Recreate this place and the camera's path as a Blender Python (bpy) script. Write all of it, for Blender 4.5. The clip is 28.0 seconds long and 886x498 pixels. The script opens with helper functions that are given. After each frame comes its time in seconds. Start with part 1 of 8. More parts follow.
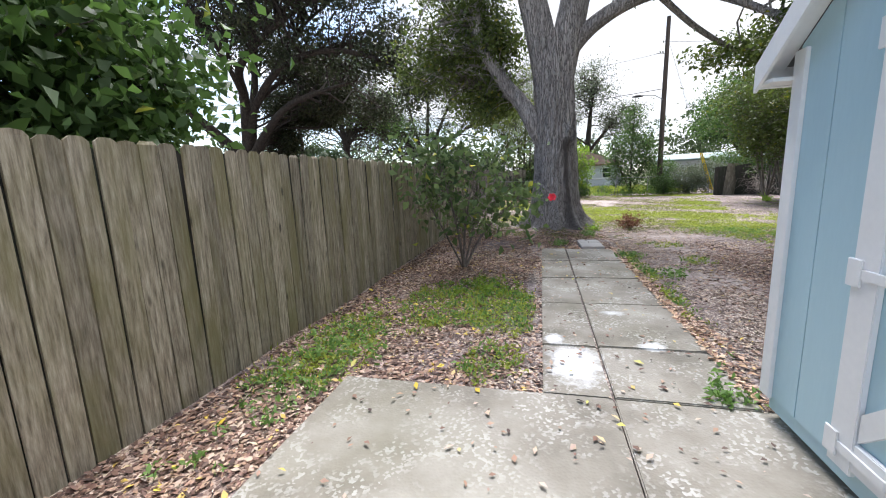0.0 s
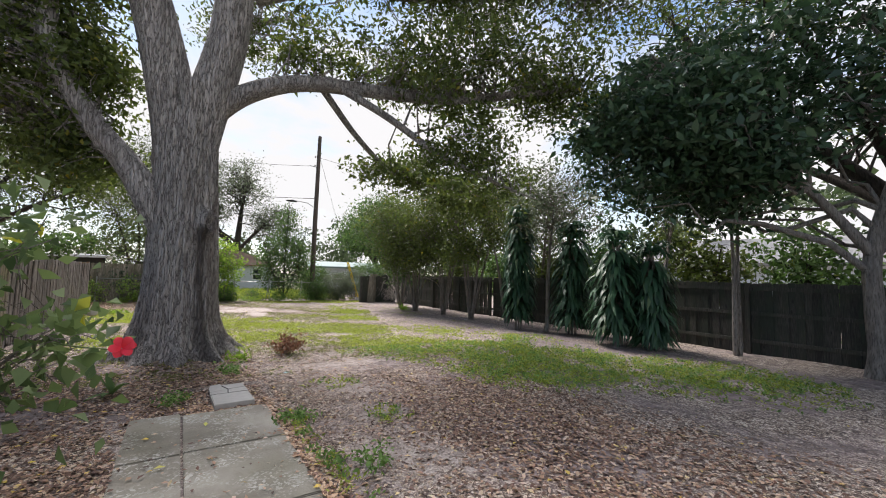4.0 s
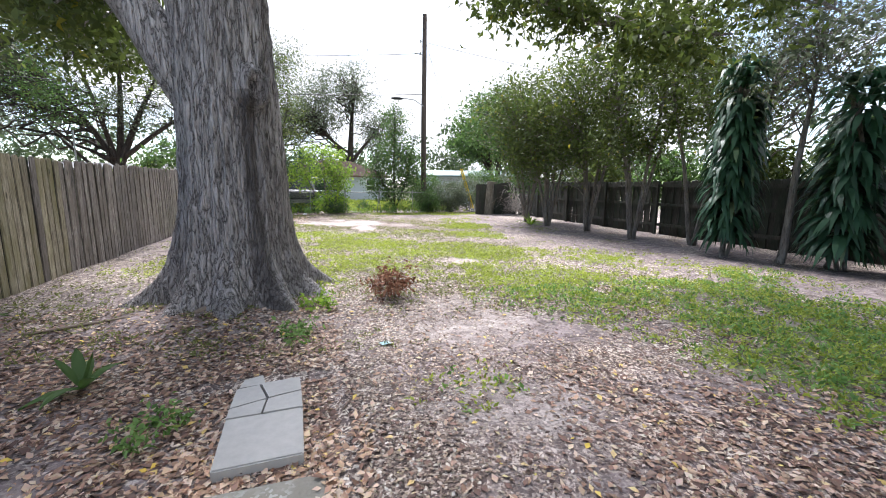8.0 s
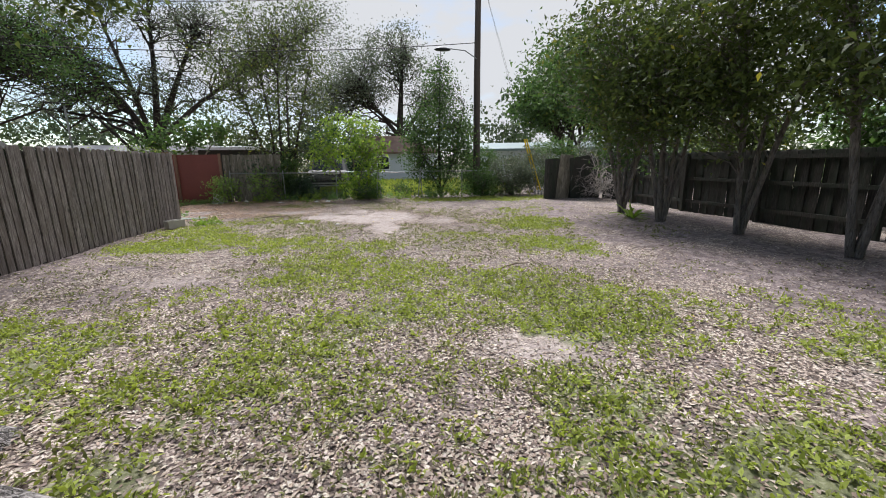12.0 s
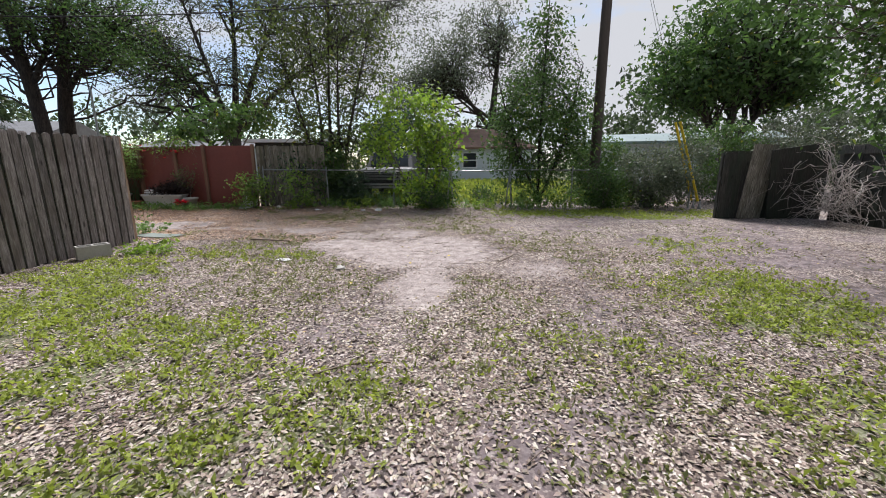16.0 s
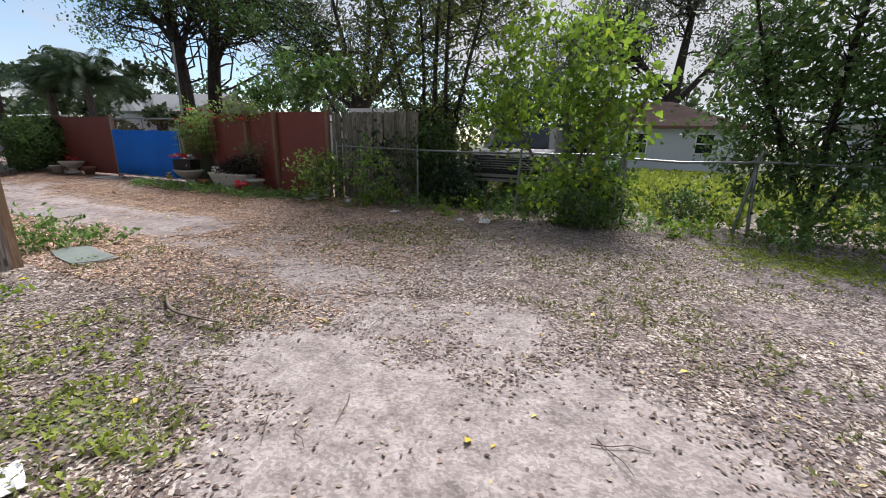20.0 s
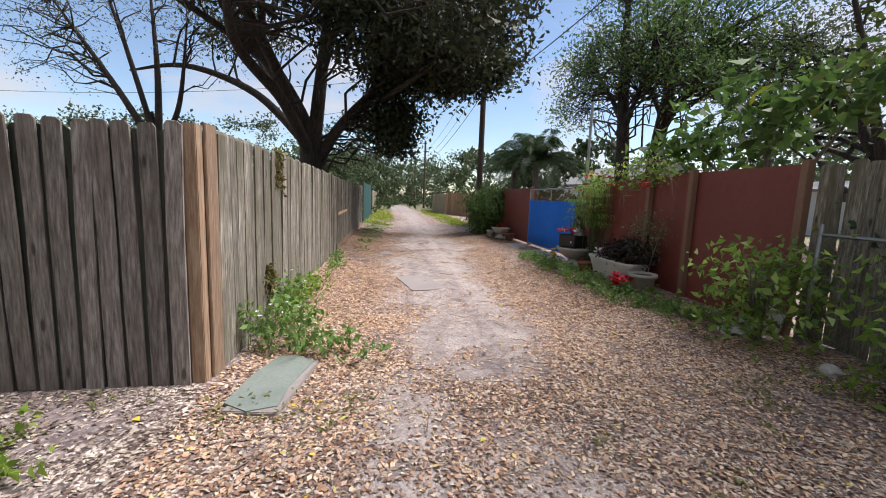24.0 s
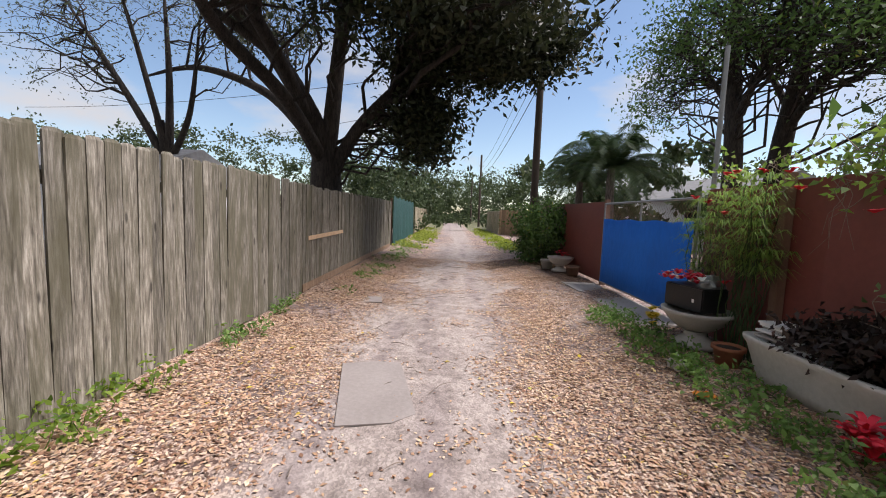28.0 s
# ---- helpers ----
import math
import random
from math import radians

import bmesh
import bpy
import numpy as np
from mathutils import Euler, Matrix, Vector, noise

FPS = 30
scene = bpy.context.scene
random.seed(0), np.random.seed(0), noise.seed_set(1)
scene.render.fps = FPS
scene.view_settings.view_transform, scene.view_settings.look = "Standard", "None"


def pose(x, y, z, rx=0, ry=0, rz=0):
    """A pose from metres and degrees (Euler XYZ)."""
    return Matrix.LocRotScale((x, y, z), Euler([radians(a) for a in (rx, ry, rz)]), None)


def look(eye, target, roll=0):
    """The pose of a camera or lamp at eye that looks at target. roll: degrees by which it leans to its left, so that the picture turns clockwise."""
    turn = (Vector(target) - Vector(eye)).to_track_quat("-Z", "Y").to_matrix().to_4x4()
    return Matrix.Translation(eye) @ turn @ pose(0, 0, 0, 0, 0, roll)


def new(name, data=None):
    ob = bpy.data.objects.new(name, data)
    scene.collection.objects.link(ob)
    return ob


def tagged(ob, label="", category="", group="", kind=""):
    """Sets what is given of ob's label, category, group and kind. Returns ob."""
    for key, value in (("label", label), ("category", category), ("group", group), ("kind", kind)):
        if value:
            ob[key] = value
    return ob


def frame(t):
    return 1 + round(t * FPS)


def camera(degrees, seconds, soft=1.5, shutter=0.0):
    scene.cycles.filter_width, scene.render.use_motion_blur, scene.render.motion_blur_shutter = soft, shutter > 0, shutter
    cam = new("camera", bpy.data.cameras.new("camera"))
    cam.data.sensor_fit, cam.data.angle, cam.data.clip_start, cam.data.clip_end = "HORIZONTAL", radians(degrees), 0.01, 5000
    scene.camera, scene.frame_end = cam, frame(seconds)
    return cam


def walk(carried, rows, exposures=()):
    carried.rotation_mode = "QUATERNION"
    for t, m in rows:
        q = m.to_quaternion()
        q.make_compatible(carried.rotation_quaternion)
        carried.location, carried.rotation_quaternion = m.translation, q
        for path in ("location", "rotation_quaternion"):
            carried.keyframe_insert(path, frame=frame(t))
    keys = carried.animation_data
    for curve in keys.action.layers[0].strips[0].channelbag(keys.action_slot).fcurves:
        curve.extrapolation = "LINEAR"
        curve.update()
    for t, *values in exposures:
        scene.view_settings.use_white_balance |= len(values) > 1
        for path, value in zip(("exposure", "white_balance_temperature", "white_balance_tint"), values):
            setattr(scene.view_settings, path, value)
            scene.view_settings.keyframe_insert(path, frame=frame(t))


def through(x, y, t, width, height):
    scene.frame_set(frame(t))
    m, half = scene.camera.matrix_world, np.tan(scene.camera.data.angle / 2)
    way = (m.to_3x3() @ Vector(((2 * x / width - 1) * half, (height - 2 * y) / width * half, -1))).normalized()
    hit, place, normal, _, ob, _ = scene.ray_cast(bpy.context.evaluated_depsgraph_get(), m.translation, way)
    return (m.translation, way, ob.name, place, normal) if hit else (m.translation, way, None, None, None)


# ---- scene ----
cam = camera(96.6, 28.0, soft=1.0)
EXPOSURES = [(0, 0.9, 6450, 10), (1, 0.6, 6500, 9), (2, 0.7, 7000, 12), (4, 0.6, 6900, 11), (6.5, 1.3, 6350, 13), (9, 1.0, 6350, 9), (11, 0.55, 6500, 9), (12, 0.24, 6550, 9), (13, 0.18, 6550, 10), (16, 0.12, 6500, 11),
             (20, 0.1, 6450, 11), (22, 0.55, 6550, 10), (25, 0.18, 6800, 14), (28, 0.16, 6850, 14)]
PATH = [
    (0, (-0.599, -1.238, 1.507), (-1.08, 0.672, 1.159), -2.3),
    (0.5, (-0.613, -0.798, 1.506), (-0.673, 1.174, 1.177), -1.4),
    (1, (-0.539, -0.36, 1.503), (-0.354, 1.6, 1.153), -0.3),
    (1.5, (-0.417, 0.126, 1.515), (-0.151, 2.088, 1.236), 0.7),
    (2, (-0.397, 0.586, 1.582), (-0.125, 2.567, 1.579), 1.0),
    (2.5, (-0.327, 0.943, 1.697), (-0.046, 2.893, 2.041), 1.3),
    (3, (-0.271, 1.148, 1.728), (0.093, 3.031, 2.295), 1.3),
    (3.5, (-0.289, 1.42, 1.685), (0.328, 3.259, 2.169), 1.4),
    (4, (-0.229, 1.651, 1.616), (0.873, 3.313, 1.762), 1.5),
    (4.5, (-0.038, 1.929, 1.529), (1.506, 3.195, 1.417), 2.7),
    (6.5, (0.461, 3.504, 1.433), (1.159, 5.339, 1.053), -0.2),
    (7, (0.613, 4.019, 1.416), (1.192, 5.896, 1.038), -0.6),
    (7.5, (0.706, 4.55, 1.43), (1.263, 6.439, 1.08), 0.2),
    (8, (0.748, 5.098, 1.446), (1.365, 6.975, 1.134), 0.6),
    (8.5, (0.856, 5.656, 1.453), (1.529, 7.518, 1.169), 0.3),
    (9, (0.931, 6.182, 1.436), (1.649, 8.026, 1.146), -0.6),
    (9.5, (1.11, 6.705, 1.39), (1.845, 8.537, 1.068), -1.1),
    (10, (1.355, 7.239, 1.391), (2.088, 9.07, 1.061), -0.8),
    (10.5, (1.722, 7.856, 1.403), (2.419, 9.7, 1.066), 0.4),
    (11, (1.759, 8.313, 1.473), (2.354, 10.185, 1.096), 0.8),
    (11.5, (1.965, 8.88, 1.516), (2.42, 10.783, 1.103), 0.4),
    (12, (2.287, 9.441, 1.511), (2.606, 11.368, 1.081), -0.7),
    (12.5, (2.476, 10.096, 1.515), (2.711, 12.034, 1.082), -0.4),
    (14.5, (2.862, 12.727, 1.426), (2.992, 14.676, 0.994), 3.4),
    (15, (2.934, 13.366, 1.402), (2.988, 15.324, 0.997), 3.2),
    (15.5, (2.976, 13.987, 1.38), (2.936, 15.943, 0.963), 1.6),
    (16, (2.993, 14.635, 1.391), (2.862, 16.583, 0.958), -0.3),
    (16.5, (2.953, 15.262, 1.406), (2.728, 17.198, 0.961), -1.4),
    (17, (2.884, 15.937, 1.405), (2.568, 17.858, 0.946), -1.3),
    (17.5, (2.783, 16.574, 1.394), (2.401, 18.479, 0.922), -0.3),
    (18, (2.766, 17.151, 1.378), (2.329, 19.043, 0.902), 0.8),
    (18.5, (2.743, 17.812, 1.401), (2.222, 19.68, 0.914), 1.0),
    (19, (2.612, 18.367, 1.317), (1.998, 20.209, 0.835), 1.5),
    (19.5, (2.498, 18.998, 1.332), (1.779, 20.794, 0.824), 1.7),
    (20, (2.366, 19.593, 1.339), (1.594, 21.361, 0.81), 1.4),
    (20.5, (2.258, 20.149, 1.312), (1.463, 21.91, 0.796), 0.7),
    (21, (2.088, 20.69, 1.304), (1.21, 22.428, 0.847), -0.1),
    (21.5, (1.828, 21.214, 1.327), (0.737, 22.847, 0.948), -0.9),
    (22, (1.55, 21.655, 1.362), (0.179, 23.079, 1.056), -1.0),
    (22.5, (1.181, 22.042, 1.383), (-0.456, 23.163, 1.129), -0.7),
    (24.5, (-0.659, 22.877, 1.399), (-2.63, 23.053, 1.106), 1.7),
    (25, (-1.23, 23.136, 1.373), (-3.188, 23.318, 1.01), 0.2),
    (25.5, (-1.803, 23.34, 1.391), (-3.763, 23.467, 1.018), 0.1),
    (26, (-2.364, 23.474, 1.39), (-4.333, 23.494, 1.039), 1.3),
    (26.5, (-2.867, 23.61, 1.409), (-4.843, 23.532, 1.106), 1.6),
    (27, (-3.279, 23.772, 1.427), (-5.257, 23.62, 1.17), 1.3),
    (27.5, (-3.583, 23.839, 1.421), (-5.571, 23.752, 1.212), 1.5),
    (28, (-3.788, 23.868, 1.417), (-5.779, 23.836, 1.239), 2.2),
]
walk(cam, [(t, look(eye, target, roll)) for t, eye, target, roll in PATH], EXPOSURES)

# ---- world and light ----
SUN_EL, SUN_AZ = radians(56), radians(-6)      # high sun behind thin cloud, ahead of the first steps
world = bpy.data.worlds.new("sky")
scene.world = world
world.use_nodes = True
wn, wl = world.node_tree.nodes, world.node_tree.links
wn.clear()
sky = wn.new("ShaderNodeTexSky")
sky.sky_type, sky.sun_disc = "NISHITA", False
sky.sun_elevation, sky.sun_rotation = SUN_EL, SUN_AZ
sky.dust_density, sky.ozone_density = 0.3, 2.2
sky_bg = wn.new("ShaderNodeBackground")
sky_bg.inputs["Strength"].default_value = 0.15
cloud_bg = wn.new("ShaderNodeBackground")
cloud_bg.inputs["Strength"].default_value = 0.68
cloud_bg.inputs["Color"].default_value = (0.91, 0.935, 1.0, 1)
coord = wn.new("ShaderNodeTexCoord")
cmap = wn.new("ShaderNodeMapping")
cmap.inputs["Scale"].default_value = (1.0, 1.0, 2.6)
cnoise = wn.new("ShaderNodeTexNoise")
cnoise.inputs["Scale"].default_value, cnoise.inputs["Detail"].default_value, cnoise.inputs["Roughness"].default_value = 1.7, 9, 0.55
cramp = wn.new("ShaderNodeValToRGB")
cramp.color_ramp.elements[0].position, cramp.color_ramp.elements[1].position = 0.41, 0.56
wmix, wout = wn.new("ShaderNodeMixShader"), wn.new("ShaderNodeOutputWorld")
wl.new(coord.outputs["Generated"], cmap.inputs["Vector"])
wl.new(cmap.outputs["Vector"], cnoise.inputs["Vector"])
cside, ccover = wn.new("ShaderNodeSeparateXYZ"), wn.new("ShaderNodeMath")      # the cloud breaks up towards the west
ccover.operation = "MULTIPLY_ADD"
ccover.inputs[1].default_value = 0.1
wl.new(coord.outputs["Generated"], cside.inputs[0])
wl.new(cside.outputs["X"], ccover.inputs[0])
wl.new(cnoise.outputs["Fac"], ccover.inputs[2])
wl.new(ccover.outputs[0], cramp.inputs["Fac"])
wl.new(sky.outputs["Color"], sky_bg.inputs["Color"])
wl.new(cramp.outputs["Color"], wmix.inputs["Fac"])
wl.new(sky_bg.outputs[0], wmix.inputs[1])
wl.new(cloud_bg.outputs[0], wmix.inputs[2])
wl.new(wmix.outputs[0], wout.inputs["Surface"])

sun = new("sun", bpy.data.lights.new("sun", "SUN"))
sun.data.energy, sun.data.angle, sun.data.color = 5.0, radians(25), (1.0, 0.975, 1.0)
sun_way = Vector((math.sin(SUN_AZ) * math.cos(SUN_EL), math.cos(SUN_AZ) * math.cos(SUN_EL), math.sin(SUN_EL)))
sun.matrix_world = look(sun_way * 60, (0, 0, 0))

# ---- materials ----
def material(name, rough=0.8, metal=0.0):
    m = bpy.data.materials.new(name)
    m.use_nodes = True
    p = m.node_tree.nodes["Principled BSDF"]
    p.inputs["Roughness"].default_value, p.inputs["Metallic"].default_value = rough, metal
    return m, m.node_tree.nodes, m.node_tree.links, p


def ramp(nodes, links, fac, stops):
    r = nodes.new("ShaderNodeValToRGB")
    e = r.color_ramp.elements
    while len(e) < len(stops):
        e.new(0.5)
    for k, (at, col) in enumerate(stops):
        e[k].position, e[k].color = at, (*col, 1)
    links.new(fac, r.inputs["Fac"])
    return r.outputs["Color"]


def textured(nodes, links, kind="Noise", scale=5.0, detail=6.0, stretch=(1, 1, 1), rough=0.6, feature=None):
    tc, mp = nodes.new("ShaderNodeTexCoord"), nodes.new("ShaderNodeMapping")
    mp.inputs["Scale"].default_value = stretch
    links.new(tc.outputs["Object"], mp.inputs["Vector"])
    n = nodes.new("ShaderNodeTex" + kind)
    n.inputs["Scale"].default_value = scale
    if kind == "Noise":
        n.inputs["Detail"].default_value, n.inputs["Roughness"].default_value = detail, rough
    if feature:
        n.feature = feature
    links.new(mp.outputs["Vector"], n.inputs["Vector"])
    return n, mp


def blend(nodes, links, fac, a, b, mode="MIX"):
    m = nodes.new("ShaderNodeMix")
    m.data_type, m.blend_type = "RGBA", mode
    if isinstance(fac, float):
        m.inputs[0].default_value = fac
    else:
        links.new(fac, m.inputs[0])
    for sock, val in ((m.inputs[6], a), (m.inputs[7], b)):
        if isinstance(val, tuple):
            sock.default_value = (*val, 1)
        else:
            links.new(val, sock)
    return m.outputs[2]


def bump(nodes, links, p, height, strength=0.4, dist=0.02):
    b = nodes.new("ShaderNodeBump")
    b.inputs["Strength"].default_value, b.inputs["Distance"].default_value = strength, dist
    links.new(height, b.inputs["Height"])
    links.new(b.outputs["Normal"], p.inputs["Normal"])


def plain(name, a, b, rough=0.7, metal=0.0, scale=6.0, stretch=(1, 1, 1), relief=0.2, dist=0.01, lo=0.35, hi=0.65):
    """Two tones by noise at two scales, with fine relief."""
    m, n, l, p = material(name, rough, metal)
    big, _ = textured(n, l, scale=scale * 0.25, stretch=stretch)
    fine, _ = textured(n, l, scale=scale * 5, stretch=stretch)
    mean = blend(n, l, 0.4, big.outputs["Color"], fine.outputs["Color"])
    l.new(ramp(n, l, mean, [(lo, a), (hi, b)]), p.inputs["Base Color"])
    bump(n, l, p, fine.outputs["Fac"], relief, dist)
    return m


def wood(name, dark, mid, light, stain=None, stain_at=0.55):
    """Weathered boards: grain along z, tone by board, stains."""
    m, n, l, p = material(name, 0.85)
    info = n.new("ShaderNodeObjectInfo")
    grain, mp = textured(n, l, scale=9, detail=8, stretch=(6, 6, 0.55), rough=0.65)
    off = n.new("ShaderNodeVectorMath")
    off.operation = "MULTIPLY"
    off.inputs[1].default_value = (31, 17, 23)
    cmb = n.new("ShaderNodeCombineXYZ")
    for k in range(3):
        l.new(info.outputs["Random"], cmb.inputs[k])
    l.new(cmb.outputs[0], off.inputs[0])
    l.new(off.outputs[0], mp.inputs["Location"])
    col = ramp(n, l, grain.outputs["Fac"], [(0.32, dark), (0.52, mid), (0.7, light)])
    tone = n.new("ShaderNodeMapRange")
    tone.inputs[3].default_value, tone.inputs[4].default_value = 0.72, 1.22
    l.new(info.outputs["Random"], tone.inputs[0])
    hue = n.new("ShaderNodeHueSaturation")
    l.new(tone.outputs[0], hue.inputs["Value"])
    l.new(col, hue.inputs["Color"])
    out = hue.outputs["Color"]
    if stain:
        st, mp2 = textured(n, l, scale=1.5, detail=7, stretch=(2.2, 2.2, 0.6))
        l.new(off.outputs[0], mp2.inputs["Location"])
        mask = ramp(n, l, st.outputs["Fac"], [(stain_at - 0.08, (0, 0, 0)), (stain_at + 0.12, (0.8, 0.8, 0.8))])
        out = blend(n, l, mask, out, stain)
    knot, mp3 = textured(n, l, kind="Voronoi", scale=2.2, stretch=(3.2, 3.2, 1.0))
    l.new(off.outputs[0], mp3.inputs["Location"])
    kmask = ramp(n, l, knot.outputs["Distance"], [(0.07, (0.8, 0.8, 0.8)), (0.13, (0, 0, 0))])
    out = blend(n, l, kmask, out, tuple(c * 0.35 for c in dark))
    l.new(out, p.inputs["Base Color"])
    bump(n, l, p, grain.outputs["Fac"], 0.5, 0.006)
    return m


def foliage(name, dark, light, tip=None, through=0.35, rough=0.55):
    """Leaves: every leaf its own tone; part of the light comes through."""
    m, n, l, p = material(name, rough)
    geo = n.new("ShaderNodeNewGeometry")
    stops = [(0.0, dark), (0.75, light)] + ([(0.97, light), (1.0, tip)] if tip else [])
    col = ramp(n, l, geo.outputs["Random Per Island"], stops)
    big, _ = textured(n, l, scale=0.9, detail=3)
    col = blend(n, l, ramp(n, l, big.outputs["Fac"], [(0.35, (0, 0, 0)), (0.7, (0.5, 0.5, 0.5))]), col, light)
    l.new(col, p.inputs["Base Color"])
    p.inputs["Specular IOR Level"].default_value = 0.35
    tr = n.new("ShaderNodeBsdfTranslucent")
    hue = n.new("ShaderNodeHueSaturation")
    hue.inputs["Saturation"].default_value, hue.inputs["Value"].default_value = 1.1, 1.5
    l.new(col, hue.inputs["Color"])
    l.new(hue.outputs["Color"], tr.inputs["Color"])
    mx = n.new("ShaderNodeMixShader")
    mx.inputs[0].default_value = through
    l.new(p.outputs[0], mx.inputs[1])
    l.new(tr.outputs[0], mx.inputs[2])
    l.new(mx.outputs[0], n["Material Output"].inputs["Surface"])
    return m


def bark(name, dark, light, scale=6.0, moss=None):
    m, n, l, p = material(name, 0.92)
    a, _ = textured(n, l, scale=scale, detail=8, stretch=(1.6, 1.6, 0.35), rough=0.7)
    v, _ = textured(n, l, scale=scale * 2.4, detail=9, stretch=(2.4, 2.4, 0.34), rough=0.62)
    col = ramp(n, l, a.outputs["Fac"], [(0.34, dark), (0.66, light)])
    crack = ramp(n, l, v.outputs["Fac"], [(0.36, (0.8, 0.8, 0.8)), (0.5, (0, 0, 0))])
    col = blend(n, l, crack, col, tuple(c * 0.45 for c in dark))
    if moss:
        b, _ = textured(n, l, scale=0.8, detail=5)
        col = blend(n, l, ramp(n, l, b.outputs["Fac"], [(0.48, (0, 0, 0)), (0.7, (0.65, 0.65, 0.65))]), col, moss)
    l.new(col, p.inputs["Base Color"])
    h = blend(n, l, 0.65, a.outputs["Color"], v.outputs["Color"])
    bump(n, l, p, h, 0.9, 0.06)
    return m


def furrowed(name, deep, mid, high):
    """Old bark: long interlaced plates parted by dark cracks, a damp streak below the knot."""
    m, n, l, p = material(name, 0.93)
    wob, _ = textured(n, l, scale=3.2, detail=4, stretch=(1, 1, 0.6))
    v, mp = textured(n, l, kind="Voronoi", scale=11.0, stretch=(1.5, 1.5, 0.14), feature="DISTANCE_TO_EDGE")
    add = n.new("ShaderNodeVectorMath")
    add.operation = "MULTIPLY_ADD"
    add.inputs[1].default_value = (0.12, 0.12, 0.12)
    l.new(wob.outputs["Color"], add.inputs[0])
    l.new(mp.outputs["Vector"], add.inputs[2])
    l.new(add.outputs[0], v.inputs["Vector"])
    plates = ramp(n, l, v.outputs["Distance"], [(0.0, (0.1, 0.1, 0.1)), (0.07, (0.5, 0.5, 0.5)), (0.22, (1, 1, 1))])
    r2, _ = textured(n, l, scale=8.0, detail=4, stretch=(2.1, 2.1, 0.34), rough=0.6)
    r2.inputs["Distortion"].default_value = 0.2
    mid_off = n.new("ShaderNodeMath")
    mid_off.operation = "SUBTRACT"
    mid_off.inputs[1].default_value = 0.5
    l.new(r2.outputs["Fac"], mid_off.inputs[0])
    mag = n.new("ShaderNodeMath")
    mag.operation = "ABSOLUTE"
    l.new(mid_off.outputs[0], mag.inputs[0])
    cracks = ramp(n, l, mag.outputs[0], [(0.0, (0.02, 0.02, 0.02)), (0.014, (0.5, 0.5, 0.5)), (0.045, (1, 1, 1))])
    swell = ramp(n, l, mag.outputs[0], [(0.0, (0, 0, 0)), (0.05, (0.7, 0.7, 0.7)), (0.12, (1, 1, 1))])
    ridge = blend(n, l, 0.3, cracks, plates, "MULTIPLY")
    fine, _ = textured(n, l, scale=26, detail=8, stretch=(1.6, 1.6, 0.5), rough=0.7)
    big, _ = textured(n, l, scale=1.3, detail=4)
    mean = blend(n, l, 0.4, fine.outputs["Color"], big.outputs["Color"])
    col = ramp(n, l, mean, [(0.36, mid), (0.62, high)])
    col = blend(n, l, ridge, deep, col)
    damp, _ = textured(n, l, scale=1.1, detail=5, stretch=(1.5, 1.5, 0.25))
    col = blend(n, l, ramp(n, l, damp.outputs["Fac"], [(0.5, (0, 0, 0)), (0.68, (0.5, 0.5, 0.5))]), col, tuple(c * 1.8 for c in deep))
    # the streak that weeps from the old knot
    tc = n.new("ShaderNodeTexCoord")
    low, side, out = (n.new("ShaderNodeVectorMath") for _ in range(3))
    for node, way in ((low, (0, 0, 1)), (side, (0.815, 0.579, 0)), (out, (0.579, -0.815, 0))):
        node.operation = "DOT_PRODUCT"
        node.inputs[1].default_value = way
        l.new(tc.outputs["Object"], node.inputs[0])
    off = n.new("ShaderNodeMath")
    off.operation = "MULTIPLY_ADD"
    off.inputs[1].default_value = 0.22
    l.new(wob.outputs["Fac"], off.inputs[0])
    l.new(side.outputs["Value"], off.inputs[2])
    gap = n.new("ShaderNodeMath")
    gap.operation = "SUBTRACT"
    gap.inputs[1].default_value = 0.07
    l.new(off.outputs[0], gap.inputs[0])
    wide = n.new("ShaderNodeMath")
    wide.operation = "ABSOLUTE"
    l.new(gap.outputs[0], wide.inputs[0])
    streak = ramp(n, l, wide.outputs[0], [(0.05, (0.8, 0.8, 0.8)), (0.13, (0, 0, 0))])
    lim = n.new("ShaderNodeMath")
    lim.operation = "LESS_THAN"
    lim.inputs[1].default_value = 2.5
    l.new(low.outputs["Value"], lim.inputs[0])
    front = n.new("ShaderNodeMath")
    front.operation = "GREATER_THAN"
    front.inputs[1].default_value = 0.2
    l.new(out.outputs["Value"], front.inputs[0])
    both = n.new("ShaderNodeMath")
    both.operation = "MULTIPLY"
    l.new(lim.outputs[0], both.inputs[0])
    l.new(front.outputs[0], both.inputs[1])
    col = blend(n, l, blend(n, l, both.outputs[0], (0.0, 0.0, 0.0), streak), col, tuple(c * 0.9 for c in deep))
    l.new(col, p.inputs["Base Color"])
    hgt = blend(n, l, 0.25, blend(n, l, 0.35, swell, plates), fine.outputs["Color"])
    bump(n, l, p, hgt, 1.0, 0.07)
    return m


def island_tones(name, stops, rough=0.8, through=0.0):
    m, n, l, p = material(name, rough)
    geo = n.new("ShaderNodeNewGeometry")
    col = ramp(n, l, geo.outputs["Random Per Island"], stops)
    fine, _ = textured(n, l, scale=40, detail=3)
    col = blend(n, l, 0.25, col, fine.outputs["Color"], "OVERLAY")
    l.new(col, p.inputs["Base Color"])
    return m


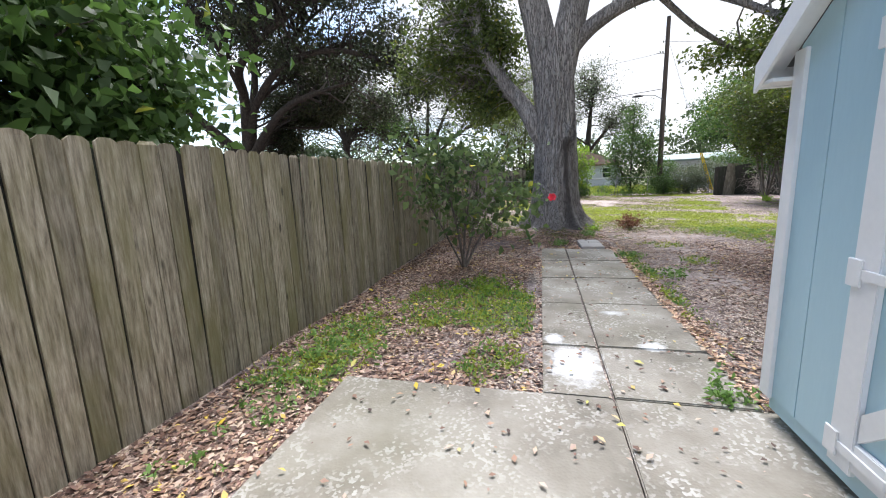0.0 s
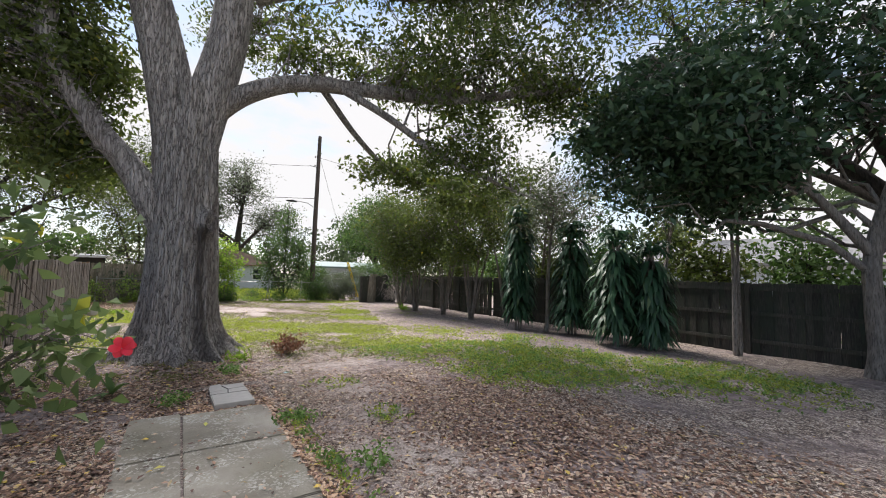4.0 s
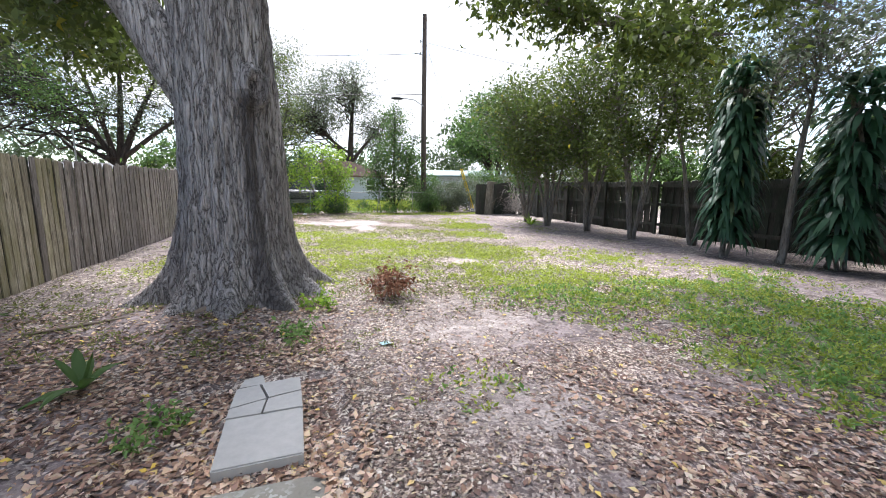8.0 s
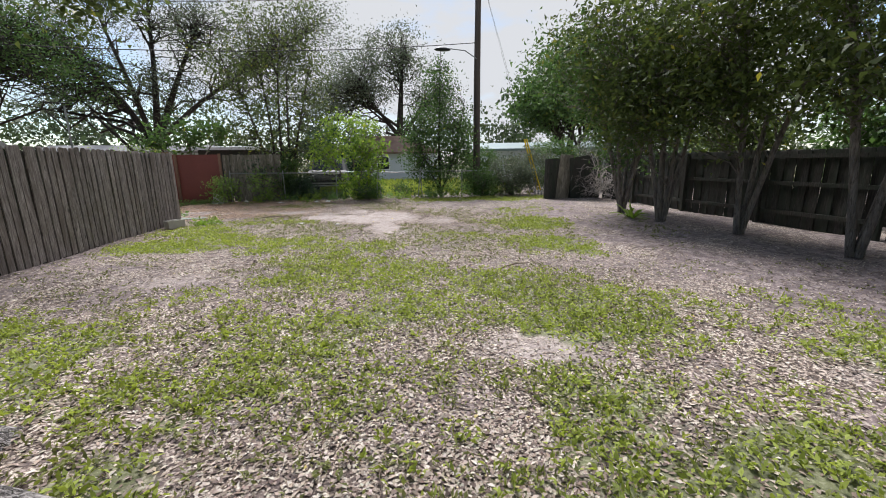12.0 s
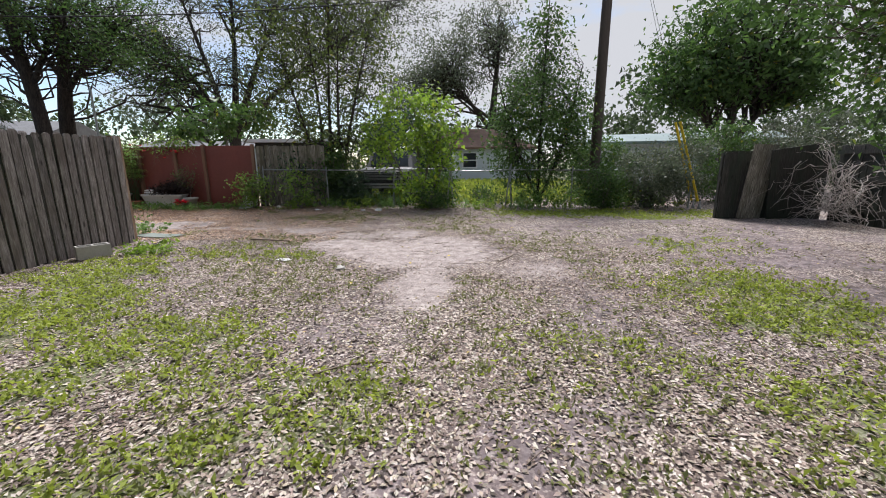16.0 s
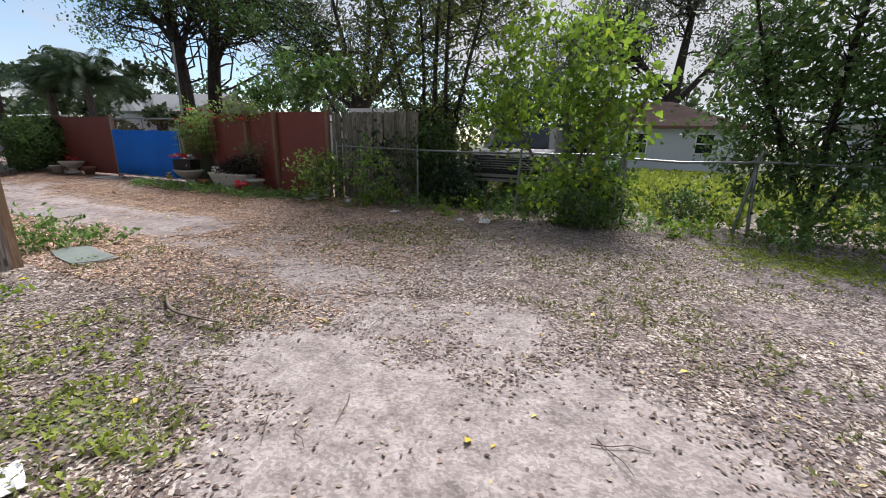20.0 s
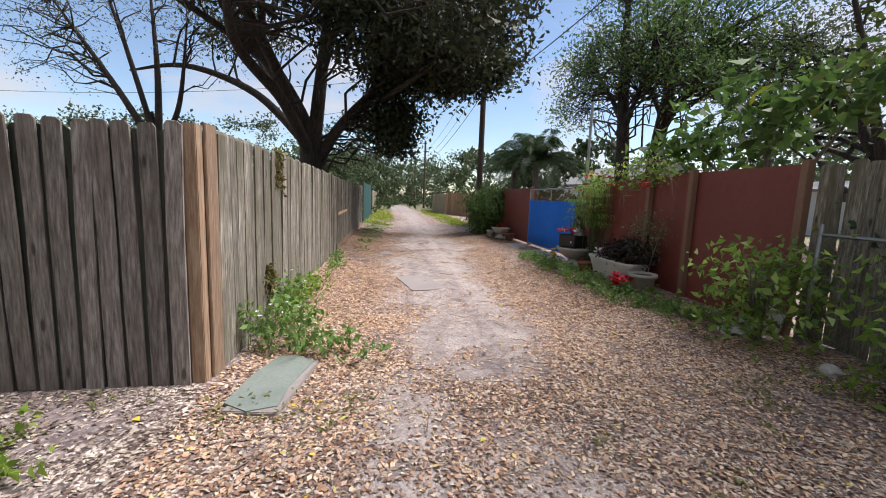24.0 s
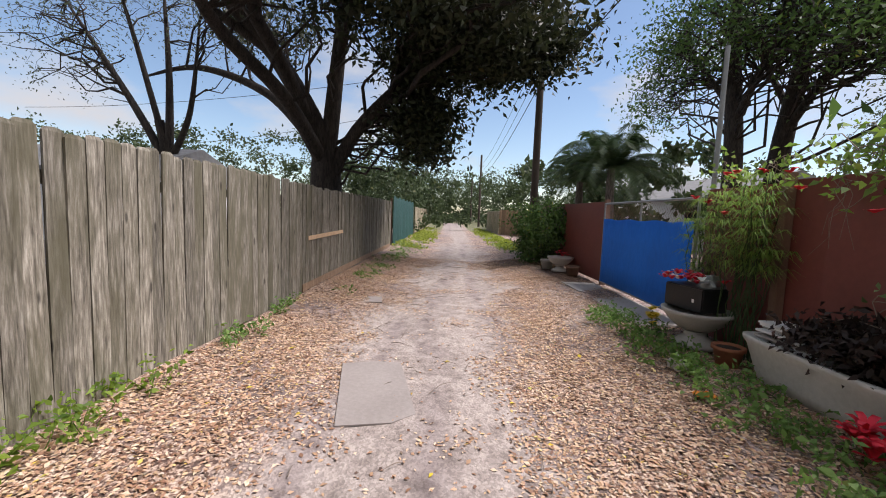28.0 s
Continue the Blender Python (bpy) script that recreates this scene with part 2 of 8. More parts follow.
M = {}
M["picket"] = wood("weathered cedar", (0.13, 0.107, 0.075), (0.33, 0.285, 0.212), (0.52, 0.465, 0.365), (0.19, 0.172, 0.075), 0.53)
M["picket_grey"] = wood("silvered cedar", (0.06, 0.052, 0.041), (0.215, 0.195, 0.158), (0.43, 0.40, 0.345), (0.10, 0.092, 0.056), 0.5)
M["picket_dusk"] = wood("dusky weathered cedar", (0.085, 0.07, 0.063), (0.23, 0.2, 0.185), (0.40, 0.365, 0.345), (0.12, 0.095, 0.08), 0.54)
M["bleached"] = plain("bleached dead wood", (0.34, 0.30, 0.27), (0.58, 0.53, 0.48), 0.9)
M["picket_new"] = wood("fresh pine", (0.19, 0.115, 0.07), (0.30, 0.20, 0.13), (0.42, 0.31, 0.215))
M["pine_new"] = wood("sawn pine", (0.42, 0.27, 0.16), (0.58, 0.41, 0.26), (0.68, 0.52, 0.36))
# near-black board tone; behind the yard pickets it stands for shade
M["picket_dark"] = wood("dark boards", (0.021, 0.019, 0.016), (0.05, 0.046, 0.039), (0.088, 0.08, 0.069), (0.029, 0.04, 0.026), 0.5)
M["plank_red"] = plain("oxblood painted sheet", (0.145, 0.036, 0.028), (0.215, 0.056, 0.042), 0.55, scale=3, relief=0.08)
M["post_brown"] = plain("brown timber post", (0.16, 0.085, 0.055), (0.27, 0.16, 0.11), 0.8, scale=8, stretch=(3, 3, 0.4))
M["shed_blue"] = plain("pale blue paint", (0.44, 0.63, 0.71), (0.50, 0.69, 0.77), 0.55, scale=5, stretch=(2, 2, 0.4), relief=0.12, dist=0.004)
M["white_paint"] = plain("white paint", (0.77, 0.78, 0.79), (0.86, 0.865, 0.87), 0.5, scale=6, relief=0.08, dist=0.004)
M["shingle"] = plain("grey shingle", (0.16, 0.16, 0.16), (0.28, 0.28, 0.28), 0.9, scale=14)
M["shingle_brown"] = plain("brown shingle with leaves", (0.10, 0.06, 0.045), (0.24, 0.15, 0.11), 0.9, scale=8)
M["stucco"] = plain("pale grey stucco", (0.52, 0.56, 0.60), (0.62, 0.66, 0.70), 0.85, scale=4)
M["white_metal"] = plain("white metal roof", (0.55, 0.58, 0.58), (0.72, 0.74, 0.74), 0.45, 0.0, scale=3)
M["teal_metal"] = plain("pale green metal roof", (0.15, 0.22, 0.21), (0.24, 0.32, 0.31), 0.5, 0.0, scale=3)
M["steel"] = plain("galvanised steel", (0.22, 0.23, 0.23), (0.36, 0.37, 0.37), 0.45, 0.75, scale=12, relief=0.05)
M["black_metal"] = plain("black painted metal", (0.012, 0.012, 0.013), (0.03, 0.03, 0.032), 0.45, 0.3, scale=8)
M["pole"] = plain("creosoted pole", (0.045, 0.033, 0.026), (0.12, 0.095, 0.08), 0.9, scale=6, stretch=(3, 3, 0.25), relief=0.4)
M["wire"] = plain("black cable", (0.015, 0.015, 0.015), (0.03, 0.03, 0.03), 0.6)
M["blue"] = plain("bright blue sheet", (0.0, 0.125, 0.58), (0.003, 0.19, 0.78), 0.8, scale=3, stretch=(1, 1, 0.5), relief=0.3, dist=0.02)
M["green_tarp"] = plain("dark green tarp", (0.012, 0.05, 0.05), (0.025, 0.10, 0.092), 0.6, scale=4, stretch=(3, 3, 0.4), relief=0.5, dist=0.05)
M["cast_stone"] = plain("cast stone", (0.36, 0.34, 0.31), (0.52, 0.50, 0.46), 0.9, scale=9, relief=0.3)
M["styro"] = plain("dirty white tub", (0.5, 0.49, 0.46), (0.78, 0.77, 0.74), 0.6, scale=5)
M["paper"] = plain("crumpled white paper", (0.66, 0.65, 0.63), (0.8, 0.79, 0.77), 0.8, scale=10)
M["box_green"] = plain("faded green lid", (0.15, 0.185, 0.16), (0.27, 0.305, 0.27), 0.8, scale=7)
M["terracotta"] = plain("terracotta", (0.26, 0.09, 0.045), (0.36, 0.14, 0.07), 0.8)
M["soil"] = plain("dark potting soil", (0.03, 0.022, 0.016), (0.07, 0.05, 0.035), 0.95, scale=14, relief=0.6)
M["glass"] = material("window glass", 0.06)[0]
M["glass"].node_tree.nodes["Principled BSDF"].inputs["Base Color"].default_value = (0.02, 0.025, 0.03, 1)
M["red_petal"] = island_tones("scarlet petals", [(0, (0.55, 0.008, 0.02)), (1, (0.8, 0.03, 0.06))], 0.6)
M["white_petal"] = island_tones("white petals", [(0, (0.7, 0.68, 0.66)), (1, (0.85, 0.84, 0.82))], 0.6)
M["yellow_petal"] = island_tones("yellow petals", [(0, (0.75, 0.5, 0.02)), (1, (0.85, 0.65, 0.05))], 0.6)
M["litter"] = island_tones("fallen oak leaves", [(0.0, (0.07, 0.046, 0.038)), (0.3, (0.22, 0.162, 0.128)), (0.66, (0.42, 0.338, 0.27)), (0.85, (0.53, 0.455, 0.38)), (0.98, (0.68, 0.605, 0.52)), (1.0, (0.5, 0.38, 0.11))], 0.75)
M["litter_mix"] = island_tones("mixed fallen leaves", [(0.0, (0.075, 0.046, 0.038)), (0.3, (0.18, 0.122, 0.092)), (0.65, (0.335, 0.248, 0.186)), (0.9, (0.46, 0.37, 0.295)), (0.98, (0.62, 0.54, 0.46)), (1.0, (0.55, 0.42, 0.1))], 0.75)
M["litter_brown"] = island_tones("brown fallen leaves", [(0.0, (0.06, 0.034, 0.027)), (0.35, (0.20, 0.112, 0.08)), (0.65, (0.39, 0.24, 0.16)), (0.93, (0.60, 0.46, 0.35)), (0.96, (0.62, 0.50, 0.40)), (1.0, (0.64, 0.44, 0.06))], 0.75)
M["litter_orange"] = island_tones("fresh fallen leaves", [(0.0, (0.16, 0.08, 0.05)), (0.25, (0.38, 0.215, 0.13)), (0.65, (0.60, 0.40, 0.26)), (0.97, (0.76, 0.58, 0.43)), (1.0, (0.66, 0.48, 0.07))], 0.75)
M["twig"] = plain("dry twigs", (0.12, 0.085, 0.06), (0.3, 0.24, 0.19), 0.9)
M["dead_leaf"] = island_tones("dead brown leaves", [(0, (0.16, 0.06, 0.03)), (1, (0.36, 0.18, 0.10))], 0.85)
M["bark_oak"] = furrowed("oak bark", (0.075, 0.064, 0.06), (0.26, 0.235, 0.224), (0.53, 0.495, 0.48))
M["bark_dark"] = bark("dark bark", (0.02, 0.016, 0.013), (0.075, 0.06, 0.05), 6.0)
M["bark_grey"] = bark("grey bark", (0.12, 0.102, 0.09), (0.29, 0.255, 0.225), 8.0)
M["leaf_oak"] = foliage("oak leaves", (0.028, 0.045, 0.014), (0.11, 0.145, 0.04), (0.30, 0.26, 0.04))
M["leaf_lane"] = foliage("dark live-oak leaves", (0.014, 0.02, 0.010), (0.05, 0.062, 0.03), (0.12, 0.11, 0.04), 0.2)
M["leaf_dark"] = foliage("dark glossy leaves", (0.014, 0.034, 0.02), (0.06, 0.11, 0.055), None, 0.25, 0.35)
M["leaf_mid"] = foliage("mid green leaves", (0.026, 0.055, 0.017), (0.098, 0.17, 0.05), (0.3, 0.3, 0.05))
M["leaf_lime"] = foliage("lime green leaves", (0.07, 0.135, 0.028), (0.25, 0.36, 0.07), (0.45, 0.46, 0.07), 0.5)
M["leaf_fresh"] = foliage("fresh green leaves", (0.08, 0.16, 0.04), (0.25, 0.37, 0.09), (0.4, 0.4, 0.08), 0.4)
M["leaf_feather"] = foliage("dusty fine leaves", (0.05, 0.065, 0.04), (0.13, 0.155, 0.10), (0.2, 0.2, 0.08))
M["leaf_hib"] = foliage("hibiscus leaves", (0.045, 0.09, 0.033), (0.18, 0.245, 0.10), (0.6, 0.55, 0.05))
M["leaf_strap"] = foliage("long strap leaves", (0.012, 0.036, 0.018), (0.05, 0.115, 0.06), (0.16, 0.2, 0.10), 0.2, 0.4)
M["leaf_palm"] = foliage("palm fronds", (0.03, 0.06, 0.025), (0.09, 0.14, 0.06), None, 0.25)
M["grass"] = foliage("weedy grass", (0.145, 0.185, 0.036), (0.36, 0.42, 0.09), (0.38, 0.36, 0.12), 0.35, 0.7)
M["grass_olive"] = foliage("olive grass", (0.10, 0.115, 0.04), (0.23, 0.25, 0.09), (0.36, 0.33, 0.14), 0.35, 0.7)
M["grass_dark"] = foliage("low green weeds", (0.075, 0.15, 0.04), (0.21, 0.34, 0.10), (0.34, 0.34, 0.09), 0.35, 0.65)
M["far_leaf"] = foliage("distant woods", (0.026, 0.042, 0.02), (0.075, 0.105, 0.048), (0.15, 0.155, 0.065), 0.3)


def concrete_material():
    m, n, l, p = material("worn concrete", 0.9)
    big, _ = textured(n, l, scale=0.9, detail=7)
    agg, _ = textured(n, l, kind="Voronoi", scale=55)
    col = ramp(n, l, big.outputs["Fac"], [(0.32, (0.13, 0.116, 0.09)), (0.5, (0.272, 0.248, 0.205)), (0.68, (0.42, 0.392, 0.34))])
    spots = ramp(n, l, agg.outputs["Color"], [(0.62, (0, 0, 0)), (0.7, (0.7, 0.7, 0.7))])
    worn, _ = textured(n, l, scale=2.3, detail=4)
    wmask = ramp(n, l, worn.outputs["Fac"], [(0.45, (0, 0, 0)), (0.6, (1, 1, 1))])
    spots = blend(n, l, wmask, (0.0, 0.0, 0.0), spots)
    col = blend(n, l, spots, col, (0.56, 0.54, 0.50))
    # an old spill of white paint, worn thin
    geo = n.new("ShaderNodeNewGeometry")
    rag, _ = textured(n, l, scale=7, detail=7, rough=0.7)
    for scale, shift, core in (((1.0, 0.62, 0.0), (0.33, -1.17, 0.0), 0.33), ((2.4, 2.6, 0.0), (-0.82, -5.93, 0.0), 0.36), ((2.6, 2.2, 0.0), (1.22, -5.2, 0.0), 0.34), ((1.2, 1.9, 0.0), (-0.17, -5.93, 0.0), 0.25)):
        off = n.new("ShaderNodeVectorMath")
        off.operation = "MULTIPLY_ADD"
        off.inputs[1].default_value, off.inputs[2].default_value = scale, shift
        l.new(geo.outputs["Position"], off.inputs[0])
        far = n.new("ShaderNodeVectorMath")
        far.operation = "LENGTH"
        l.new(off.outputs[0], far.inputs[0])
        edge = n.new("ShaderNodeMath")
        edge.operation = "MULTIPLY_ADD"
        l.new(rag.outputs["Fac"], edge.inputs[0])
        edge.inputs[1].default_value = 0.42
        l.new(far.outputs["Value"], edge.inputs[2])
        col = blend(n, l, ramp(n, l, edge.outputs[0], [(core, (0.95, 0.95, 0.95)), (core + 0.13, (0, 0, 0))]), col, (0.74, 0.745, 0.75))
    moss, _ = textured(n, l, scale=0.55, detail=5)
    col = blend(n, l, ramp(n, l, moss.outputs["Fac"], [(0.5, (0, 0, 0)), (0.7, (0.5, 0.5, 0.5))]), col, (0.17, 0.165, 0.10))
    l.new(col, p.inputs["Base Color"])
    bump(n, l, p, agg.outputs["Distance"], 0.35, 0.006)
    return m


M["concrete"] = concrete_material()
M["slab_pale"] = plain("pale smooth concrete", (0.36, 0.345, 0.32), (0.50, 0.48, 0.45), 0.9, scale=4, relief=0.15)
M["apron"] = plain("beige worn concrete", (0.40, 0.355, 0.31), (0.58, 0.53, 0.47), 0.9, scale=5, relief=0.25)

# ---- mesh helpers ----
def part(name, bm, mat, parent, label=""):
    """One mesh object from a bmesh, under a thing or a part."""
    me = bpy.data.meshes.new(name)
    bm.to_mesh(me)
    bm.free()
    me.materials.append(mat)
    ob = new(name, me)
    ob.parent = parent
    return tagged(ob, label)


def shared(name, me, parent, m):
    ob = new(name, me)
    ob.parent = parent
    ob.matrix_basis = m
    return ob


def thing(name, x=0, y=0, z=0, rz=0, label="", category="", group="", kind=""):
    ob = new(name)
    ob.matrix_basis = pose(x, y, z, 0, 0, rz)
    return tagged(ob, label, category, group, kind)


def box(bm, x0, x1, y0, y1, z0, z1, bevel=0.0):
    vs = [bm.verts.new((x, y, z)) for z in (z0, z1) for y in (y0, y1) for x in (x0, x1)]
    fs = [bm.faces.new([vs[k] for k in q]) for q in ((0, 2, 3, 1), (4, 5, 7, 6), (0, 1, 5, 4), (2, 6, 7, 3), (0, 4, 6, 2), (1, 3, 7, 5))]
    if bevel:
        edges = {e for f in fs for e in f.edges}
        bmesh.ops.bevel(bm, geom=list(edges), offset=bevel, segments=2, affect="EDGES", clamp_overlap=True)
    return bm


def a_box(x0, x1, y0, y1, z0, z1, bevel=0.0):
    return box(bmesh.new(), x0, x1, y0, y1, z0, z1, bevel)


def lathe(profile, n=28):
    """A turned shape from (radius, z) pairs."""
    bm = bmesh.new()
    rings = []
    for r, z in profile:
        rings.append([bm.verts.new((r * math.cos(2 * math.pi * k / n), r * math.sin(2 * math.pi * k / n), z)) for k in range(n)])
    for a, b in zip(rings, rings[1:]):
        for k in range(n):
            bm.faces.new((a[k], a[(k + 1) % n], b[(k + 1) % n], b[k])).smooth = True
    bm.faces.new(rings[0][::-1])
    bm.faces.new(rings[-1])
    return bm


def mesh_from(name, verts, quads, mat, smooth=False):
    """A mesh from arrays: verts (n, 3), quads (m, 4)."""
    verts, quads = np.asarray(verts, np.float32), np.asarray(quads, np.int32)
    me = bpy.data.meshes.new(name)
    me.vertices.add(len(verts))
    me.vertices.foreach_set("co", verts.ravel())
    me.loops.add(quads.size)
    me.loops.foreach_set("vertex_index", quads.ravel())
    me.polygons.add(len(quads))
    me.polygons.foreach_set("loop_start", np.arange(0, quads.size, 4, dtype=np.int32))
    if smooth:
        me.polygons.foreach_set("use_smooth", np.ones(len(quads), bool))
    me.update(calc_edges=True)
    me.materials.append(mat)
    return me


def tubes(name, lines, mat, sides=8):
    """Tapering tubes along lines of (point, radius)."""
    V, Q, at = [], [], 0
    for line in lines:
        pts = np.array([p for p, r in line], float)
        rad = np.array([r for p, r in line], float)
        n = sides if rad.max() > 0.03 else (4 if rad.max() > 0.014 else 3)
        d = np.gradient(pts, axis=0)
        d /= np.maximum(np.linalg.norm(d, axis=1, keepdims=True), 1e-6)
        ref = np.array([0.31, 0.95, 0.05]) if abs(d[0] @ np.array([0.31, 0.95, 0.05])) < 0.9 else np.array([1.0, 0, 0])
        u = np.cross(d, ref)
        u /= np.linalg.norm(u, axis=1, keepdims=True)
        w = np.cross(d, u)
        a = np.linspace(0, 2 * np.pi, n, endpoint=False)
        ring = pts[:, None] + rad[:, None, None] * (np.cos(a)[None, :, None] * u[:, None] + np.sin(a)[None, :, None] * w[:, None])
        V.append(ring.reshape(-1, 3))
        k = np.arange(len(pts) - 1)[:, None] * n
        i = np.arange(n)[None]
        Q.append(np.stack([k + i, k + (i + 1) % n, k + n + (i + 1) % n, k + n + i], -1).reshape(-1, 4) + at)
        at += len(pts) * n
    return mesh_from(name, np.concatenate(V), np.concatenate(Q), mat, True)


def unit(v):
    return v / np.maximum(np.linalg.norm(v, axis=-1, keepdims=True), 1e-6)


def leaf_cards(name, P, size, mat, rng, aspect=0.42, flat=0.0, droop=0.0, fold=0.18, way=None):
    """Leaves: each a folded blade of four corners, at its own angle. flat: how level they lie; droop: how far they hang."""
    n = len(P)
    d = unit(rng.normal(size=(n, 3)) * np.array([1, 1, 1 - 0.8 * flat]) + np.array([0, 0, -droop]) if way is None else way)
    s = rng.normal(size=(n, 3))
    s = unit(np.cross(d, unit(s * (1 - flat) + np.array([0, 0, 1.0]) * flat * 2)))
    nn = np.cross(s, d)
    L = (size * 1.12 * rng.uniform(0.6, 1.35, n))[:, None]
    W = L * aspect * 0.5 * rng.uniform(0.75, 1.2, (n, 1))
    up = nn * L * fold
    V = np.stack([P, P + d * L * 0.45 + s * W + up, P + d * L - up * 0.6, P + d * L * 0.45 - s * W + up], 1).reshape(-1, 3)
    return mesh_from(name, V, np.arange(4 * n).reshape(-1, 4), mat)


def bend(a, b, sag, rng, n=6, wob=0.06):
    """A line from a to b that bows by sag (up if positive) and wanders a little."""
    a, b = np.array(a, float), np.array(b, float)
    t = np.linspace(0, 1, n)[:, None]
    p = a + (b - a) * t + np.array([0, 0, 1.0]) * sag * 4 * t * (1 - t)
    w = rng.normal(size=(n, 3)) * wob * np.linalg.norm(b - a) * (t * (1 - t) * 2)
    return p + w


def spline(points, n=24):
    """A smooth line of (point, radius) through control rows (x, y, z, r)."""
    c = np.array(points, float)
    k = len(c)
    out = []
    for t in np.linspace(0, k - 1, n):
        i = min(int(t), k - 2)
        f = t - i
        p0, p1, p2, p3 = c[max(i - 1, 0)], c[i], c[i + 1], c[min(i + 2, k - 1)]
        q = 0.5 * (2 * p1 + (p2 - p0) * f + (2 * p0 - 5 * p1 + 4 * p2 - p3) * f * f + (3 * p1 - p0 - 3 * p2 + p3) * f ** 3)
        out.append((q[:3], max(q[3], 0.004)))
    return out


def tree(name, base, stems, blobs, bark_mat, leaf_mat, seed, leaf=0.09, per=26, clump=0.33, label="", category="tree", group="",
         aspect=0.45, droop=0.25, flat=0.1, twig=0.02, trunk_mesh=None, sides=10):
    """stems: rows (x, y, z, r) along each stem, first the trunk. blobs: (x, y, z, rx, ry, rz, clumps) of the crown. All from the base."""
    rng = np.random.default_rng(seed)
    top = thing(name, *base, 0, label, category, group)
    spines = []
    for k, st in enumerate(stems):
        line = spline(st, max(8, 5 * len(st)))
        spines.append(line)
        if k == 0 and trunk_mesh:
            me = trunk_mesh
        else:
            me = tubes("trunk" if k == 0 else "limb", [line], bark_mat, 14 if k == 0 else sides)
        ob = new("trunk" if k == 0 else "limb", me)
        ob.parent = top
    nodes = np.array([p for line in spines for p, r in line[len(line) // 3:]])
    thick = np.array([r for line in spines for p, r in line[len(line) // 3:]])
    twigs, P = [], []
    for bx, by, bz, rx, ry, rz, count in blobs:
        c = unit(rng.normal(size=(count, 3))) * (rng.uniform(0.12, 1, (count, 1)) ** 0.45)
        c = c * np.array([rx, ry, rz]) + np.array([bx, by, bz]) + rng.normal(size=(count, 3)) * 0.12 * min(rx, ry, rz)
        for q in c:
            dd = np.linalg.norm(nodes - q, axis=1) + 0.35 * np.maximum(nodes[:, 2] - q[2], 0)
            near = np.flatnonzero(dd < dd.min() * 1.35 + 0.3)
            i = int(near[rng.integers(len(near))])
            line = bend(nodes[i], q, 0.08 * dd[i], rng, 5 if dd[i] < 2.5 else 7, 0.16)
            r0 = min(thick[i] * 0.55, twig * (0.5 + 0.55 * dd[i]))
            twigs.append([(p, max(r0 * (1 - 0.82 * k / (len(line) - 1)), 0.004)) for k, p in enumerate(line)])
            m = int(per * 1.7 * rng.uniform(0.5, 1.5))
            s = clump * rng.uniform(0.6, 1.4)
            off = rng.normal(size=(m, 3)) * s * np.array([1, 1, 0.7])
            P.append(q + off)
            back = line[rng.integers(len(line) // 2, len(line), m // 4)]
            P.append(back + rng.normal(size=back.shape) * s * 0.5)
    ob = tagged(new("branchwork", tubes("branchwork", twigs, bark_mat, 5)), kind="stuff")
    ob.parent = top
    P = np.concatenate(P)
    P = P[P[:, 2] > 0.05]
    ob = new("crown", leaf_cards("crown", P, leaf, leaf_mat, rng, aspect, flat, droop))
    ob.parent = top
    return top

# ---- ground ----
def ground_z(x, y):
    """A nearly level yard with a little unevenness, a mound at the oak and shallow wheel ruts in the lane."""
    x, y = np.asarray(x, float), np.asarray(y, float)
    z = 0.018 * np.sin(x * 1.3 + 0.7) * np.sin(y * 1.1) + 0.012 * np.sin(x * 3.1 + y * 2.3) - 0.012
    z = z + 0.10 * np.exp(-((x + 0.2) ** 2 + (y - 10.8) ** 2) / 1.6)
    lane = np.clip((-2 - x) / 3, 0, 1)
    z = z - lane * 0.10 * np.clip((y - 21.7) / 1.0, 0, 1) * np.clip((26.2 - y) / 1.3, 0, 1)
    z = z - lane * 0.03 * (np.exp(-((y - 23.2) / 0.3) ** 2) + np.exp(-((y - 24.6) / 0.35) ** 2))
    flat = np.clip(1.6 - y, 0, 1) + ((np.abs(x - 0.08) < 0.85) & (y < 8.2))
    return np.where(flat > 0, -0.02, z)


def spots(x, y, rows):
    """Overlapping soft ovals: (x, y, half width, half depth, strength)."""
    out = np.zeros_like(np.asarray(x, float))
    for cx, cy, rx, ry, s in rows:
        r = np.sqrt(((x - cx) / rx) ** 2 + ((y - cy) / ry) ** 2)
        out = np.maximum(out, s * np.clip(1.6 - 1.3 * r, 0, 1))
    return out


def vnoise(x, y, s, seed=0, octaves=3):
    """Soft irregular patches between 0 and 1, s metres across."""
    x, y = np.asarray(x, float), np.asarray(y, float)
    out, amp, total = np.zeros(np.broadcast(x, y).shape), 1.0, 0.0
    for k in range(octaves):
        u, v = x / s + 17.3 * seed + 5.1 * k, y / s + 9.7 * seed - 3.7 * k
        i, j = np.floor(u), np.floor(v)
        f, g = u - i, v - j
        f, g = f * f * (3 - 2 * f), g * g * (3 - 2 * g)

        def h(a, b):
            q = np.sin(a * 127.1 + b * 311.7 + seed * 74.7) * 43758.5453
            return q - np.floor(q)
        out = out + amp * ((h(i, j) * (1 - f) + h(i + 1, j) * f) * (1 - g) + (h(i, j + 1) * (1 - f) + h(i + 1, j + 1) * f) * g)
        total, amp, s = total + amp, amp * 0.6, s * 0.47
    return out / total


def step_up(v, lo, hi):
    return np.clip((v - lo) / (hi - lo), 0, 1)


